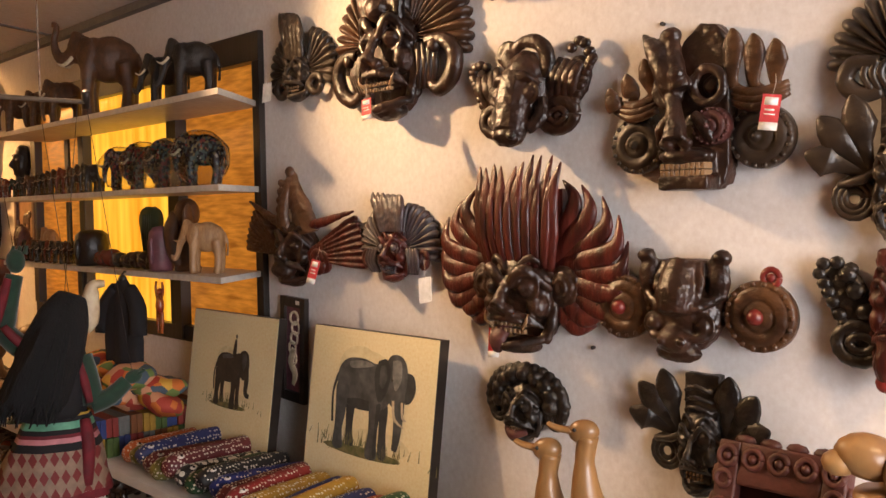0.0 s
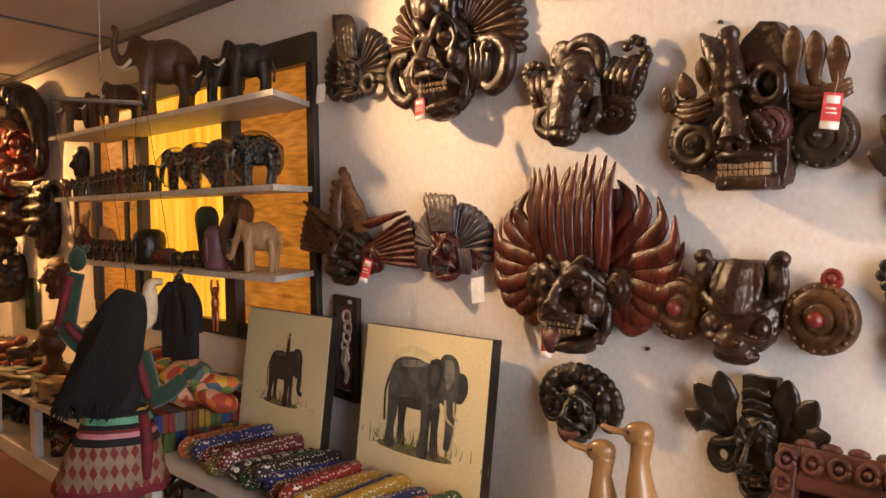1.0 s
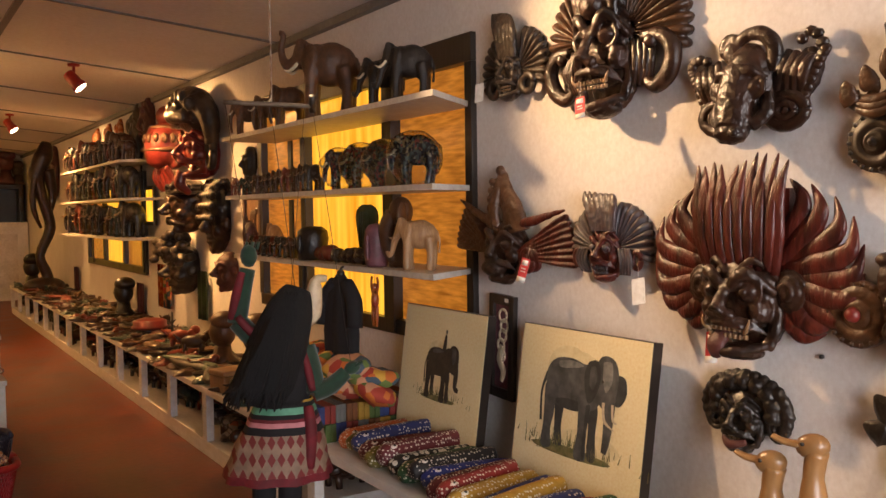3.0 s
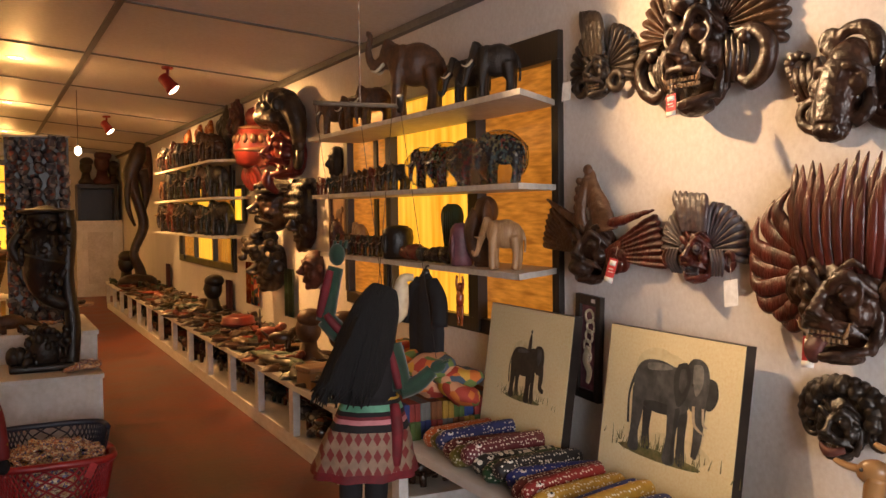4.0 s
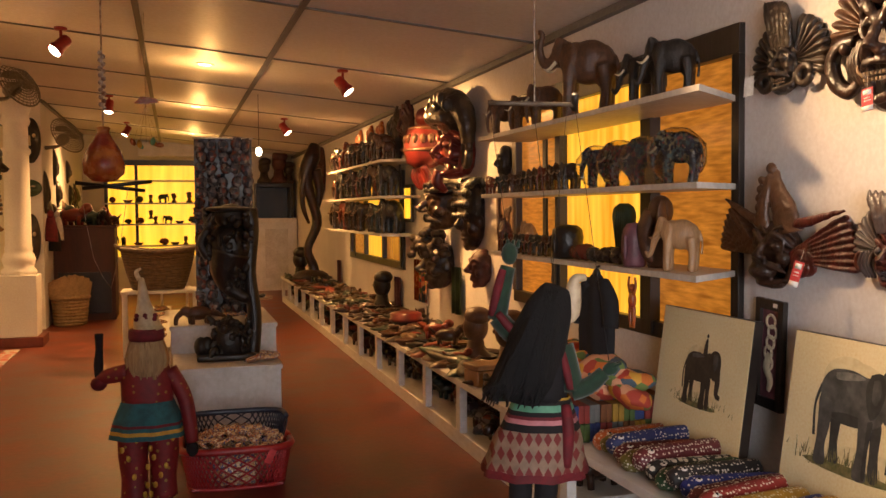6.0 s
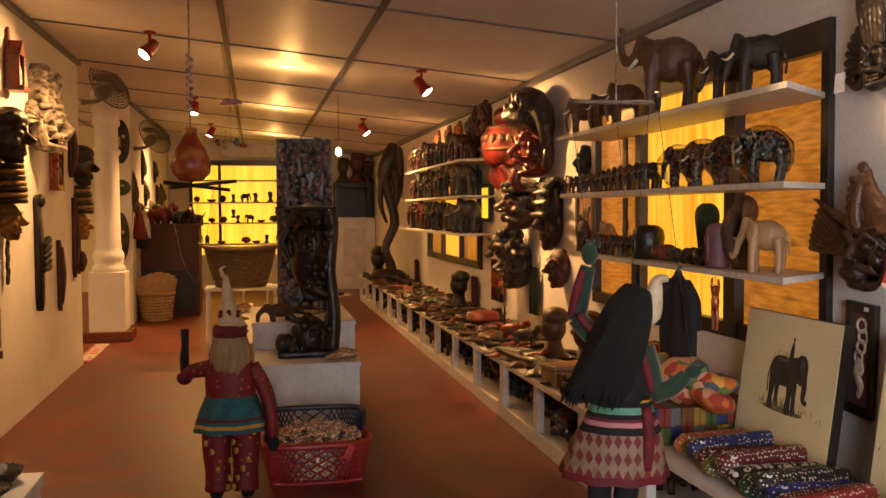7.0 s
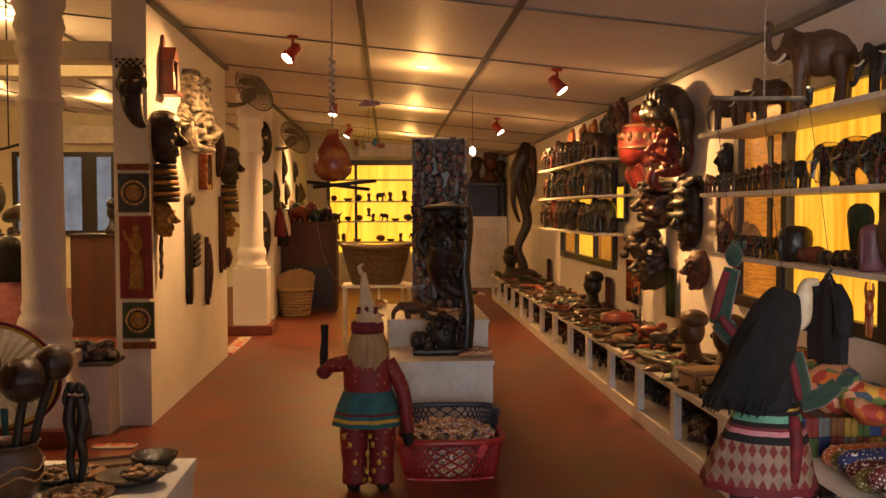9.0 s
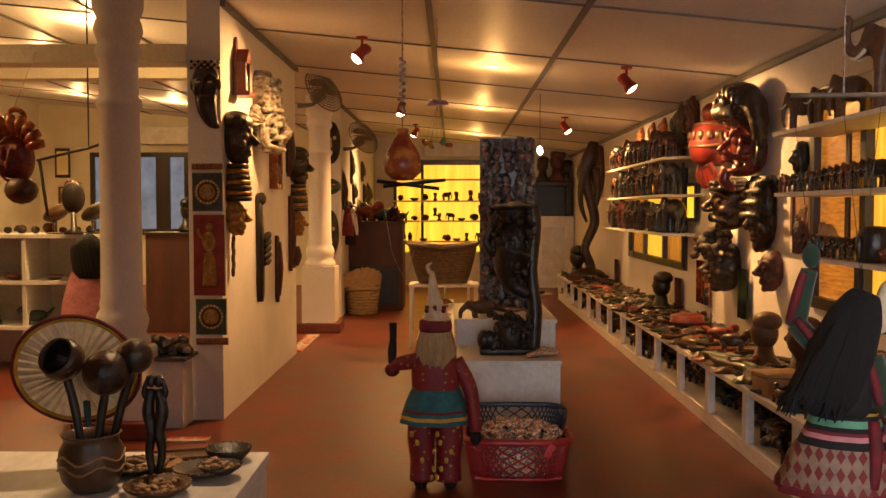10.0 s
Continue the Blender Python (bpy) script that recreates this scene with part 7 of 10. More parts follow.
def wall_picture():
    t = thing("framed_picture", on_wall(6.62, 1.58, 2.495), "brown wood-framed small picture of a pale animal", "picture")
    for lo, hi in (((-.19, -.17, 0), (-.15, .17, .03)), ((.15, -.17, 0), (.19, .17, .03)), ((-.15, -.17, 0), (.15, -.13, .03)), ((-.15, .13, 0), (.15, .17, .03))):
        bm = bmesh.new()
        box(bm, lo, hi, 0.004)
        part("frame_bar", bm, BROWNWOOD, t, smooth=False)
    bm = bmesh.new()
    box(bm, (-.15, -.13, 0), (.15, .13, .012))
    part("ground", bm, PALEWOOD, t, smooth=False)
    bm = bmesh.new()
    ell(bm, (0, 0.0, 0.013), (0.07, 0.04, 0.008), seg=12)
    ell(bm, (0.07, 0.03, 0.013), (0.03, 0.03, 0.008), seg=10)
    for x in (-0.05, -0.025, 0.03, 0.05):
        tube(bm, [(x, -0.01, 0.013), (x, -0.085, 0.013)], [0.012, 0.010], 7, 2, 0.6)
    part("animal_relief", fuse(bm, 0.004), BROWNWOOD, t)


wall_picture()


def lantern():
    t = thing("lit_lantern_panel", on_wall(9.55, 1.68, 2.47), "small dark-framed panel glowing yellow on the wall", "lantern")
    bm = bmesh.new()
    box(bm, (-.16, -.2, 0), (.16, .2, .03), 0.005)
    part("frame", bm, DARKFRAME, t, smooth=False)
    for lo, hi in (((-.12, -.16, .031), (.12, .05, .036)), ((-.12, .08, .031), (-.01, .16, .036)), ((.02, .08, .031), (.12, .16, .036))):
        bm = bmesh.new()
        box(bm, lo, hi)
        part("pane", bm, YELLOWFAR, t, smooth=False)


lantern()
for yy, col in ((9.0, CONFETTI), (13.9, PURPLE), (10.1, PURPLE), (7.85, GREENSTONE), (9.2, GOURD)):
    bm = bmesh.new()
    n = 10
    a = [[bm.verts.new((0.02 * math.sin(q * 1.3) - 0.01, 0.11 * (q / n - 0.5) * 2, z)) for q in range(n + 1)] for z in (0, -0.2, -0.42)]
    for r0, r1 in zip(a, a[1:]):
        for q in range(n):
            bm.faces.new((r0[q], r0[q + 1], r1[q + 1], r1[q]))
    bmesh.ops.solidify(bm, geom=bm.faces, thickness=0.006)
    tagged(obj("hanging_cloth", bm, col, m=pose(2.46, yy, 1.1 if yy < 9.5 else 0.86)), "narrow coloured cloth strip hung on the wall", "cloth strip", "hanging cloth strips")


def tall_figure():
    """A long twisted dark root carving standing at the end of the bench."""
    bm = bmesh.new()
    tube(bm, [(0, 0, 0), (0.05, 0, 0.25), (-0.05, 0, 0.55), (0.12, 0, 0.95), (0.02, 0, 1.35), (-0.05, 0.05, 1.7), (0.05, 0, 2.0), (0.1, 0, 2.2)], [0.16, 0.08, 0.065, 0.08, 0.075, 0.12, 0.13, 0.07], 12, 4)
    tube(bm, [(-0.05, 0, 1.75), (-0.13, 0, 1.5), (-0.12, 0, 1.2), (-0.02, 0, 0.95)], [0.07, 0.05, 0.04, 0.02], 9, 4)
    tube(bm, [(0.1, 0, 1.8), (0.17, 0, 1.45), (0.10, 0, 1.1)], [0.1, 0.07, 0.03], 9, 4)
    ell(bm, (0, 0, 0.1), (0.32, 0.2, 0.13), seg=12)
    return tagged(obj("root_carving", bm, LACQ, m=pose(2.12, 14.6, 0.462, 0, 0, 20)), "tall twisted dark root carving standing on the bench", "carving")


tall_figure()

# second shelf unit
rg = random.Random(21)
for zz, lo, hi in ((2.14, 0.2, 0.34), (1.76, 0.2, 0.36), (1.36, 0.2, 0.38)):
    yy = 12.8
    while yy > 9.6:
        k = rg.uniform(lo, hi)
        put("elephant_carving", sml, at(2.27 + rg.uniform(-.03, .03), yy, zz, -35 + rg.uniform(-25, 25), k), "dark red lacquered elephant on the far shelf", "elephant figure", "elephants on the far shelves")
        yy -= k * 0.72
for yy, k in ((11.6, GOURD), (11.0, GOURD), (10.4, BLACKL), (10.1, BLACKL), (12.3, GOURD)):
    bm = bmesh.new()
    face(bm, 0, 0, 0.22, 0.26, 0.1)
    for s in (-1, 1):
        ell(bm, (s * 0.12, 0.0, 0.03), (0.05, 0.08, 0.03), seg=8)
    tagged(obj("wall_plaque", bm, k, m=on_wall(yy, 2.56, 2.497)), "small carved plaque high on the wall", "plaque", "wall plaques")


# ---- goods on and under the long bench ----
def lying_mask_mesh():
    bm = bmesh.new()
    face(bm, 0, 0, 0.14, 0.24, 0.07, n=12)
    return bm


def boat_mesh():
    bm = bmesh.new()
    tube(bm, [(-0.17, 0, 0.03), (-0.08, 0, 0.025), (0.06, 0, 0.028), (0.17, 0, 0.045)], [0.008, 0.035, 0.035, 0.006], 10, 4, 0.7)
    ell(bm, (0.0, 0, 0.045), (0.07, 0.022, 0.012), seg=8)
    return bm


def bowl_mesh():
    bm = bmesh.new()
    lathe(bm, [(0.03, 0), (0.05, 0.005), (0.08, 0.035), (0.085, 0.05), (0.078, 0.05), (0.05, 0.018), (0, 0.014)], 18)
    return bm


def animal_mesh():
    bm = bmesh.new()
    ell(bm, (0, 0, 0.06), (0.085, 0.04, 0.042), seg=10)
    ell(bm, (-0.09, 0, 0.10), (0.035, 0.026, 0.03), seg=8)
    tube(bm, [(-0.06, 0, 0.07), (-0.085, 0, 0.10)], [0.03, 0.025], 8, 2)
    for x in (-0.05, 0.05):
        for s in (-1, 1):
            tube(bm, [(x, s * 0.025, 0.05), (x, s * 0.028, 0.0)], [0.014, 0.012], 6, 2)
    tube(bm, [(0.08, 0, 0.07), (0.12, 0, 0.11)], [0.012, 0.006], 6, 2)
    return bm


def box_mesh():
    bm = bmesh.new()
    box(bm, (-0.09, -0.06, 0), (0.09, 0.06, 0.07), 0.008)
    box(bm, (-0.094, -0.064, 0.072), (0.094, 0.064, 0.095), 0.008)
    return bm


GOODS = [("mask_carving", lying_mask_mesh, "small carved mask lying on the bench", "mask"), ("boat_carving", boat_mesh, "small carved boat-shaped dish on the bench", "carving"),
         ("wooden_bowl", bowl_mesh, "small dark turned wooden bowl on the bench", "bowl"), ("animal_carving", animal_mesh, "small dark carved animal on the bench", "animal figure")]
far_away = pose(2.3, 16.3, 0.465)
goods = [(n, obj(n, f(), SMALLMIX, m=far_away @ pose(0, -0.12 * i, 0)), lb, ct) for i, (n, f, lb, ct) in enumerate(GOODS)]
for n, o, lb, ct in goods:
    tagged(o, lb, ct, "goods on the bench")
rg = random.Random(31)
yy = 16.1
while yy > 5.0:
    for x in ((1.92, 2.01, 2.10, 2.19, 2.28, 2.37, 2.44) if yy > 7.6 else (1.94, 2.06, 2.18, 2.30, 2.41)):
        n, o, lb, ct = goods[rg.choice([0, 0, 0, 1, 1, 2, 3])]
        k = rg.uniform(0.55, 0.95) if yy > 7.6 else rg.uniform(0.8, 1.3)
        flat = n == "mask_carving"
        m = pose(x + rg.uniform(-.03, .03), yy + rg.uniform(-.06, .06), 0.462 + (0.0 if not flat else 0.002), 0, 0, rg.uniform(0, 360)) @ Matrix.Scale(k, 4)
        if rg.random() < 0.3 and yy > 7:
            m = Matrix.Translation((0, 0, 0.05)) @ m
            n2, o2 = n, o
        put(n, o, m, lb, ct, "goods on the bench")
    yy -= 0.135 if yy > 7.6 else 0.22

# larger pieces on the bench
bm = bmesh.new()
lathe(bm, [(0.16, 0), (0.165, 0.02), (0.15, 0.03), (0.15, 0.07), (0.12, 0.085), (0.0, 0.09)], 22)
tagged(obj("lidded_dish", bm, REDPAINT, m=pose(2.18, 8.6, 0.55)), "red and white painted round lidded dish", "dish")


def bust(x, y, k, material, label):
    bm = bmesh.new()
    lathe(bm, [(0.09, 0), (0.1, 0.03), (0.06, 0.08), (0.05, 0.14)], 16)
    ell(bm, (0, 0, 0.22), (0.085, 0.075, 0.1), seg=14)
    ell(bm, (0.02, 0, 0.29), (0.09, 0.085, 0.06), seg=12)
    tube(bm, [(-0.08, 0, 0.23), (-0.11, 0, 0.21)], [0.02, 0.014], 7, 2)
    return tagged(obj("bust_carving", bm, material, m=pose(x, y, 0.462, 0, 0, -60) @ Matrix.Scale(k, 4)), label, "bust")


bust(2.22, 6.6, 1.2, BROWNWOOD, "dark brown carved bust on the bench")
bust(2.32, 6.15, 1.25, BROWNWOOD, "brown carved bust wrapped beside the wall")
bust(2.34, 10.4, 1.3, BLACKL, "black carved bust on the bench")
bust(2.05, 15.3, 1.6, BLACKL, "black carved bust at the end of the bench")
bm = box_mesh()
cbx = tagged(obj("carved_box", bm, PALEWOOD, m=pose(2.02, 5.72, 0.462, 0, 0, 12) @ Matrix.Scale(1.5, 4)), "carved wooden box with a lid", "box", "carved boxes")
put("carved_box", cbx, pose(2.12, 5.35, 0.462, 0, 0, -8) @ Matrix.Scale(1.35, 4), "carved wooden box with a lid", "box", "carved boxes")
bm = bowl_mesh()
bw = tagged(obj("wooden_bowl", bm, BROWNWOOD, m=pose(2.25, 5.95, 0.462) @ Matrix.Scale(1.7, 4)), "brown carved wooden bowl on the bench", "bowl", "large bowls")
put("wooden_bowl", bw, pose(2.1, 6.25, 0.462) @ Matrix.Scale(1.3, 4), "brown carved wooden bowl on the bench", "bowl", "large bowls")
for k in range(4):
    bm = boat_mesh()
    tagged(obj("crocodile_carving", bm, GREENSTONE if k % 2 else GREYWOOD, m=pose(1.98 + 0.07 * (k % 2), 6.1 + 0.22 * k, 0.462, 0, 0, 70 + 20 * k) @ Matrix.Scale(1.6, 4)), "long grey-green carved reptile lying on the bench", "carving", "reptile carvings")
bm = bmesh.new()
tube(bm, [(0, 0, 0), (0, 0, 0.3)], [0.012, 0.008], 8, 2)
lathe(bm, [(0.05, 0), (0.05, 0.015), (0.015, 0.02)], 14)
tagged(obj("stick_stand", bm, DARKFRAME, m=pose(2.2, 7.9, 0.462)), "thin dark upright stick on a foot", "stick stand")

under = obj("animal_carving", animal_mesh(), SMALLDARK, m=pose(2.2, 16.2, 0.102) @ Matrix.Scale(1.3, 4))
tagged(under, "dark carving stored under the bench", "animal figure", "goods under the bench")
yy = 15.9
while yy > 4.5:
    put("animal_carving", under, pose(2.02 + rg.uniform(0, .3), yy, 0.102, 0, 0, rg.uniform(0, 360)) @ Matrix.Scale(rg.uniform(1.1, 1.9), 4), "dark carving stored under the bench", "animal figure", "goods under the bench")
    yy -= 0.21
bag = None
for k in range(16):
    m = pose(1.98 + rg.uniform(0, .25), 5.1 + 0.075 * k, 0.14 + 0.08 * (k % 2), rg.uniform(-40, 40), rg.uniform(-40, 40), rg.uniform(0, 360))
    if bag is None:
        bm = bmesh.new()
        ell(bm, (0, 0, 0), (0.10, 0.075, 0.05), seg=12)
        bag = tagged(obj("wrapped_packet", bm, SILVER, m=m), "shiny plastic-wrapped packet under the bench", "packet", "packets under the bench")
    else:
        put("wrapped_packet", bag, m, "shiny plastic-wrapped packet under the bench", "packet", "packets under the bench")


# ---- the middle of the hall ----
def plinth(lo, hi, label):
    t = thing("display_plinth", pose((lo[0] + hi[0]) / 2, (lo[1] + hi[1]) / 2, 0), label, "plinth", "white display plinths")
    w, d = (hi[0] - lo[0]) / 2, (hi[1] - lo[1]) / 2
    bm = bmesh.new()
    box(bm, (-w, -d, 0), (w, d, hi[2] - 0.03), 0.004)
    part("body", bm, WHITE, t, smooth=False)
    bm = bmesh.new()
    box(bm, (-w - 0.01, -d - 0.01, hi[2] - 0.029), (w + 0.01, d + 0.01, hi[2]), 0.004)
    part("top_board", bm, WHITE, t, smooth=False)


plinth((0.04, 6.3), (0.735, 7.0, 0.57), "low white-painted display plinth on the floor")
plinth((0.02, 7.02), (0.78, 8.2, 0.77), "higher white-painted display plinth on the floor")
plinth((-0.30, 7.9), (0.0, 11.4, 0.50), "long low white display table with trinkets")


def black_totem():
    """One plain mesh of a carved standing group."""
    bm = bmesh.new()
    rg5 = random.Random(14)
    box(bm, (-0.24, -0.1, 0), (0.16, 0.12, 0.05), 0.02)
    tube(bm, [(0.14, 0, 0), (0.16, 0, 0.3), (0.13, 0, 0.6), (0.15, 0, 0.9), (0.13, 0, 1.05)], [0.05, 0.05, 0.045, 0.05, 0.06], 10, 4)
    ell(bm, (-0.01, 0, 0.14), (0.13, 0.1, 0.15), seg=14)
    for k in range(90):
        ell(bm, (rg5.uniform(-.14, .12), rg5.uniform(-.10, .02), rg5.uniform(0.05, 0.29)), (rg5.uniform(.012, .032), 0.022, rg5.uniform(.015, .045)), (0, rg5.uniform(-50, 50), 0), seg=6)
    tube(bm, [(0.12, 0, 0.42), (0.0, 0, 0.5), (-0.03, 0, 0.62), (0.0, 0, 0.75)], [0.04, 0.06, 0.11, 0.15], 12, 4)
    ell(bm, (0.0, 0, 0.80), (0.15, 0.115, 0.16), seg=14)
    for k in range(190):
        a = rg5.uniform(0, 6.28)
        z = rg5.uniform(0.50, 1.04)
        r = 0.165 * math.sin(min(max((z - 0.38) / 0.5, 0.2), 1) * 1.5)
        ell(bm, (r * math.cos(a), r * 0.8 * math.sin(a), z), (rg5.uniform(.012, .03), rg5.uniform(.012, .025), rg5.uniform(.015, .05)), (rg5.uniform(-40, 40), rg5.uniform(-40, 40), 0), seg=6)
    ell(bm, (0.01, 0, 1.0), (0.12, 0.1, 0.09), seg=12)
    ell(bm, (0.0, 0, 1.05), (0.17, 0.13, 0.025), seg=14)
    tube(bm, [(-0.15, 0, 0.72), (-0.2, -0.02, 0.82), (-0.14, -0.04, 0.92)], [0.035, 0.03, 0.025], 8, 3)
    for x in (-0.21, -0.17):
        ell(bm, (x, -0.02, 0.1), (0.05, 0.05, 0.07), seg=9)
    return tagged(obj("totem_carving", bm, BLACKL, m=pose(0.43, 6.62, 0.572)), "tall black carved figure group standing on the plinth", "statue")


black_totem()


def packet_board():
    t = thing("packet_display", pose(0.445, 7.62, 0.77), "tall hanging board covered in crinkled plastic packets", "display board")
    bm = bmesh.new()
    box(bm, (-0.225, 0.02, 0), (0.225, 0.05, 1.42), 0.004)
    part("board", bm, DARKFRAME, t, smooth=False)
    bm = bmesh.new()
    tube(bm, [(-0.235, 0.0, 1.42), (0.235, 0.0, 1.42)], [0.008, 0.008], 8, 1)
    part("rail", bm, WHITE, t)
    rg6 = random.Random(4)
    protos = []
    for q in range(3):
        bm = bmesh.new()
        ell(bm, (0, 0, 0), (0.044, 0.03, 0.05), seg=10)
        for v in bm.verts:
            v.co += Vector((rg6.uniform(-.006, .006), rg6.uniform(-.006, .006), rg6.uniform(-.006, .006)))
        box(bm, (-0.03, -0.004, 0.045), (0.03, 0.002, 0.065))
        protos.append(part("packet", bm, SILVER, t, m=pose(-0.18 + 0.09 * q, 0, 1.36)))
    for j in range(15):
        for i in range(5):
            if j == 0 and i < 3:
                continue
            share("packet", protos[rg6.randrange(3)], pose(-0.18 + 0.09 * i + rg6.uniform(-.012, .012), rg6.uniform(-.02, .01), 1.36 - 0.092 * j + rg6.uniform(-.012, .012), rg6.uniform(-20, 20), rg6.uniform(-25, 25), rg6.uniform(-30, 30)), t)


packet_board()


def anteater():
    bm = bmesh.new()
    ell(bm, (0, 0, 0.13), (0.17, 0.08, 0.085), seg=14)
    ell(bm, (-0.15, 0, 0.16), (0.07, 0.055, 0.06), seg=12)
    tube(bm, [(-0.19, 0, 0.15), (-0.26, 0, 0.08), (-0.27, 0, -0.02), (-0.29, 0, -0.09)], [0.04, 0.03, 0.022, 0.008], 9, 4)
    for x in (-0.09, 0.10):
        for s in (-1, 1):
            tube(bm, [(x, s * 0.05, 0.1), (x + 0.01, s * 0.055, 0.0)], [0.035, 0.028], 8, 2)
    tube(bm, [(0.15, 0, 0.14), (0.25, 0, 0.10), (0.33, 0, 0.07)], [0.05, 0.03, 0.012], 8, 3)
    return tagged(obj("hornbill_carving", bm, BROWNWOOD, m=pose(0.22, 7.12, 0.772, 0, 0, 10) @ Matrix.Scale(0.62, 4)), "brown carved long-nosed animal on the plinth edge", "animal figure")


anteater()
bm = bmesh.new()
lathe(bm, [(0.02, 0), (0.02, 0.10), (0.15, 0.115), (0.155, 0.135), (0.13, 0.13), (0, 0.125)], 24)
tagged(obj("round_dish", bm, PALEWOOD, m=pose(0.80, 7.9, 0.60)), "pale round footed dish of beads", "dish")
for v in (bpy.data.objects["round_dish"],):
    v.location = (0.68, 7.75, 0.77)
bm = bmesh.new()
for k in range(18):
    ell(bm, (0.07 * math.cos(k * 1.1) * (k % 3) / 2, 0.07 * math.sin(k * 1.1) * (k % 3) / 2, 0.14), (0.025, 0.025, 0.015), seg=7)
tagged(obj("bead_heap", bm, BLACKL, m=pose(0.68, 7.75, 0.775)), "heap of dark beads in the dish", "beads", kind="stuff")
rg = random.Random(41)
pk = None
for k in range(34):
    if k < 20:
        m = pose(-0.15 + rg.uniform(-.1, .1), 8.0 + 0.165 * k, 0.515, rg.uniform(-15, 15), rg.uniform(-15, 15), rg.uniform(0, 360))
    elif k < 28:
        m = pose(0.25 + rg.uniform(-.15, .4), 7.45 + 0.08 * (k - 20), 0.79, rg.uniform(-15, 15), 0, rg.uniform(0, 360))
    else:
        m = pose(0.60 + rg.uniform(-.05, .1), 6.4 + 0.06 * (k - 28), 0.60, rg.uniform(-25, 25), 0, rg.uniform(0, 360))
    if pk is None:
        bm = bmesh.new()
        ell(bm, (0, 0, 0), (0.08, 0.055, 0.02), seg=12)
        pk = tagged(obj("trinket_packet", bm, TRINKET, m=m), "small plastic packet of trinkets lying flat", "packet", "trinket packets")
    else:
        put("trinket_packet", pk, m, "small plastic packet of trinkets lying flat", "packet", "trinket packets")


def clown():
    """One plain mesh: hat, hair, tunic with teal skirt, trousers and shoes, seen from behind."""
    bm = bmesh.new()
    R, T, Y, C, Hh, B, RC = range(7)
    tube(bm, [(-0.02, 0, 1.25), (-0.01, 0, 1.12), (0.0, 0, 1.02), (0.01, 0, 0.96)], [0.012, 0.035, 0.065, 0.085], 14, 4, idx=C)
    tube(bm, [(-0.03, 0, 1.24), (-0.045, 0, 1.28), (-0.02, 0, 1.30)], [0.014, 0.012, 0.005], 7, 3, idx=C)
    lathe(bm, [(0.09, 0.91), (0.095, 0.93), (0.092, 0.965), (0.085, 0.975)], 18, idx=RC)
    for k in range(6):
        ell(bm, (0.055 * math.cos(k * 1.05 + 3.6), -0.055, 1.03 + 0.02 * (k % 2)), (0.013, 0.006, 0.013), seg=7, idx=RC)
    rg7 = random.Random(3)
    tube(bm, [(0, 0, 0.92), (0.0, -0.02, 0.84), (0, -0.03, 0.75), (0, -0.03, 0.70)], [0.085, 0.10, 0.095, 0.05], 14, 4, 0.75, idx=Hh)
    for k in range(40):
        a = rg7.uniform(3.0, 6.4)
        tube(bm, [(0.08 * math.cos(a), 0.07 * math.sin(a), 0.91), (0.105 * math.cos(a), 0.09 * math.sin(a), 0.80), (0.09 * math.cos(a), 0.085 * math.sin(a), 0.68 + rg7.uniform(0, .07))], [0.012, 0.014, 0.003], 5, 3, idx=Hh)
    tube(bm, [(0, 0, 0.80), (0, 0, 0.70), (0.0, 0, 0.58), (0.0, 0, 0.50)], [0.10, 0.14, 0.135, 0.13], 16, 4, 0.65, idx=R)
    n = 30
    rings = [[bm.verts.new((r * math.cos(a) * (1 + 0.05 * math.sin(8 * a)), 0.7 * r * math.sin(a) * (1 + 0.05 * math.sin(8 * a)), z)) for a in (2 * math.pi * q / n for q in range(n))] for r, z in ((0.135, 0.58), (0.165, 0.51), (0.18, 0.465), (0.184, 0.45), (0.19, 0.43), (0.195, 0.41), (0.2, 0.385))]
    for i, (a, b) in enumerate(zip(rings, rings[1:])):
        for q in range(n):
            bm.faces.new((a[q], a[(q + 1) % n], b[(q + 1) % n], b[q])).material_index = (T, T, RC, T, Y, T)[i]
    for s in (-1, 1):
        tube(bm, [(s * 0.075, 0, 0.46), (s * 0.08, 0, 0.30), (s * 0.075, 0, 0.16), (s * 0.075, 0, 0.05)], [0.085, 0.08, 0.07, 0.075], 12, 4, 0.9, idx=R)
        ell(bm, (s * 0.085, 0.03, 0.025), (0.04, 0.085, 0.027), seg=10, idx=B)
        for k in range(7):
            ell(bm, (s * 0.075 + rg7.uniform(-.07, .07), -0.065, 0.08 + 0.05 * k), (0.014, 0.012, 0.018), seg=6, idx=Y)
    tube(bm, [(-0.10, 0, 0.74), (-0.20, 0.02, 0.72), (-0.25, 0.04, 0.70)], [0.05, 0.042, 0.03], 10, 4, idx=R)
    tube(bm, [(-0.25, 0.03, 0.66), (-0.25, 0.04, 0.78), (-0.245, 0.04, 0.86), (-0.245, 0.04, 0.95)], [0.016, 0.026, 0.020, 0.024], 9, 3, idx=B)
    ell(bm, (-0.25, 0.03, 0.68), (0.045, 0.04, 0.04), seg=9, idx=RC)
    tube(bm, [(0.11, 0, 0.74), (0.19, -0.01, 0.60), (0.22, -0.02, 0.44), (0.23, -0.02, 0.34)], [0.05, 0.042, 0.038, 0.034], 10, 4, idx=R)
    ell(bm, (0.23, -0.02, 0.30), (0.035, 0.03, 0.045), seg=9, idx=B)
    return tagged(obj("marionette", bm, [CLOWNRED, TEALCLOTH, YELLOWCLOTH, CREAM, BEIGEHAIR, BLACKCLOTH, REDCLOTH], m=pose(-0.10, 5.27, 0.0)), "clown marionette in crimson suit and tall cream hat", "marionette", "marionettes")


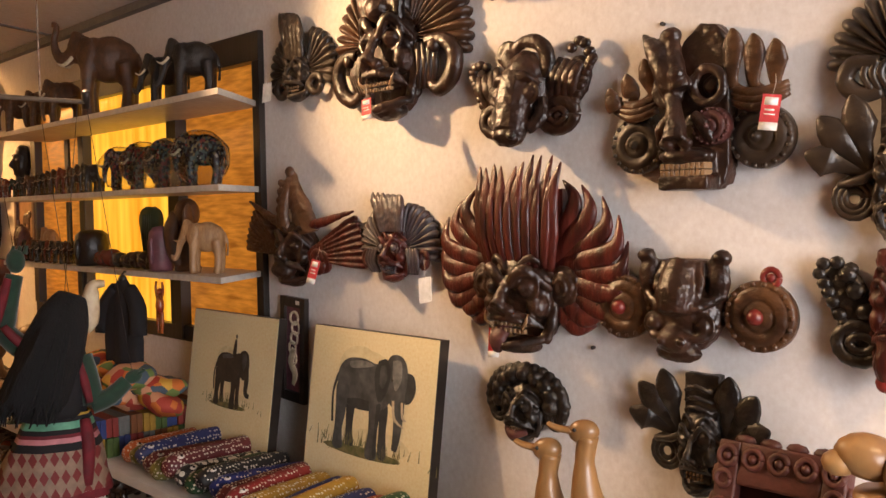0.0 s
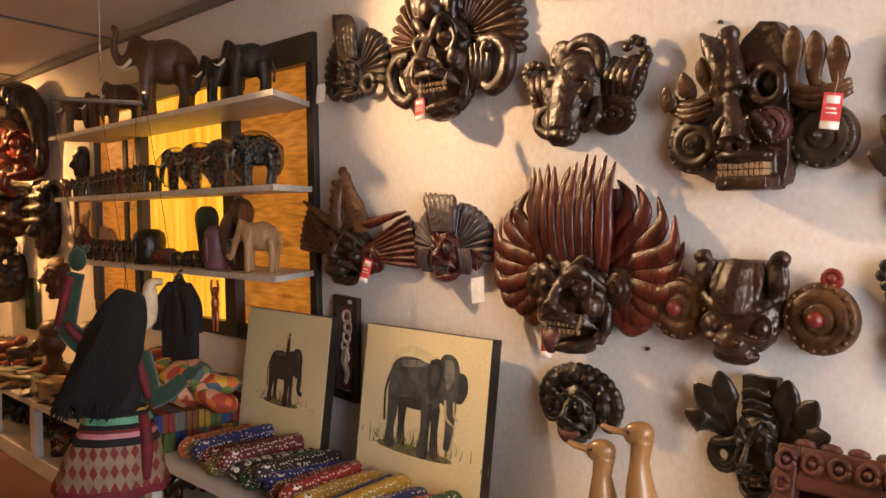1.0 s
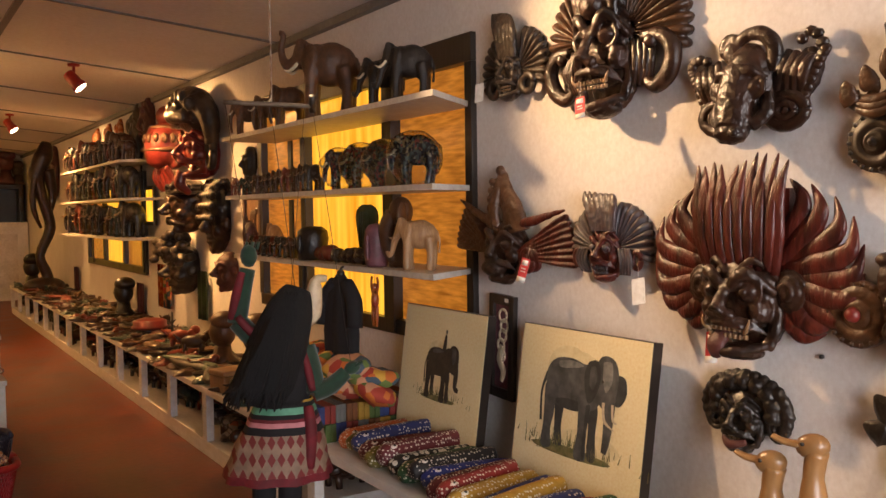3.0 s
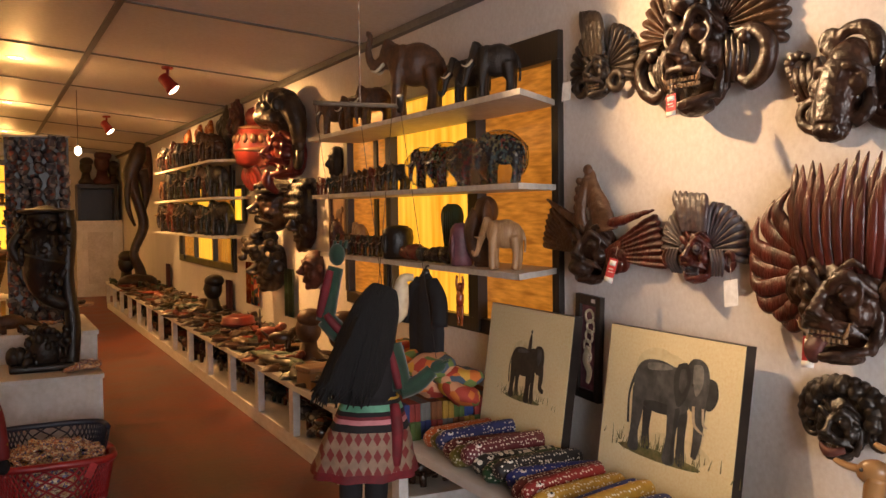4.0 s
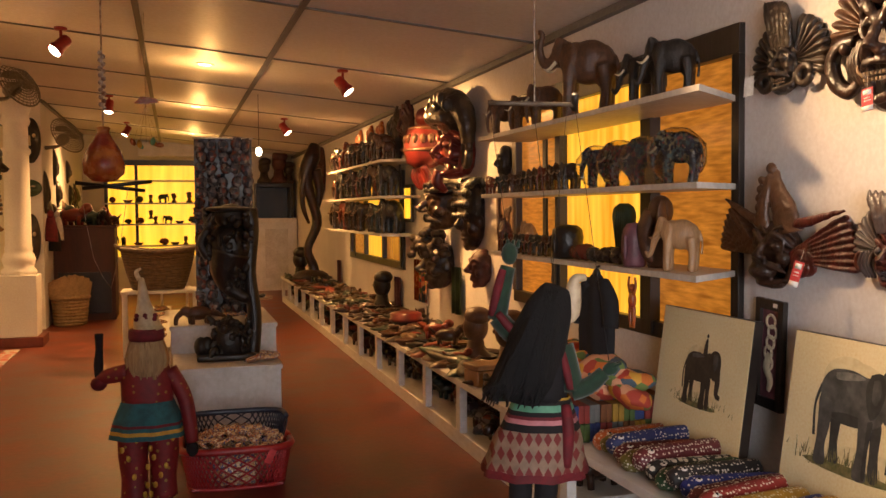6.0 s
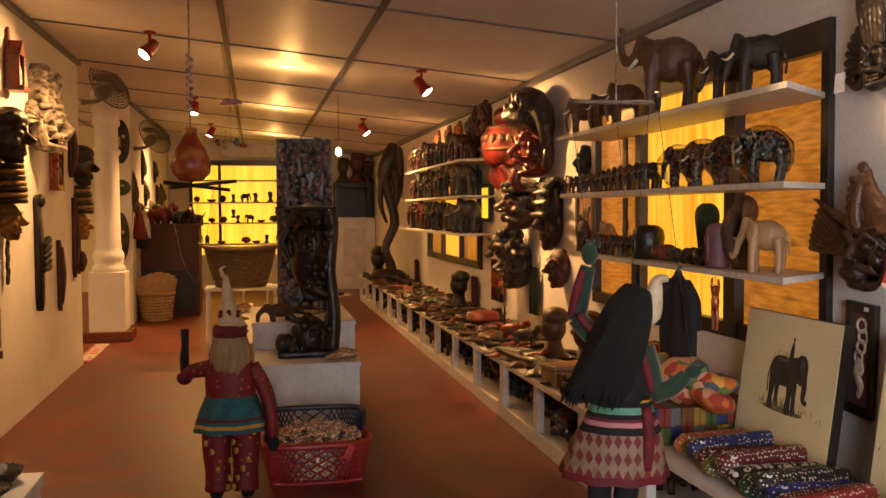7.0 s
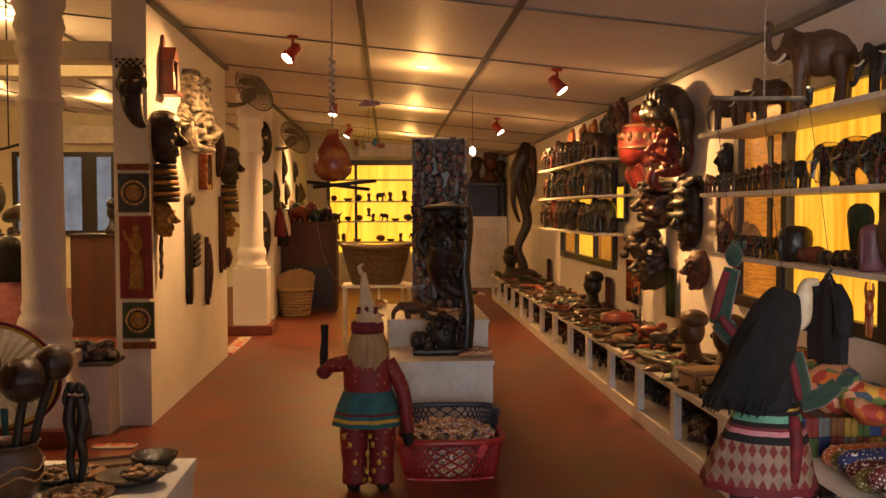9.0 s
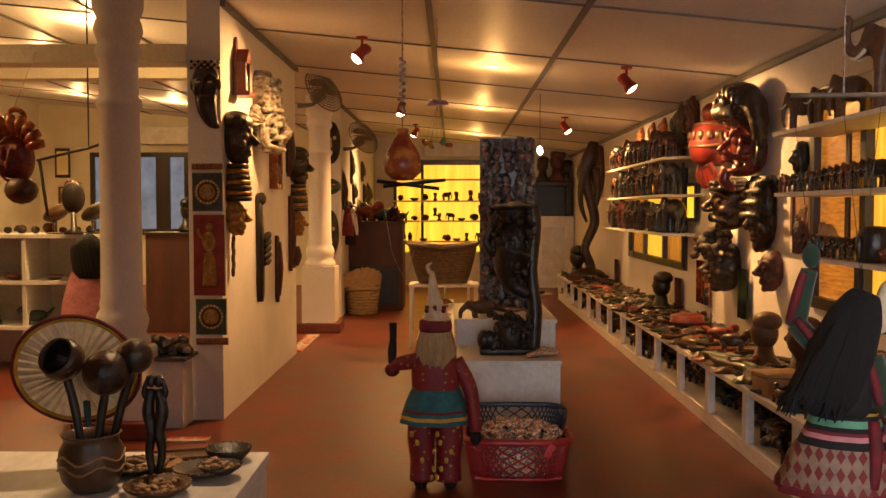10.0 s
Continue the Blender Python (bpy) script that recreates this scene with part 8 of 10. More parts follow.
clown()


def lattice_wall(bm, a, b, z0, z1, flare, n, rows, r, idx=0, back=False):
    """Crossing slats between two heights along a closed oval of half sizes a and b."""
    def p(t, z):
        k = 1 + flare * (z - z0) / (z1 - z0)
        c, s = math.cos(t), math.sin(t)
        return Vector((a * k * math.copysign(abs(c) ** 0.5, c), b * k * math.copysign(abs(s) ** 0.5, s), z))
    for i in range(n):
        t0 = 2 * math.pi * i / n
        if back and math.sin(t0) < 0.12:
            continue
        for d in (-1, 1):
            pts = [p(t0 + d * 2 * math.pi / n * rows * q / 4, z0 + (z1 - z0) * q / 4) for q in range(5)]
            tube(bm, pts, [r, r], 4, 1, idx=idx)
    for z, k in ((z0, 1.0), (z1, 1.8)):
        tube(bm, [p(2 * math.pi * q / 40 * (0.5 if back else 1), z) for q in range(41)], [r * 2 * k, r * 2 * k], 6, 1, idx=idx)


def basket():
    t = thing("plastic_basket", pose(0.385, 5.60, 0.0), "red plastic lattice basket with a dark blue one set in it", "basket")
    bm = bmesh.new()
    lattice_wall(bm, 0.275, 0.19, 0.01, 0.235, 0.16, 60, 4, 0.0062)
    pieces("red_slat", bm, REDPLASTIC, t)
    bm = bmesh.new()
    box(bm, (-0.26, -0.18, 0.004), (0.26, 0.18, 0.02), 0.006)
    part("basket_floor", bm, REDPLASTIC, t, smooth=False)
    bm = bmesh.new()
    lattice_wall(bm, 0.27, 0.15, 0.0, 0.24, 0.12, 60, 4, 0.0048, back=True)
    xform(bm, bm.verts, pose(0, 0.05, 0.125, 4, 0, 0))
    pieces("blue_slat", bm, BLUEPLASTIC, t, "dark blue plastic slat")
    bm = bmesh.new()
    ell(bm, (0, 0, 0.10), (0.27, 0.19, 0.175), seg=18)
    part("filling", bm, TRINKET, t)
    rg8 = random.Random(17)
    proto = None
    for k in range(190):
        a, r = rg8.uniform(0, 6.28), math.sqrt(rg8.random())
        m = pose(0.27 * r * math.cos(a), 0.18 * r * math.sin(a) - 0.01, 0.24 + 0.085 * (1 - r * r) + rg8.uniform(-.012, .012), rg8.uniform(-35, 35), rg8.uniform(-35, 35), rg8.uniform(0, 360))
        if proto is None:
            bm = bmesh.new()
            ell(bm, (0, 0, 0), (0.034, 0.024, 0.013), seg=8)
            for v in bm.verts:
                v.co.z += 0.006 * math.sin(v.co.x * 160) * math.cos(v.co.y * 140)
            proto = part("bagged_trinket", bm, TRINKET, t, m=m)
        else:
            share("bagged_trinket", proto, m, t)
    bm = bmesh.new()
    box(bm, (-0.02, -0.002, -0.09), (0.02, 0, 0))
    part("tag", bm, TAGRED, t, "red price tag", smooth=False, m=pose(0.2, -0.235, 0.23, 10, 25, 0))


basket()


# ---- hung gourd, mobile and sticks ----
def gourd():
    x, y = -0.235, 4.33
    t = thing("hanging_gourd", pose(x, y, 0), "orange decorated gourd hung on a braided cord", "gourd")
    bm = bmesh.new()
    lathe(bm, [(0.0, 1.735), (0.05, 1.742), (0.085, 1.775), (0.09, 1.815), (0.075, 1.87), (0.045, 1.92), (0.025, 1.955), (0.03, 1.975), (0.02, 1.98)], 20)
    part("gourd_body", bm, GOURD, t)
    bm = bmesh.new()
    for k in range(16):
        ell(bm, (0.007 * (-1) ** k, 0, 2.06 + 0.016 * k), (0.010, 0.009, 0.011), seg=7)
    tube(bm, [(0, 0, 1.97), (0, 0, ceil_z(x) - 0.003)], [0.004, 0.004], 6, 1)
    part("braided_cord", bm, STRING, t)
    for k, (a, b) in enumerate((((-0.12, 0, 1.735), (0.17, 0.02, 1.70)), ((-0.09, -0.02, 1.71), (0.20, 0, 1.74)))):
        bm = bmesh.new()
        tube(bm, [a, b], [0.009, 0.008], 8, 2)
        part("stick", bm, BLACKL, t)
    for s in (-1, 1):
        bm = bmesh.new()
        tube(bm, [(s * 0.1, 0, 1.72), (s * 0.05, 0, 1.4), (0.0, 0.3, 1.25)], [0.001, 0.001], 4, 2)
        part("string", bm, STRING, t)


gourd()


def mobile():
    x, y = -0.12, 6.9
    t = thing("hanging_mobile", pose(x, y, 0), "orange and yellow wooden mobile hung from the ceiling", "mobile")
    bm = bmesh.new()
    slab(bm, [(-0.08, 0.0), (-0.03, 0.05), (0.07, 0.04), (0.09, 0.01), (0.0, 0.0)], -0.004, 0.004)
    part("top_fish", bm, GOURD, t, m=pose(0, 0, 2.37, 90, 0, 0), smooth=False)
    bm = bmesh.new()
    tube(bm, [(0, 0, 2.1), (0, 0, ceil_z(x) - 0.003)], [0.002, 0.002], 5, 1)
    part("cord", bm, STRING, t)
    for k in range(6):
        bm = bmesh.new()
        ell(bm, (0, 0, 0), (0.03, 0.012, 0.018), (0, 20 * k, 0), 8)
        part("mobile_fish", bm, (GOURD, YELLOWCLOTH, MINT)[k % 3], t, m=pose(0.09 * math.cos(k * 1.05), 0.09 * math.sin(k * 1.05), 2.08 + 0.02 * (k % 2)))
        bm = bmesh.new()
        tube(bm, [(0.09 * math.cos(k * 1.05), 0.09 * math.sin(k * 1.05), 2.09), (0, 0, 2.37)], [0.001, 0.001], 4, 1)
        part("string", bm, STRING, t)


mobile()


# ---- the far end ----
def far_window():
    t = thing("window_3", pose(0, 19.7, 0), "bright yellow blind-lit window with shelves of small figures", "window", kind="structure")
    bm = bmesh.new()
    box(bm, (-1.2, -0.03, 0.72), (0.62, -0.02, 2.55))
    part("pane", bm, YELLOWFAR, t, smooth=False)
    for lo, hi in (((-1.26, -.06, 2.55), (0.68, -.01, 2.66)), ((-1.26, -.06, .66), (-1.19, -.01, 2.55)), ((0.6, -.06, .66), (0.68, -.01, 2.55)), ((-.68, -.06, .66), (-.62, -.01, 2.55))):
        bm = bmesh.new()
        box(bm, lo, hi, .005)
        part("frame_bar", bm, DARKFRAME, t, smooth=False)
    for z in (0.95, 1.38, 1.8, 2.25):
        bm = bmesh.new()
        box(bm, (-1.3, -0.32, z - 0.03), (0.65, -0.05, z))
        part("glass_shelf", bm, SHELFW, t, smooth=False)


far_window()
rg = random.Random(51)
for z in (0.95, 1.38, 1.8):
    x = -1.1
    while x < 0.6:
        n, o = rg.choice([("nut_animal", nut), ("elephant_carving", sml), ("bust_carving", bpy.data.objects["bust_carving"]), ("wooden_bowl", bw)])
        k = {"nut_animal": 1.6, "elephant_carving": 0.2, "bust_carving": 0.6, "wooden_bowl": 1.1}[n] * rg.uniform(0.7, 1.1)
        put(n, o, pose(x, 19.5, z, 0, 0, rg.uniform(0, 360)) @ Matrix.Scale(k, 4), "small dark figure on the lit window shelf", "figurine", "figures on the window shelves")
        x += rg.uniform(0.16, 0.3)
structure("air_conditioner_casing", (-0.6, 19.42, 2.72), (0.95, 19.69, 3.02), WHITE, "long white wall air conditioner", "air conditioner", 0.03)


def far_cabinet():
    t = thing("corner_cabinet", pose(2.05, 19.3, 0), "white corner cabinet with a dark shrine niche on it", "cabinet")
    bm = bmesh.new()
    box(bm, (-0.42, -0.25, 0), (0.43, 0.38, 1.47), 0.006)
    part("body", bm, WHITE, t, smooth=False)
    bm = bmesh.new()
    box(bm, (-0.30, -0.275, 0.15), (0.32, -0.252, 1.35), 0.008)
    door = part("door", bm, WHITE, t, smooth=False)
    bm = bmesh.new()
    box(bm, (-0.22, -0.285, 0.25), (0.24, -0.276, 1.25), 0.006)
    part("door_panel", bm, SHELFW, door, smooth=False)
    bm = bmesh.new()
    for lo, hi in (((-.38, -.2, 1.472), (-.32, .3, 2.15)), ((.3, -.2, 1.472), (.36, .3, 2.15)), ((-.38, -.2, 2.10), (.36, .3, 2.18)), ((-.32, .25, 1.472), (.3, .3, 2.1))):
        box(bm, lo, hi, .006)
    part("niche", bm, DARKFRAME, t, smooth=False)


far_cabinet()
bust(1.98, 19.2, 1.3, PALEWOOD, "pale bust standing in the dark niche")
bpy.data.objects["bust_carving.004"].location.z = 1.475
for x, k, mt in ((1.85, 1.5, GREYWOOD), (2.15, 1.9, MAROON), (2.35, 1.3, GREYWOOD)):
    o = bust(x, 19.25, k, mt, "carved figure on top of the niche")
    o.location.z = 2.185


def counter():
    t = thing("mahogany_cabinet", pose(-1.22, 15.1, 0), "dark mahogany cabinet with ornaments on top", "cabinet")
    bm = bmesh.new()
    box(bm, (-0.44, -0.35, 0), (0.42, 0.4, 1.38), 0.008)
    part("body", bm, MAHOG, t, smooth=False)
    bm = bmesh.new()
    box(bm, (-0.47, -0.38, 1.381), (0.45, 0.42, 1.42), 0.008)
    part("top_board", bm, MAHOG, t, smooth=False)
    bm = bmesh.new()
    box(bm, (-0.38, -0.37, 0.1), (0.36, -0.352, 0.72), 0.006)
    part("door", bm, BLACKL, t, smooth=False)


counter()
rg = random.Random(61)
for k in range(9):
    n, o, lb, ct = goods[rg.choice([2, 3, 3])]
    put(n, o, pose(-1.6 + 0.095 * k, 15.0 + rg.uniform(-.15, .15), 1.421, 0, 0, rg.uniform(0, 360)) @ Matrix.Scale(rg.uniform(1.4, 2.6), 4), "dark ornament on the mahogany cabinet", "ornament", "ornaments on the cabinet")


def woven_basket(x, y, r, h, material, label, oval=1.0, tilt=0.0, lift=0.0):
    t = thing("woven_basket", pose(x, y, lift, tilt, 0, 0), label, "basket", "woven baskets")
    bm = bmesh.new()
    n = 28
    for j in range(int(h / 0.045)):
        z = 0.02 + 0.045 * j
        k = r * (0.82 + 0.18 * z / h)
        pts = [(k * math.cos(2 * math.pi * q / n) * oval * (1 + 0.03 * (-1) ** (q + j)), k * math.sin(2 * math.pi * q / n) * (1 + 0.03 * (-1) ** (q + j)), z) for q in range(n + 1)]
        tube(bm, pts, [0.022, 0.022], 6, 1)
    pieces("woven_hoop", bm, material, t)
    bm = bmesh.new()
    lathe(bm, [(r * 0.8, 0.0), (r * 0.8, 0.02), (r * 0.3, 0.025), (0, 0.025)], 24, sx=oval)
    part("base", bm, material, t)
    bm = bmesh.new()
    tube(bm, [(r * 1.03 * math.cos(2 * math.pi * q / 28) * oval, r * 1.03 * math.sin(2 * math.pi * q / 28), h) for q in range(29)], [0.03, 0.03], 7, 1)
    part("rim", bm, material, t)
    return t


woven_basket(-1.4, 14.3, 0.25, 0.40, STRAW, "pale straw basket holding folded mats on the floor")
for k in range(5):
    bm = bmesh.new()
    box(bm, (-0.16, -0.02, 0), (0.16, 0.02, 0.42), 0.008)
    tagged(obj("folded_mat", bm, STRAW, m=pose(-1.42 + 0.03 * k, 14.2 + 0.06 * k, 0.27, 8 - 6 * k, 12 * (k - 2), 10 * k), smooth=False), "folded straw mat standing in a basket", "mat", "folded mats")


def slim_table():
    t = thing("slim_table", pose(-0.12, 11.0, 0), "slim white table under the wicker trough", "table")
    bm = bmesh.new()
    box(bm, (-0.40, -0.26, 0.70), (0.42, 0.26, 0.73), 0.005)
    part("tabletop", bm, WHITE, t, smooth=False)
    for x in (-0.37, 0.39):
        for y in (-0.23, 0.23):
            bm = bmesh.new()
            box(bm, (x - 0.018, y - 0.018, 0), (x + 0.018, y + 0.018, 0.70), 0.003)
            part("leg", bm, WHITE, t, smooth=False)


slim_table()


def trough():
    """A boat-shaped wicker trough: woven courses that flare to a rolled rim."""
    t = thing("wicker_trough", pose(-0.12, 11.0, 0.732), "large dark wicker trough with flared ends", "basket")
    bm = bmesh.new()
    n = 44
    for j in range(15):
        q = j / 14
        a, b = 0.27 + 0.12 * q ** 0.8, 0.15 + 0.07 * q
        pts = []
        for i in range(n + 1):
            u = 2 * math.pi * i / n
            c, d = math.cos(u), math.sin(u)
            wob = 1 + 0.022 * (-1) ** (i + j)
            pts.append((a * math.copysign(abs(c) ** 0.7, c) * wob, b * math.copysign(abs(d) ** 0.7, d) * wob, 0.016 + 0.40 * q + 0.03 * q * abs(c)))
        tube(bm, pts, [0.017, 0.017], 6, 1)
    pieces("woven_course", bm, WICKER, t)
    bm = bmesh.new()
    tube(bm, [(0.405 * math.copysign(abs(math.cos(u)) ** 0.7, math.cos(u)), 0.235 * math.copysign(abs(math.sin(u)) ** 0.7, math.sin(u)), 0.43 + 0.035 * abs(math.cos(u))) for u in (2 * math.pi * i / 44 for i in range(45))], [0.026, 0.026], 8, 1)
    part("rim", bm, WICKER, t)
    bm = bmesh.new()
    box(bm, (-0.25, -0.14, 0.0), (0.25, 0.14, 0.02), 0.006)
    part("base", bm, WICKER, t, smooth=False)
    for s in (-1, 1):
        bm = bmesh.new()
        tube(bm, [(s * 0.38, -0.08, 0.44), (s * 0.45, -0.06, 0.50), (s * 0.45, 0.06, 0.50), (s * 0.38, 0.08, 0.44)], [0.016, 0.018, 0.018, 0.016], 8, 4)
        part("handle", bm, WICKER, t)


trough()


def white_rack():
    t = thing("wire_rack", pose(0.05, 12.0, 0), "small white tiered rack with silver bowls", "rack")
    for x in (-0.15, 0.15):
        for y in (-0.15, 0.15):
            bm = bmesh.new()
            tube(bm, [(x, y, 0), (x, y, 1.0)], [0.015, 0.015], 7, 1)
            part("post", bm, WHITE, t)
    for z in (0.35, 0.65, 0.95):
        bm = bmesh.new()
        box(bm, (-0.2, -0.2, z), (0.2, 0.2, z + 0.02))
        part("tray", bm, WHITE, t, smooth=False)
    bm = bowl_mesh()
    part("bowl", bm, TRINKET, t, "shiny bowl", m=pose(0, 0, 0.672) @ Matrix.Scale(1.8, 4))


white_rack()


def hung_bulb():
    t = thing("hanging_bulb", pose(0.98, 10.5, 0), "bare glowing bulb hung on a wire", "bulb")
    bm = bmesh.new()
    ell(bm, (0, 0, 2.27), (0.035, 0.035, 0.05), seg=12)
    part("bulb_glass", bm, BULB, t)
    bm = bmesh.new()
    tube(bm, [(0, 0, 2.31), (0, 0, ceil_z(0.98) - 0.003)], [0.004, 0.004], 5, 1)
    part("wire", bm, DARKFRAME, t)


hung_bulb()


# ---- the white pier and the west wall ----
def on_west(y, z, x=-1.747, tilt=0.0):
    """Local x runs into the hall, y up, z out of the west wall."""
    return Matrix(((0, 0, 1, x), (1, 0, 0, y), (0, 1, 0, z), (0, 0, 0, 1))) @ pose(0, 0, 0, 0, 0, tilt)


def facing(x, y, z, tilt=0.0):
    """Flat against a wall that faces the shop front: local x to the east, y up, z out."""
    return Matrix(((1, 0, 0, x), (0, 0, -1, y), (0, 1, 0, z), (0, 0, 0, 1))) @ pose(0, 0, 0, 0, 0, tilt)


def tile(name, lo, hi, ground, label, disc):
    """A painted panel hung on the end of the pier."""
    cx, cz = (lo[0] + hi[0]) / 2, (lo[1] + hi[1]) / 2
    w, h = (hi[0] - lo[0]) / 2, (hi[1] - lo[1]) / 2
    t = thing(name, facing(cx, 6.997, cz), label, "painted panel", "painted panels on the pier")
    bm = bmesh.new()
    box(bm, (-w, -h, 0), (w, h, 0.012), 0.002)
    part("board", bm, IVORY, t, smooth=False)
    bm = bmesh.new()
    box(bm, (-w + .006, -h + .006, 0.0125), (w - .006, h - .006, 0.014))
    part("ground", bm, ground, t, smooth=False)
    if disc == "disc":
        for k, (r, mt) in enumerate(((0.095, GOLD), (0.075, DARKFRAME), (0.06, GOLD), (0.03, PALEWOOD))):
            bm = bmesh.new()
            lathe(bm, [(r, 0.0145 + 0.002 * k), (r, 0.016 + 0.002 * k), (r * 0.95, 0.0165 + 0.002 * k)], 28)
            part("painted_ring", bm, mt, t)
        bm = bmesh.new()
        for k in range(20):
            a = 2 * math.pi * k / 20
            ell(bm, (0.085 * math.cos(a), 0.085 * math.sin(a), 0.017), (0.008, 0.008, 0.003), seg=6)
        part("bead_ring", bm, IVORY, t)
    elif disc == "figure":
        bm = bmesh.new()
        tube(bm, [(0.0, -0.24, 0.016), (0.005, -0.1, 0.016), (0.0, 0.02, 0.016)], [0.055, 0.05, 0.035], 10, 4, 0.05)
        ell(bm, (0.0, 0.10, 0.016), (0.05, 0.08, 0.003), seg=12)
        ell(bm, (0.005, 0.21, 0.016), (0.026, 0.034, 0.003), seg=12)
        tube(bm, [(-0.03, 0.12, 0.017), (-0.07, 0.15, 0.017), (-0.085, 0.20, 0.017)], [0.014, 0.012, 0.01], 8, 3, 0.15)
        part("painted_figure", bm, GOLD, t)
    elif disc == "border":
        bm = bmesh.new()
        for k in range(9):
            loop(bm, -w + 0.027 * (k + 0.7), 0, 0.010, 0.014, 0.003, 0.016)
        part("scroll_pattern", bm, GOLD, t)
    return t


tile("border_panel", (-1.975, 1.90), (-1.735, 1.955), PLATER, "red and gold painted border strip", "border")
tile("painted_tile", (-1.972, 1.587), (-1.735, 1.885), PLATEB, "blue-black painted tile with a gold wheel", "disc")
tile("wall_painting", (-1.968, 0.949), (-1.722, 1.570), PLATER, "tall red panel painted with a golden figure", "figure")
tile("painted_tile", (-1.955, 0.651), (-1.715, 0.930), PLATEG, "dark green painted tile with a gold wheel", "disc")
tile("border_panel", (-1.955, 0.574), (-1.705, 0.632), PLATER, "red and gold painted border strip", "border")


def horn_mask():
    t = thing("horn_mask", facing(-1.855, 6.995, 2.47), "long grey-green face mask tapering to a curled beard", "mask", "masks on the pier")
    bm = bmesh.new()
    visage(bm, 0, 0.06, 0.21, 0.34, 0.10)
    tube(bm, [(0, -0.02, 0.03), (0.015, -0.12, 0.04), (0.05, -0.21, 0.035), (0.10, -0.25, 0.02)], [0.085, 0.075, 0.05, 0.012], 12, 5, 0.6)
    part("face", fuse(bm, 0.005, 2, 0.0), GREYWOOD, t)
    bm = bmesh.new()
    for j in range(3):
        for k in range(9):
            ell(bm, (-0.10 + 0.025 * k, 0.19 + 0.024 * j, 0.04), (0.013, 0.012, 0.02), seg=7, idx=(j + k) % 2)
    part("checked_cap", bm, [BLACKL, IVORY], t, "black and white checked cap")
    bm = bmesh.new()
    for s in (-1, 1):
        ell(bm, (s * 0.045, 0.085, 0.072), (0.02, 0.012, 0.01), seg=9)
    part("eye", bm, IVORY, t)
    bm = bmesh.new()
    ell(bm, (0, -0.025, 0.075), (0.035, 0.012, 0.012), seg=9)
    part("lips", bm, MAROON, t)


horn_mask()


def shrine():
    t = thing("wall_shrine", on_west(7.45, 2.72, -1.747) @ Matrix.Scale(0.82, 4), "small red pointed wall shrine with a dark figure", "shrine")
    bm = bmesh.new()
    box(bm, (-0.12, -0.26, 0), (0.12, -0.22, 0.17), 0.004)
    part("base_board", bm, REDPAINT, t, smooth=False)
    bm = bmesh.new()
    slab(bm, [(-0.10, -0.22), (0.10, -0.22), (0.10, 0.08), (0.06, 0.14), (0.03, 0.28), (0, 0.32), (-0.03, 0.28), (-0.06, 0.14), (-0.10, 0.08)], 0.0, 0.025)
    for s in (-1, 1):
        box(bm, (s * 0.09 - 0.012, -0.22, 0.025), (s * 0.09 + 0.012, 0.06, 0.13), 0.003)
    slab(bm, [(-0.11, 0.06), (0.11, 0.06), (0.0, 0.2)], 0.026, 0.14)
    part("niche", bm, REDPAINT, t, smooth=False)
    bm = bmesh.new()
    tube(bm, [(0, -0.22, 0.08), (0, -0.1, 0.08), (0, 0.02, 0.08)], [0.05, 0.05, 0.03], 10, 4)
    ell(bm, (0, 0.04, 0.08), (0.03, 0.04, 0.03), seg=9)
    part("figure", bm, BLACKL, t)


shrine()


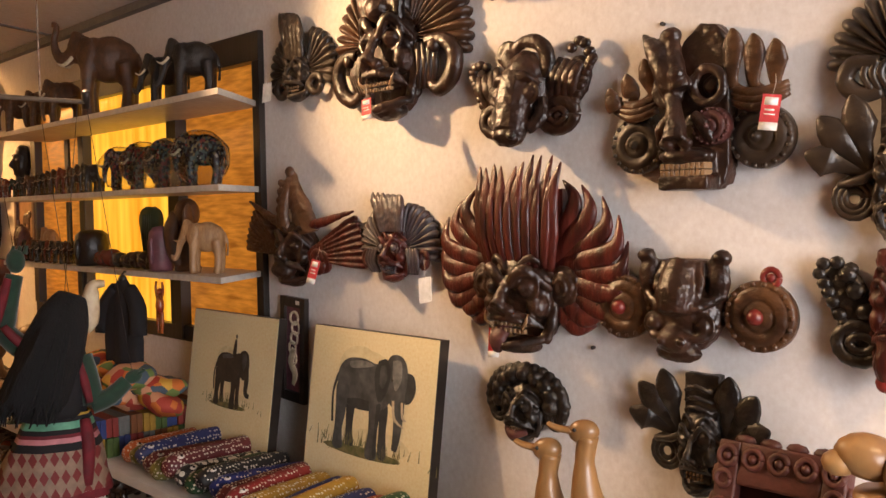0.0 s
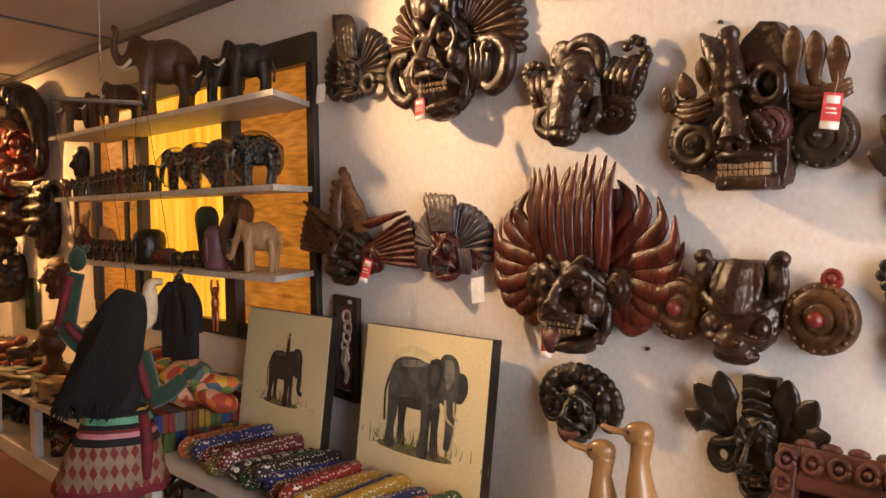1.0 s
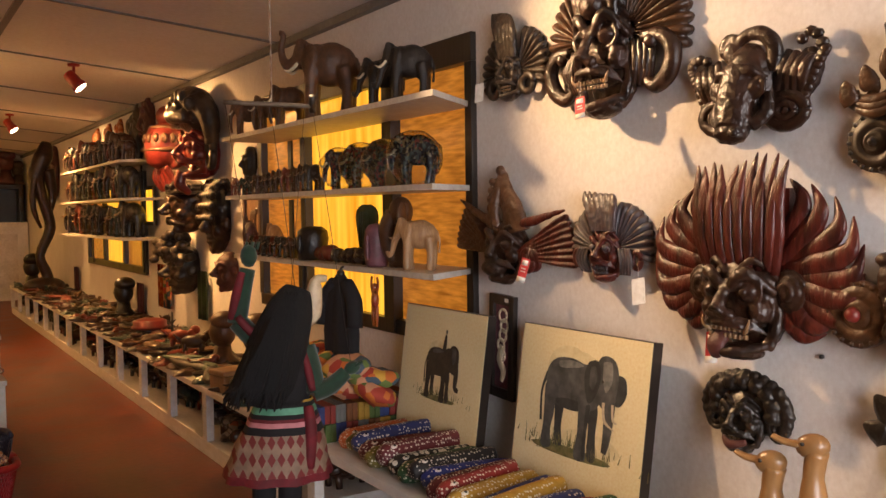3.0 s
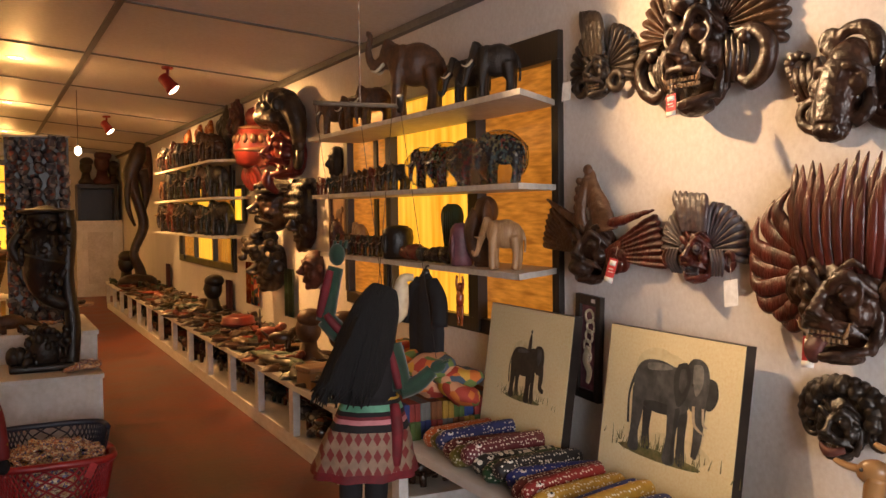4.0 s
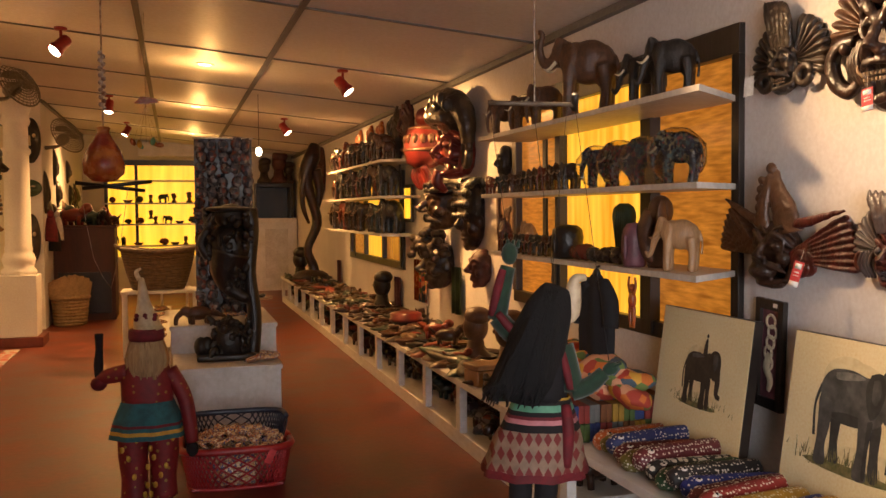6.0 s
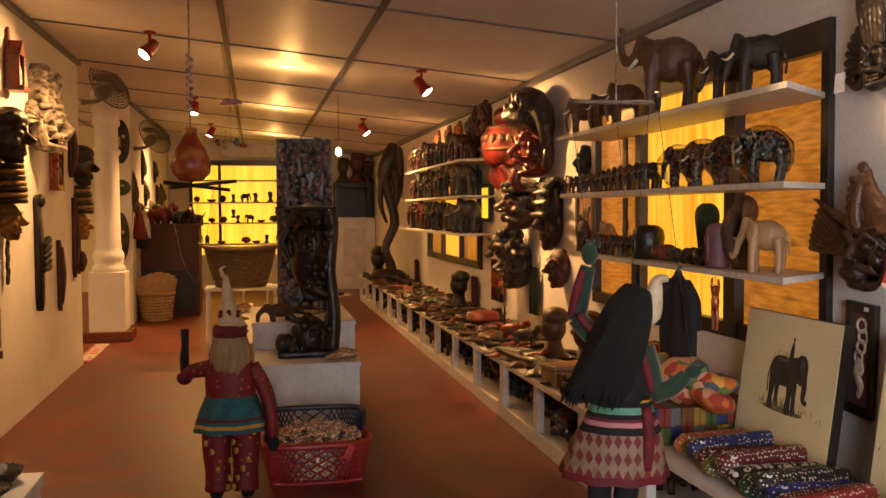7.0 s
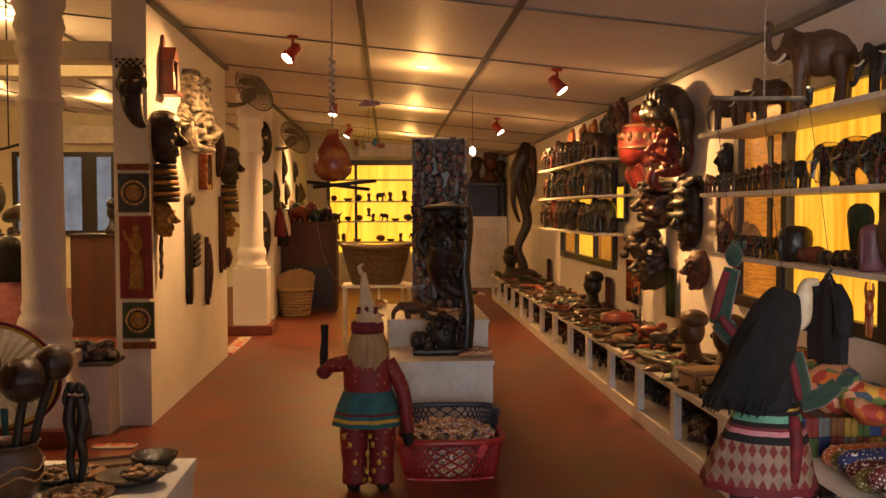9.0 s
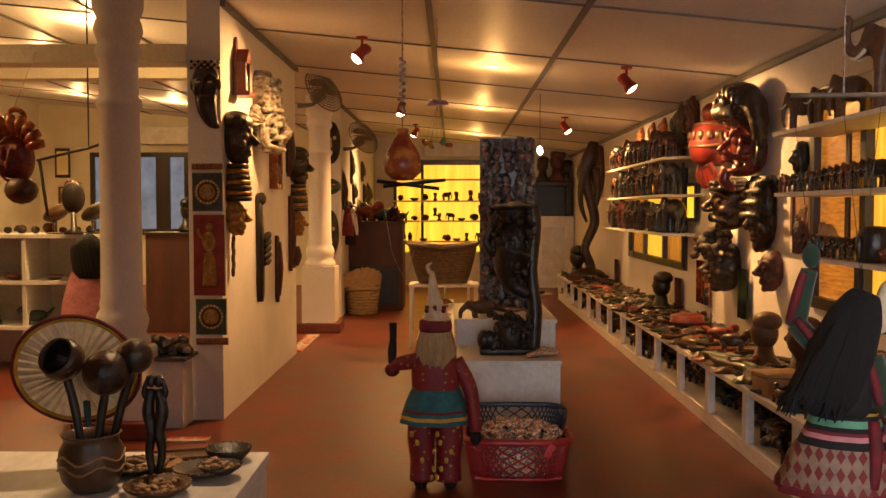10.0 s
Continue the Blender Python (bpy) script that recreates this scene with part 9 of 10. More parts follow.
def white_demon():
    t = thing("carved_mask", on_west(8.25, 2.42) @ Matrix.Diagonal((1, 1, 1.3, 1)), "large worn white-painted carved demon mask with tall crown", "mask", "masks on the west wall")
    bm = bmesh.new()
    demon(bm, 0, -0.12, 0.38, 0.36, 0.24, 1.2)
    part("face", fuse(bm, 0.007), WHITEWASH, t)
    bm = bmesh.new()
    for j in range(4):
        tube(bm, [(-0.17 + 0.012 * j, 0.05 + 0.075 * j, 0.06), (0, 0.06 + 0.075 * j, 0.17 - 0.012 * j), (0.17 - 0.012 * j, 0.05 + 0.075 * j, 0.06)], [0.022, 0.026, 0.022], 9, 5)
        for k in range(6):
            a = radians(25 + 26 * k)
            ell(bm, (-0.15 * math.cos(a), 0.088 + 0.075 * j, 0.05 + 0.105 * math.sin(a)), (0.028, 0.03, 0.024), seg=8)
    lathe(bm, [(0.15, 0.0), (0.13, 0.32), (0.06, 0.36)], 20, pose(0, 0.02, 0.0, -90, 0, 0))
    part("tiered_crown", fuse(bm, 0.007), WHITEWASH, t)
    bm = bmesh.new()
    shell_fan(bm, 0, 0.27, 0.04, 0.15, 10, 170, 9, 0.12, 0.10)
    part("crown_plume", bm, WHITEWASH, t)
    for s in (-1, 1):
        bm = bmesh.new()
        shell_fan(bm, s * 0.15, -0.06, 0.03, 0.16, 90 + s * 5, 90 - s * 110, 7, 0.08, 0.05)
        part("ear_fan", bm, WHITEWASH, t)
        bm = bmesh.new()
        for k in range(3):
            loop(bm, s * 0.17, -0.13, 0.02 + 0.016 * k, 0.03 + 0.02 * k, 0.011, 0.08)
        pieces("ear_scroll", bm, WHITEWASH, t)
    bm = bmesh.new()
    teeth(bm, 0, -0.21, 0.2, 8, 0.017, 0.21)
    part("teeth", bm, IVORY, t)
    bm = bmesh.new()
    ell(bm, (0, -0.225, 0.11), (0.13, 0.035, 0.05), seg=12)
    part("mouth", bm, BLACKL, t, "black open mouth")
    for s in (-1, 1):
        bm = bmesh.new()
        ell(bm, (s * 0.084, -0.077, 0.185), (0.022, 0.022, 0.02), seg=10)
        part("pupil", bm, BLACKL, t)


white_demon()


def bearded_mask(y, z, k, gold=True):
    t = thing("long_mask", on_west(y, z), "long dark carved head over a gold-ringed neck, gold face and chain", "mask", "masks on the west wall")
    bm = bmesh.new()
    visage(bm, 0, 0.16 * k, 0.26 * k, 0.36 * k, 0.24 * k)
    ell(bm, (0, 0.30 * k, 0.06 * k), (0.15 * k, 0.09 * k, 0.13 * k), seg=14)
    part("head", fuse(bm, 0.008), GREYWOOD, t)
    for j in range(7):
        bm = bmesh.new()
        r = (0.095 + 0.006 * min(j, 4)) * k
        lathe(bm, [(r * 0.9, -0.02 * k), (r, -0.012 * k), (r, 0.012 * k), (r * 0.9, 0.02 * k)], 20, pose(0, (-0.04 - 0.042 * j) * k, 0.07 * k, -90, 0, 0), sy=0.9)
        part("neck_ring", bm, GOLD if j % 2 else GREYWOOD, t, "gold ring" if j % 2 else "")
    bm = bmesh.new()
    visage(bm, 0, -0.44 * k, 0.20 * k, 0.26 * k, 0.18 * k)
    part("lower_face", fuse(bm, 0.007), GOLD, t, "gold painted face")
    bm = bmesh.new()
    for j in range(6):
        loop(bm, 0.01 * (-1) ** j, -0.61 * k - 0.05 * k * j, 0.022 * k, 0.034 * k, 0.010 * k, 0.03)
    pieces("chain_link", bm, GREYWOOD, t)


bearded_mask(7.22, 1.98, 1.0)
bearded_mask(10.05, 1.9, 1.0)


def orange_box():
    t = thing("wall_box", on_west(8.95, 1.98), "small orange open wall box with a dark figure", "wall box")
    for lo, hi in (((-.13, -.18, 0), (.13, -.13, .08)), ((-.13, -.13, 0), (-.10, .18, .08)), ((.10, -.13, 0), (.13, .18, .08)), ((-.10, .15, 0), (.10, .18, .08)), ((-.10, -.13, 0), (.10, .15, .012))):
        bm = bmesh.new()
        box(bm, lo, hi, .003)
        part("panel", bm, GOURD, t, smooth=False)
    bm = bmesh.new()
    ell(bm, (0, -0.02, 0.05), (0.06, 0.09, 0.03), seg=10)
    ell(bm, (0, 0.08, 0.05), (0.035, 0.04, 0.03), seg=9)
    part("figure", bm, BLACKL, t)


orange_box()


def bird_plaque(y, z):
    bm = bmesh.new()
    slab(bm, [(-0.12, 0.42), (-0.05, 0.45), (-0.04, 0.30), (0.02, 0.12), (0.02, -0.46), (-0.06, -0.52), (-0.10, -0.40), (-0.11, 0.1)], 0.0, 0.05)
    for k in range(5):
        tube(bm, [(0.0, 0.02 - 0.05 * k, 0.04), (0.12, 0.08 - 0.06 * k, 0.07), (0.22 - 0.02 * k, 0.02 - 0.055 * k, 0.05)], [0.03, 0.028, 0.008], 8, 4)
    ell(bm, (-0.08, 0.40, 0.05), (0.05, 0.06, 0.04), seg=9)
    return tagged(obj("bird_plaque", bm, BLACKL, m=on_west(y, z)), "black carved bird plaque hung on the wall", "plaque")


bird_plaque(8.3, 1.3)
for yy, zz, h, w in ((9.1, 1.02, 0.66, 0.07), (9.75, 2.2, 0.5, 0.12), (9.85, 1.35, 0.8, 0.06), (10.05, 1.1, 0.26, 0.14)):
    bm = bmesh.new()
    slab(bm, [(-w / 2, h / 2), (w / 2, h / 2 - 0.03), (w / 2, -h / 2 + 0.1), (0, -h / 2), (-w / 2, -h / 2 + 0.06)], 0, 0.035)
    tube(bm, [(0, h * 0.4, 0.035), (0, 0, 0.05), (0, -h * 0.4, 0.035)], [w * 0.3, w * 0.4, w * 0.2], 8, 3)
    tagged(obj("blade_plaque", bm, MAROON, m=on_west(yy, zz)), "narrow dark red carved wall plaque", "plaque", "narrow wall plaques")

# far pier: masks and plaques
for x, y, z, w, h, mt, lb in ((-1.80, 13.79, 2.6, 0.26, 0.62, BLACKL, "black and white long mask on the far pier"), (-1.84, 13.79, 1.95, 0.34, 0.24, GREENSTONE, "green framed plaque on the far pier"),
                              (-1.82, 13.79, 1.25, 0.24, 0.7, GREYWOOD, "pale long carved figure mask on the far pier")):
    t = thing("pier_mask", facing(x, y, z), lb, "mask", "masks on the far pier")
    bm = bmesh.new()
    face(bm, 0, 0, w, h, 0.14)
    part("face", bm, mt, t)
    bm = bmesh.new()
    for s in (-1, 1):
        ell(bm, (s * w * 0.2, h * 0.1, 0.09), (w * 0.1, h * 0.05, 0.02), seg=8)
    tube(bm, [(0, h * 0.1, 0.10), (0, -h * 0.12, 0.13)], [0.012, 0.02], 7, 2)
    part("painted_eye", bm, IVORY, t)
rg = random.Random(71)
for k in range(14):
    yy = 14.0 + 0.36 * k
    zz = rg.choice([1.5, 1.9, 2.3])
    bm = bmesh.new()
    face(bm, 0, 0, rg.uniform(.16, .3), rg.uniform(.3, .7), 0.12, n=14)
    tagged(obj("wall_mask", bm, rg.choice([MAROON, BLACKL, GREYWOOD, BROWNWOOD]), m=on_west(yy, zz, -1.667)), "dark carved mask on the far west wall", "mask", "masks far down the west wall")
for k in range(5):
    bm = bmesh.new()
    tube(bm, [(0, 0, 0.0), (0.01, 0, -0.15), (0, 0, -0.34)], [0.05, 0.08, 0.1], 10, 4, 0.5)
    ell(bm, (0, 0, 0.04), (0.05, 0.05, 0.06), seg=10)
    tagged(obj("hanging_puppet", bm, (REDCLOTH, BLACKCLOTH, TAGWHITE, GREENCLOTH, PINK)[k], m=pose(-1.60, 14.0 + 0.35 * k, 1.55 - 0.15 * (k % 2))), "small cloth puppet hung by the far wall", "puppet", "small hanging puppets")


def wall_fan(x, y, z, yaw, r, pole=False):
    t = thing("wall_fan", pose(x, y, z, 0, 0, yaw), "grey-green caged wall fan on a bracket, standing still", "fan", "wall fans")
    q = pose(0, 0, 0, 62, 0, 0)
    bm = bmesh.new()
    for k in range(9):
        rr = r * (k + 1) / 9
        tube(bm, [q @ Vector((rr * math.cos(2 * math.pi * j / 24), rr * math.sin(2 * math.pi * j / 24), 0.06 * (1 - (k / 8) ** 2))) for j in range(25)], [0.006 if k < 8 else 0.011] * 2, 4, 1)
    for j in range(30):
        a = 2 * math.pi * j / 30
        tube(bm, [q @ Vector((0, 0, 0.065)), q @ Vector((r * 0.6 * math.cos(a), r * 0.6 * math.sin(a), 0.045)), q @ Vector((r * math.cos(a), r * math.sin(a), 0))], [0.0045, 0.0045], 4, 2)
    part("cage", bm, GREYMETAL, t)
    bm = bmesh.new()
    for j in range(3):
        a = 2 * math.pi * j / 3
        ell(bm, tuple(q @ Vector((r * 0.45 * math.cos(a), r * 0.45 * math.sin(a), 0.0))), (r * 0.36, r * 0.18, 0.006), (62, 0, math.degrees(a)), 12)
    part("blade", bm, GREYMETAL, t)
    bm = bmesh.new()
    lathe(bm, [(0.02, -0.2), (0.07, -0.18), (0.08, -0.08), (0.05, -0.03), (0.02, 0.02)], 16, q)
    part("motor", bm, GREYMETAL, t)
    bm = bmesh.new()
    tube(bm, [tuple(q @ Vector((0, 0, -0.15))), (-0.05, 0.12, -0.15), (-0.22, 0.2, -0.18)], [0.025, 0.022, 0.03], 8, 3)
    part("bracket", bm, GREYMETAL, t)


wall_fan(-1.50, 10.8, 2.98, 55, 0.27)
wall_fan(-1.36, 14.1, 2.70, 50, 0.27)


# ---- wrapped parcels on the low wall ----
rg = random.Random(81)
for k in range(7):
    bm = bmesh.new()
    ell(bm, (0, 0, 0), (0.08, 0.06, 0.05), seg=12)
    tagged(obj("wrapped_parcel", bm, SILVER, m=pose(-2.28 + 0.05 * k, 6.80 + rg.uniform(-.06, .06), 0.575 + 0.05 * (k % 2), rg.uniform(-30, 30), rg.uniform(-30, 30), rg.uniform(0, 360))), "shiny wrapped parcel on the slate cap", "parcel", "wrapped parcels")


# ---- the side room ----
def side_counter():
    t = thing("white_counter", pose(-4.25, 9.4, 0), "white shop counter with open shelves", "counter")
    for z in (0.45, 0.9, 1.36):
        bm = bmesh.new()
        box(bm, (-0.9, -0.3, z - 0.04), (0.9, 0.3, z), 0.004)
        part("shelf", bm, WHITE, t, smooth=False)
    for x in (-0.88, 0.0, 0.88):
        bm = bmesh.new()
        box(bm, (x - 0.02, -0.29, 0), (x + 0.02, 0.29, 1.32), 0.004)
        part("upright", bm, WHITE, t, smooth=False)
    bm = bmesh.new()
    box(bm, (-0.86, 0.27, 0), (0.86, 0.29, 1.32))
    part("back_panel", bm, WALL2, t, smooth=False)


side_counter()
for k in range(12):
    n, o, lb, ct = ("nut_animal", nut, "", "")
    put(n, o, pose(-5.05 + 0.14 * k, 9.3, 1.361, 0, 0, rg.uniform(0, 360)) @ Matrix.Scale(rg.uniform(0.8, 1.5), 4), "small dark figure on the white counter", "figurine", "figures on the counter")
for k in range(8):
    n, o, lb, ct = goods[rg.choice([2, 3, 1])]
    put(n, o, pose(-5.0 + 0.2 * k, 9.25, 0.901 if k % 2 else 0.451, 0, 0, rg.uniform(0, 360)) @ Matrix.Scale(rg.uniform(0.9, 1.5), 4), "small figure on a counter shelf", "figurine", "figures on the counter")


def heron(x, y, z, k, material):
    bm = bmesh.new()
    ell(bm, (0, 0, 0.22), (0.16, 0.07, 0.08), (0, 25, 0), 12)
    tube(bm, [(-0.1, 0, 0.28), (-0.15, 0, 0.40), (-0.10, 0, 0.50), (-0.14, 0, 0.56)], [0.04, 0.025, 0.02, 0.025], 8, 4)
    tube(bm, [(-0.15, 0, 0.56), (-0.28, 0, 0.53)], [0.018, 0.004], 6, 2)
    for s in (-1, 1):
        tube(bm, [(0.02, s * 0.03, 0.2), (0.02, s * 0.03, 0.0)], [0.012, 0.01], 6, 2)
    ell(bm, (0.02, 0, 0.01), (0.1, 0.07, 0.012), seg=10)
    return tagged(obj("bird_carving", bm, material, m=pose(x, y, z, 0, 0, 180) @ Matrix.Scale(k, 4)), "carved wooden wading bird on the counter", "bird figure", "wooden birds")


heron(-3.95, 9.2, 1.362, 0.95, BROWNWOOD)
heron(-3.60, 9.3, 1.362, 1.0, GREYWOOD)
bm = bmesh.new()
ell(bm, (0, 0, 0.36), (0.12, 0.04, 0.16), seg=14)
lathe(bm, [(0.09, 0), (0.1, 0.02), (0.03, 0.05), (0.025, 0.22)], 14)
tagged(obj("oval_mirror_stand", bm, DARKFRAME, m=pose(-3.72, 9.05, 1.362)), "dark oval carving on a foot", "carving")


def pink_doll():
    """One plain mesh."""
    bm = bmesh.new()
    tube(bm, [(0, 0, 0.55), (0, 0, 0.85), (0.01, 0, 1.1), (0.02, 0, 1.22)], [0.24, 0.2, 0.13, 0.07], 16, 4, 0.7, idx=0)
    ell(bm, (0.02, 0, 1.30), (0.10, 0.09, 0.11), seg=12, idx=1)
    for k in range(16):
        a = radians(180 + 12 * k)
        tube(bm, [(0.02, -0.02, 1.38), (0.02 + 0.11 * math.cos(a), 0.09 * math.sin(a), 1.28), (0.06 + 0.14 * math.cos(a), 0.1 * math.sin(a), 1.05)], [0.03, 0.04, 0.02], 7, 3, idx=1)
    tube(bm, [(0.14, -0.06, 1.25), (0.20, -0.06, 1.0), (0.22, -0.06, 0.65)], [0.04, 0.055, 0.06], 9, 4, 0.5, idx=2)
    tube(bm, [(0, 0, 0.0), (0, 0, 0.6)], [0.05, 0.05], 8, 2, idx=1)
    lathe(bm, [(0.2, 0), (0.2, 0.03), (0.05, 0.05)], 18, idx=1)
    return tagged(obj("dress_doll", bm, [PINK, HAIR, PURPLE], m=pose(-2.98, 7.5, 0)), "large doll in a pink dress with purple shawl on a stand", "doll")


pink_doll()


def devil_mask():
    t = thing("hanging_mask", facing(-3.12, 6.6, 1.98), "red and orange painted devil mask hung on a cord", "mask")
    bm = bmesh.new()
    face(bm, 0, -0.02, 0.28, 0.36, 0.18)
    part("face", bm, REDPAINT, t)
    bm = bmesh.new()
    fan(bm, 0, 0.05, 0.10, 0.24, 10, 170, 9, 0.03, 0.05, 0.03)
    loop(bm, 0.03, 0.27, 0.06, 0.06, 0.02, 0.05)
    part("crown", bm, GOURD, t)
    bm = bmesh.new()
    tube(bm, [(0, 0.3, 0.05), (0, 0.86, -0.4)], [0.002, 0.002], 5, 1)
    part("cord", bm, STRING, t)
    bm = bmesh.new()
    ell(bm, (0.06, -0.24, 0.05), (0.12, 0.10, 0.08), seg=12)
    part("beard", bm, BROWNWOOD, t)


devil_mask()
bm = bmesh.new()
tube(bm, [(0, 0, 2.1), (0, 0, 3.3)], [0.006, 0.006], 6, 1)
tube(bm, [(-0.42, 0, 2.0), (0.0, 0, 2.1), (0.1, 0, 2.13)], [0.012, 0.012], 7, 1)
tube(bm, [(-0.40, 0, 2.0), (-0.34, 0, 1.55)], [0.015, 0.012], 7, 1)
tagged(obj("hanging_rod", bm, DARKFRAME, m=pose(-2.93, 7.45, 0)), "thin dark hanging rod with a crosspiece", "rod")


def side_window():
    t = thing("window_4", pose(-6.65, 19.7, 0), "dark-framed window with a pale blue daylight pane", "window", kind="structure")
    bm = bmesh.new()
    box(bm, (-0.95, -0.03, 1.2), (0.95, -0.02, 2.75))
    part("pane", bm, glow_mat("blue_daylight_pane", (0.10, 0.13, 0.18), (0.22, 0.26, 0.32), 0.7), t, smooth=False)
    for lo, hi in (((-1.05, -.08, 2.72), (1.05, -.01, 2.82)), ((-1.05, -.08, 1.1), (1.05, -.01, 1.2)), ((-1.05, -.08, 1.2), (-.95, -.01, 2.72)), ((.95, -.08, 1.2), (1.05, -.01, 2.72)), ((-.3, -.08, 1.2), (-.2, -.01, 2.72)), ((0.35, -.08, 1.2), (.65, -.01, 2.72))):
        bm = bmesh.new()
        box(bm, lo, hi, .006)
        part("frame_bar", bm, DARKFRAME, t, smooth=False)


side_window()
structure("side_air_conditioner", (-6.6, 19.4, 2.98), (-5.5, 19.69, 3.35), WHITE, "white wall air conditioner in the side room", "air conditioner", 0.03)


def side_cabinet():
    t = thing("red_brown_cabinet", pose(-3.6, 12.3, 0), "tall red-brown cabinet in the side room", "cabinet")
    bm = bmesh.new()
    box(bm, (-0.4, -0.3, 0), (0.4, 0.3, 1.28), .008)
    part("body", bm, MAHOG, t, smooth=False)
    bm = bmesh.new()
    box(bm, (-0.43, -0.33, 1.281), (0.43, 0.33, 1.31), .006)
    part("top_board", bm, DARKFRAME, t, smooth=False)


side_cabinet()
bust(-3.5, 12.2, 1.3, BLACKL, "dark bust on the red-brown cabinet").location.z = 1.311
for x, z, w, h, mt in ((-8.3, 2.6, 0.32, 0.62, DARKFRAME), (-7.2 - 0.95, 1.9, 0.5, 0.4, BROWNWOOD), (-5.25, 2.3, 0.34, 0.44, PALEWOOD)):
    t = thing("framed_picture", facing(x, 19.69, z), "small dark-framed picture on the side room wall", "picture", "pictures in the side room")
    bm = bmesh.new()
    box(bm, (-w / 2, -h / 2, 0), (w / 2, h / 2, .03), .006)
    part("frame", bm, mt, t, smooth=False)
    bm = bmesh.new()
    box(bm, (-w * .38, -h * .4, .0305), (w * .38, h * .4, .034))
    part("picture", bm, CANVAS, t, smooth=False)
for k, (zz, mt) in enumerate(((2.02, BROWNWOOD), (1.55, MAROON))):
    bm = bmesh.new()
    face(bm, 0, 0, 0.24, 0.4, 0.2, n=14)
    tagged(obj("wall_mask", bm, mt, m=Matrix(((0, 0, -1, -1.999), (-1, 0, 0, 7.5), (0, 1, 0, zz), (0, 0, 0, 1)))), "round brown carved mask on the pier's back face", "mask", "masks on the pier")


# ---- the table in front ----
def front_table():
    t = thing("white_table", pose(-1.05, 2.72, 0), "white-painted display table with carved dishes", "table")
    bm = bmesh.new()
    box(bm, (-0.62, -0.62, 0.71), (0.405, 0.50, 0.75), 0.005)
    part("tabletop", bm, WHITE, t, smooth=False)
    for x in (-0.58, 0.37):
        for y in (-0.58, 0.46):
            bm = bmesh.new()
            box(bm, (x - .025, y - .025, 0), (x + .025, y + .025, 0.71), .003)
            part("leg", bm, WHITE, t, smooth=False)
    bm = bmesh.new()
    box(bm, (0.385, -0.55, 0.3), (0.40, 0.43, 0.709))
    part("side_panel", bm, WHITE, t, smooth=False)


front_table()


def ladle_jar():
    t = thing("clay_jar", pose(-1.10, 2.78, 0.752), "brown glazed clay jar on the table", "jar")
    bm = bmesh.new()
    lathe(bm, [(0.06, 0.0), (0.085, 0.03), (0.098, 0.08), (0.094, 0.125), (0.08, 0.15), (0.084, 0.165), (0.09, 0.172), (0.08, 0.172), (0.07, 0.14), (0.05, 0.05), (0, 0.04)], 26)
    part("body", bm, CLAY, t)
    bm = bmesh.new()
    for k in range(2):
        tube(bm, [(0.096 * math.cos(a) , 0.096 * math.sin(a), 0.075 + 0.03 * k + 0.012 * math.sin(5 * a)) for a in (2 * math.pi * q / 30 for q in range(31))], [0.004, 0.004], 5, 1)
    part("ridge", bm, PALEWOOD, t)


ladle_jar()


def ladle(hx, hz, bx, y, r, tilt, turn=58):
    t = thing("wooden_ladle", pose(-1.10, 2.78 + y, 0.752), "dark coconut-shell ladle standing in the jar", "ladle", "ladles in the jar")
    bm = bmesh.new()
    lathe(bm, [(0.0, -r), (r * 0.6, -r * 0.82), (r * 0.95, -r * 0.35), (r, 0.1 * r), (r * 0.86, r * 0.55), (r * 0.78, r * 0.55), (r * 0.88, 0.0), (r * 0.5, -r * 0.6), (0, -r * 0.75)], 22, pose(hx, 0, hz, turn, tilt, 0))
    part("shell", bm, LACQ, t)
    bm = bmesh.new()
    tube(bm, [(hx * 0.92, 0.01, hz - r * 0.8), ((hx + bx) / 2, 0.01, (hz + 0.06) / 2 + 0.02), (bx, 0, 0.06)], [0.013, 0.014, 0.012], 9, 3)
    part("handle", bm, DARKFRAME, t)


ladle(-0.085, 0.395, -0.02, 0.0, 0.066, -25)
ladle(0.06, 0.36, 0.02, -0.03, 0.068, 15, -110)
ladle(0.125, 0.40, 0.035, 0.03, 0.055, 20, -120)


def hand_fan():
    t = thing("pleated_fan", pose(-1.24, 3.02, 1.07, 8, 0, 0), "round cream pleated fan edged in red and yellow", "fan")
    bm = bmesh.new()
    n = 72
    prev = []
    for ring in (0.02, 0.5, 1.0):
        prev.append([bm.verts.new((0.205 * ring * math.cos(a), 0.006 * (-1) ** q, 0.182 * ring * math.sin(a) * (0.92 if math.sin(a) < 0 else 1.0))) for q, a in enumerate(2 * math.pi * k / n for k in range(n))])
    for a, b in zip(prev, prev[1:]):
        for q in range(n):
            bm.faces.new((a[q], a[(q + 1) % n], b[(q + 1) % n], b[q]))
    bmesh.ops.solidify(bm, geom=bm.faces, thickness=0.003)
    part("pleated_sheet", bm, TAGWHITE, t, smooth=False)
    for r, mt, nm in ((1.03, REDCLOTH, "red_edge"), (0.975, YELLOWCLOTH, "yellow_edge")):
        bm = bmesh.new()
        tube(bm, [(0.205 * r * math.cos(a), -0.006, 0.182 * r * math.sin(a) * (0.92 if math.sin(a) < 0 else 1.0)) for a in (2 * math.pi * q / 48 for q in range(49))], [0.007, 0.007], 6, 1)
        part(nm, bm, mt, t)
    bm = bmesh.new()
    tube(bm, [(0.03, -0.01, -0.10), (0.03, -0.01, -0.31)], [0.012, 0.01], 8, 1)
    part("handle", bm, TEALCLOTH, t)


hand_fan()


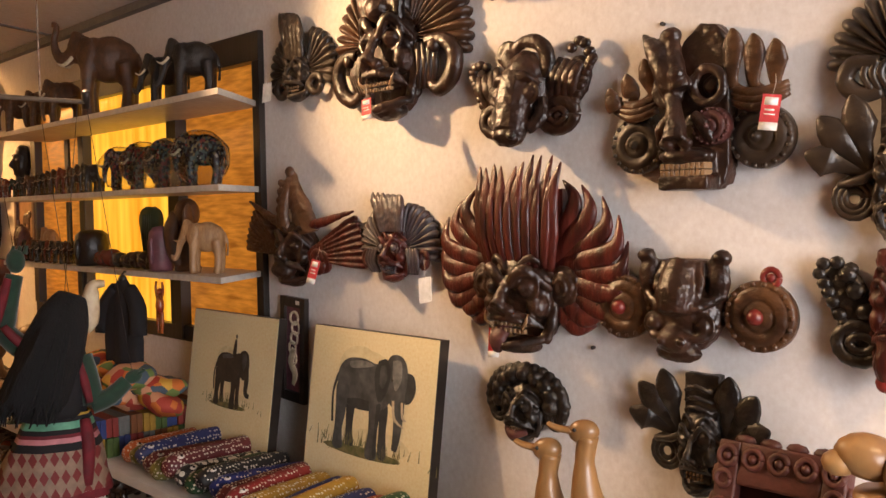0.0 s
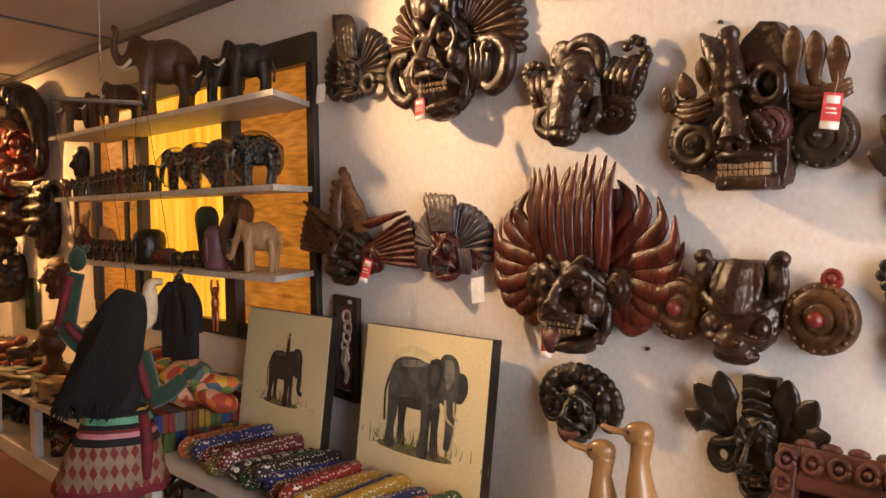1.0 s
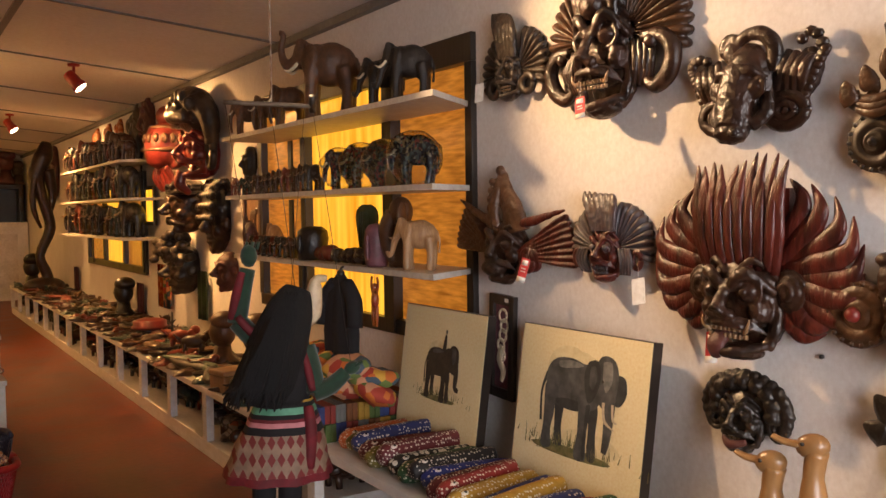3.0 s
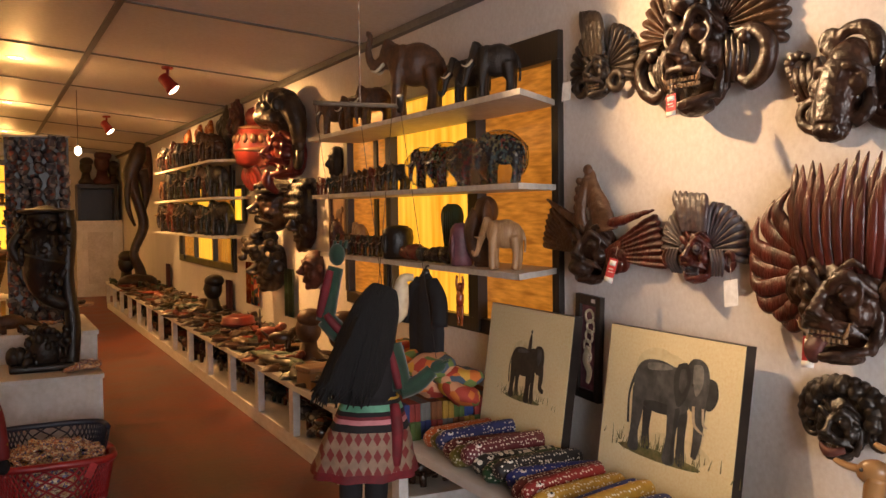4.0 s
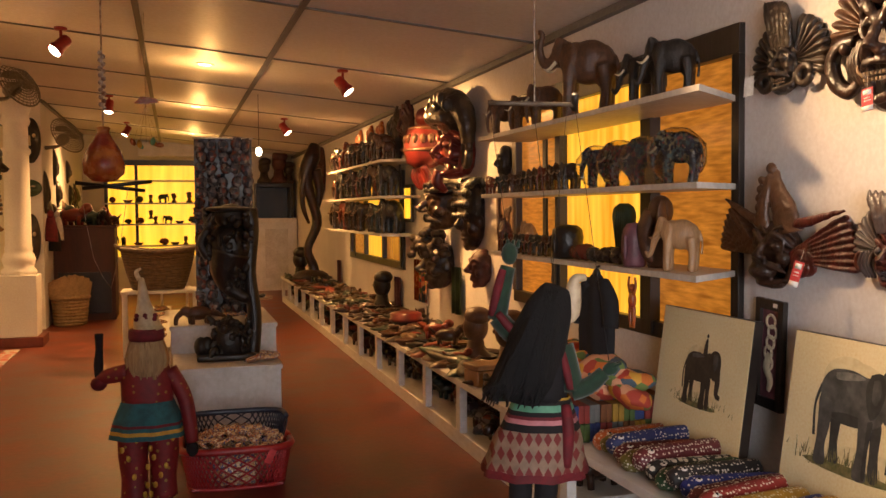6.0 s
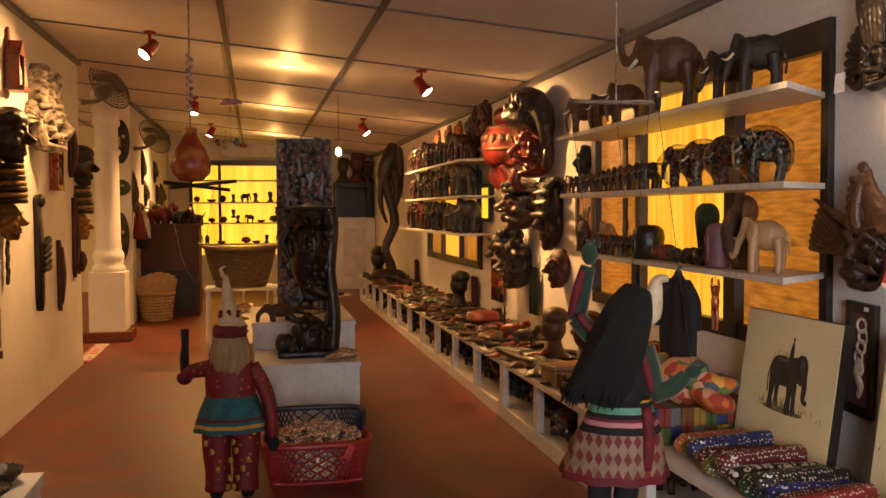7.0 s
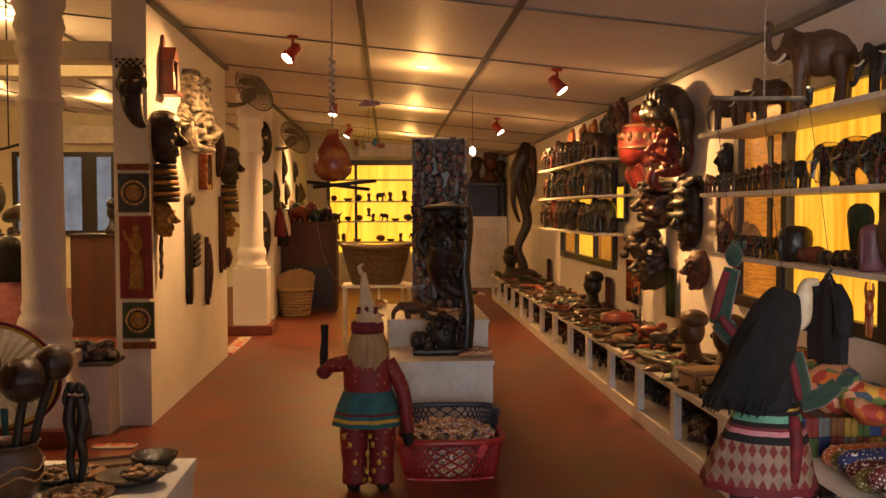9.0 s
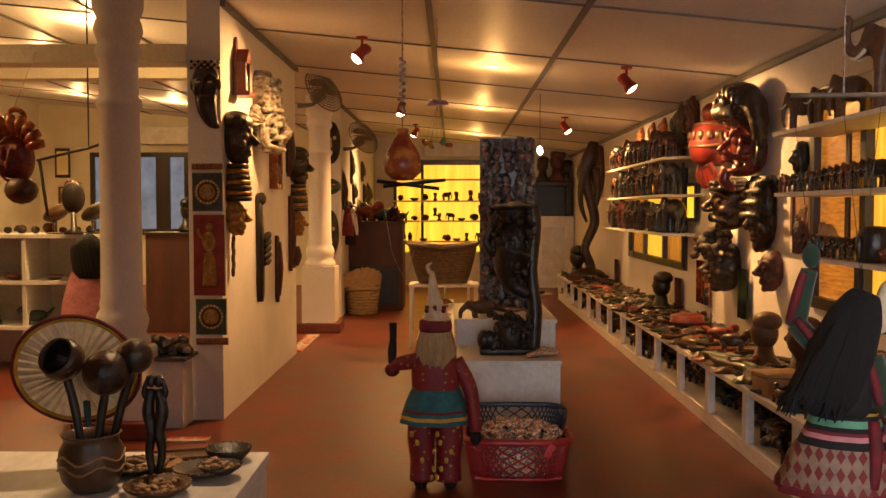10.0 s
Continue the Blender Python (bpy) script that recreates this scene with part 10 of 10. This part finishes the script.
def dancer():
    """One plain mesh of two slim dark figures."""
    bm = bmesh.new()
    for s in (-1, 1):
        tube(bm, [(s * 0.008, 0, 0.02), (s * 0.02, 0, 0.09), (s * 0.012, 0, 0.16), (s * 0.022, 0, 0.22), (s * 0.012, 0, 0.29)], [0.012, 0.013, 0.018, 0.02, 0.014], 9, 4)
        tube(bm, [(s * 0.02, 0, 0.25), (s * 0.035, 0, 0.28), (s * 0.018, 0, 0.33)], [0.008, 0.008, 0.007], 7, 3)
        ell(bm, (s * 0.012, 0, 0.315), (0.016, 0.016, 0.02), seg=9)
    lathe(bm, [(0.06, 0), (0.06, 0.012), (0.03, 0.022)], 16)
    return tagged(obj("dancer_carving", bm, BLACKL, m=pose(-0.93, 2.86, 0.752)), "slim black carved pair of figures on the table", "statue")


dancer()


def dish(x, y, r, h, material, label, z=0.752, tilt=0):
    t = thing("carved_dish", pose(x, y, z, tilt, 0, 0), label, "dish", "dishes on the table")
    bm = bmesh.new()
    lathe(bm, [(r * 0.5, 0), (r * 0.6, 0.004), (r * 0.95, h * 0.7), (r, h), (r * 0.93, h), (r * 0.7, h * 0.45), (0, h * 0.35)], 26)
    part("bowl", bm, material, t)
    bm = bmesh.new()
    for k in range(22):
        a = 2 * math.pi * k / 22
        ell(bm, (r * 0.965 * math.cos(a), r * 0.965 * math.sin(a), h), (r * 0.05, r * 0.05, 0.004), seg=6)
    part("carved_rim", bm, PALEWOOD if material is not BLACKL else GREYWOOD, t)


dish(-0.76, 3.10, 0.078, 0.045, BLACKL, "black carved bowl on the table")
dish(-0.80, 2.92, 0.095, 0.03, GREYWOOD, "flat dark carved dish on the table")
dish(-0.74, 2.90, 0.07, 0.03, BLACKL, "black carved bowl on the table", 0.765)
dish(-0.88, 2.72, 0.10, 0.035, BROWNWOOD, "brown carved dish of chips on the table")
dish(-0.98, 3.0, 0.09, 0.02, PALEWOOD, "pale checked dish on the table")
dish(-1.02, 2.95, 0.10, 0.03, GREYWOOD, "speckled dark dish on the table", 0.754)
bm = bmesh.new()
box(bm, (-0.11, -0.06, 0.0), (0.11, 0.06, 0.012), .004)
tube(bm, [(-0.1, -0.055, 0.014), (0.1, -0.055, 0.014), (0.1, 0.055, 0.014), (-0.1, 0.055, 0.014), (-0.1, -0.055, 0.014)], [0.007, 0.007], 6, 1)
tagged(obj("wooden_tray", bm, BROWNWOOD, m=pose(-0.93, 3.12, 0.752, 0, 0, 15), smooth=False), "shallow brown wooden tray on the table", "tray")
rg = random.Random(91)
for dx, dy, zz in ((-0.88, 2.72, 0.775), (-1.02, 2.95, 0.772), (-0.74, 2.9, 0.785)):
    bm = bmesh.new()
    for k in range(34):
        a, r = rg.uniform(0, 6.28), 0.075 * math.sqrt(rg.random())
        ell(bm, (r * math.cos(a), r * math.sin(a), rg.uniform(0, .012)), (0.012, 0.009, 0.006), (rg.uniform(-30, 30), 0, rg.uniform(0, 180)), 6)
    tagged(obj("chip_heap", bm, PALEWOOD, m=pose(dx, dy, zz)), "heap of small pale wood chips in a dish", "wood chips", kind="stuff")
bm = bmesh.new()
tube(bm, [(0, 0, 0), (0.0, 0.0, 0.3), (0.02, 0, 0.55)], [0.16, 0.13, 0.05], 16, 4)
tagged(obj("cloth_bundle", bm, REDCLOTH, m=pose(-1.62, 3.25, 0.0)), "dark crimson cloth bundle on the floor", "cloth bundle")
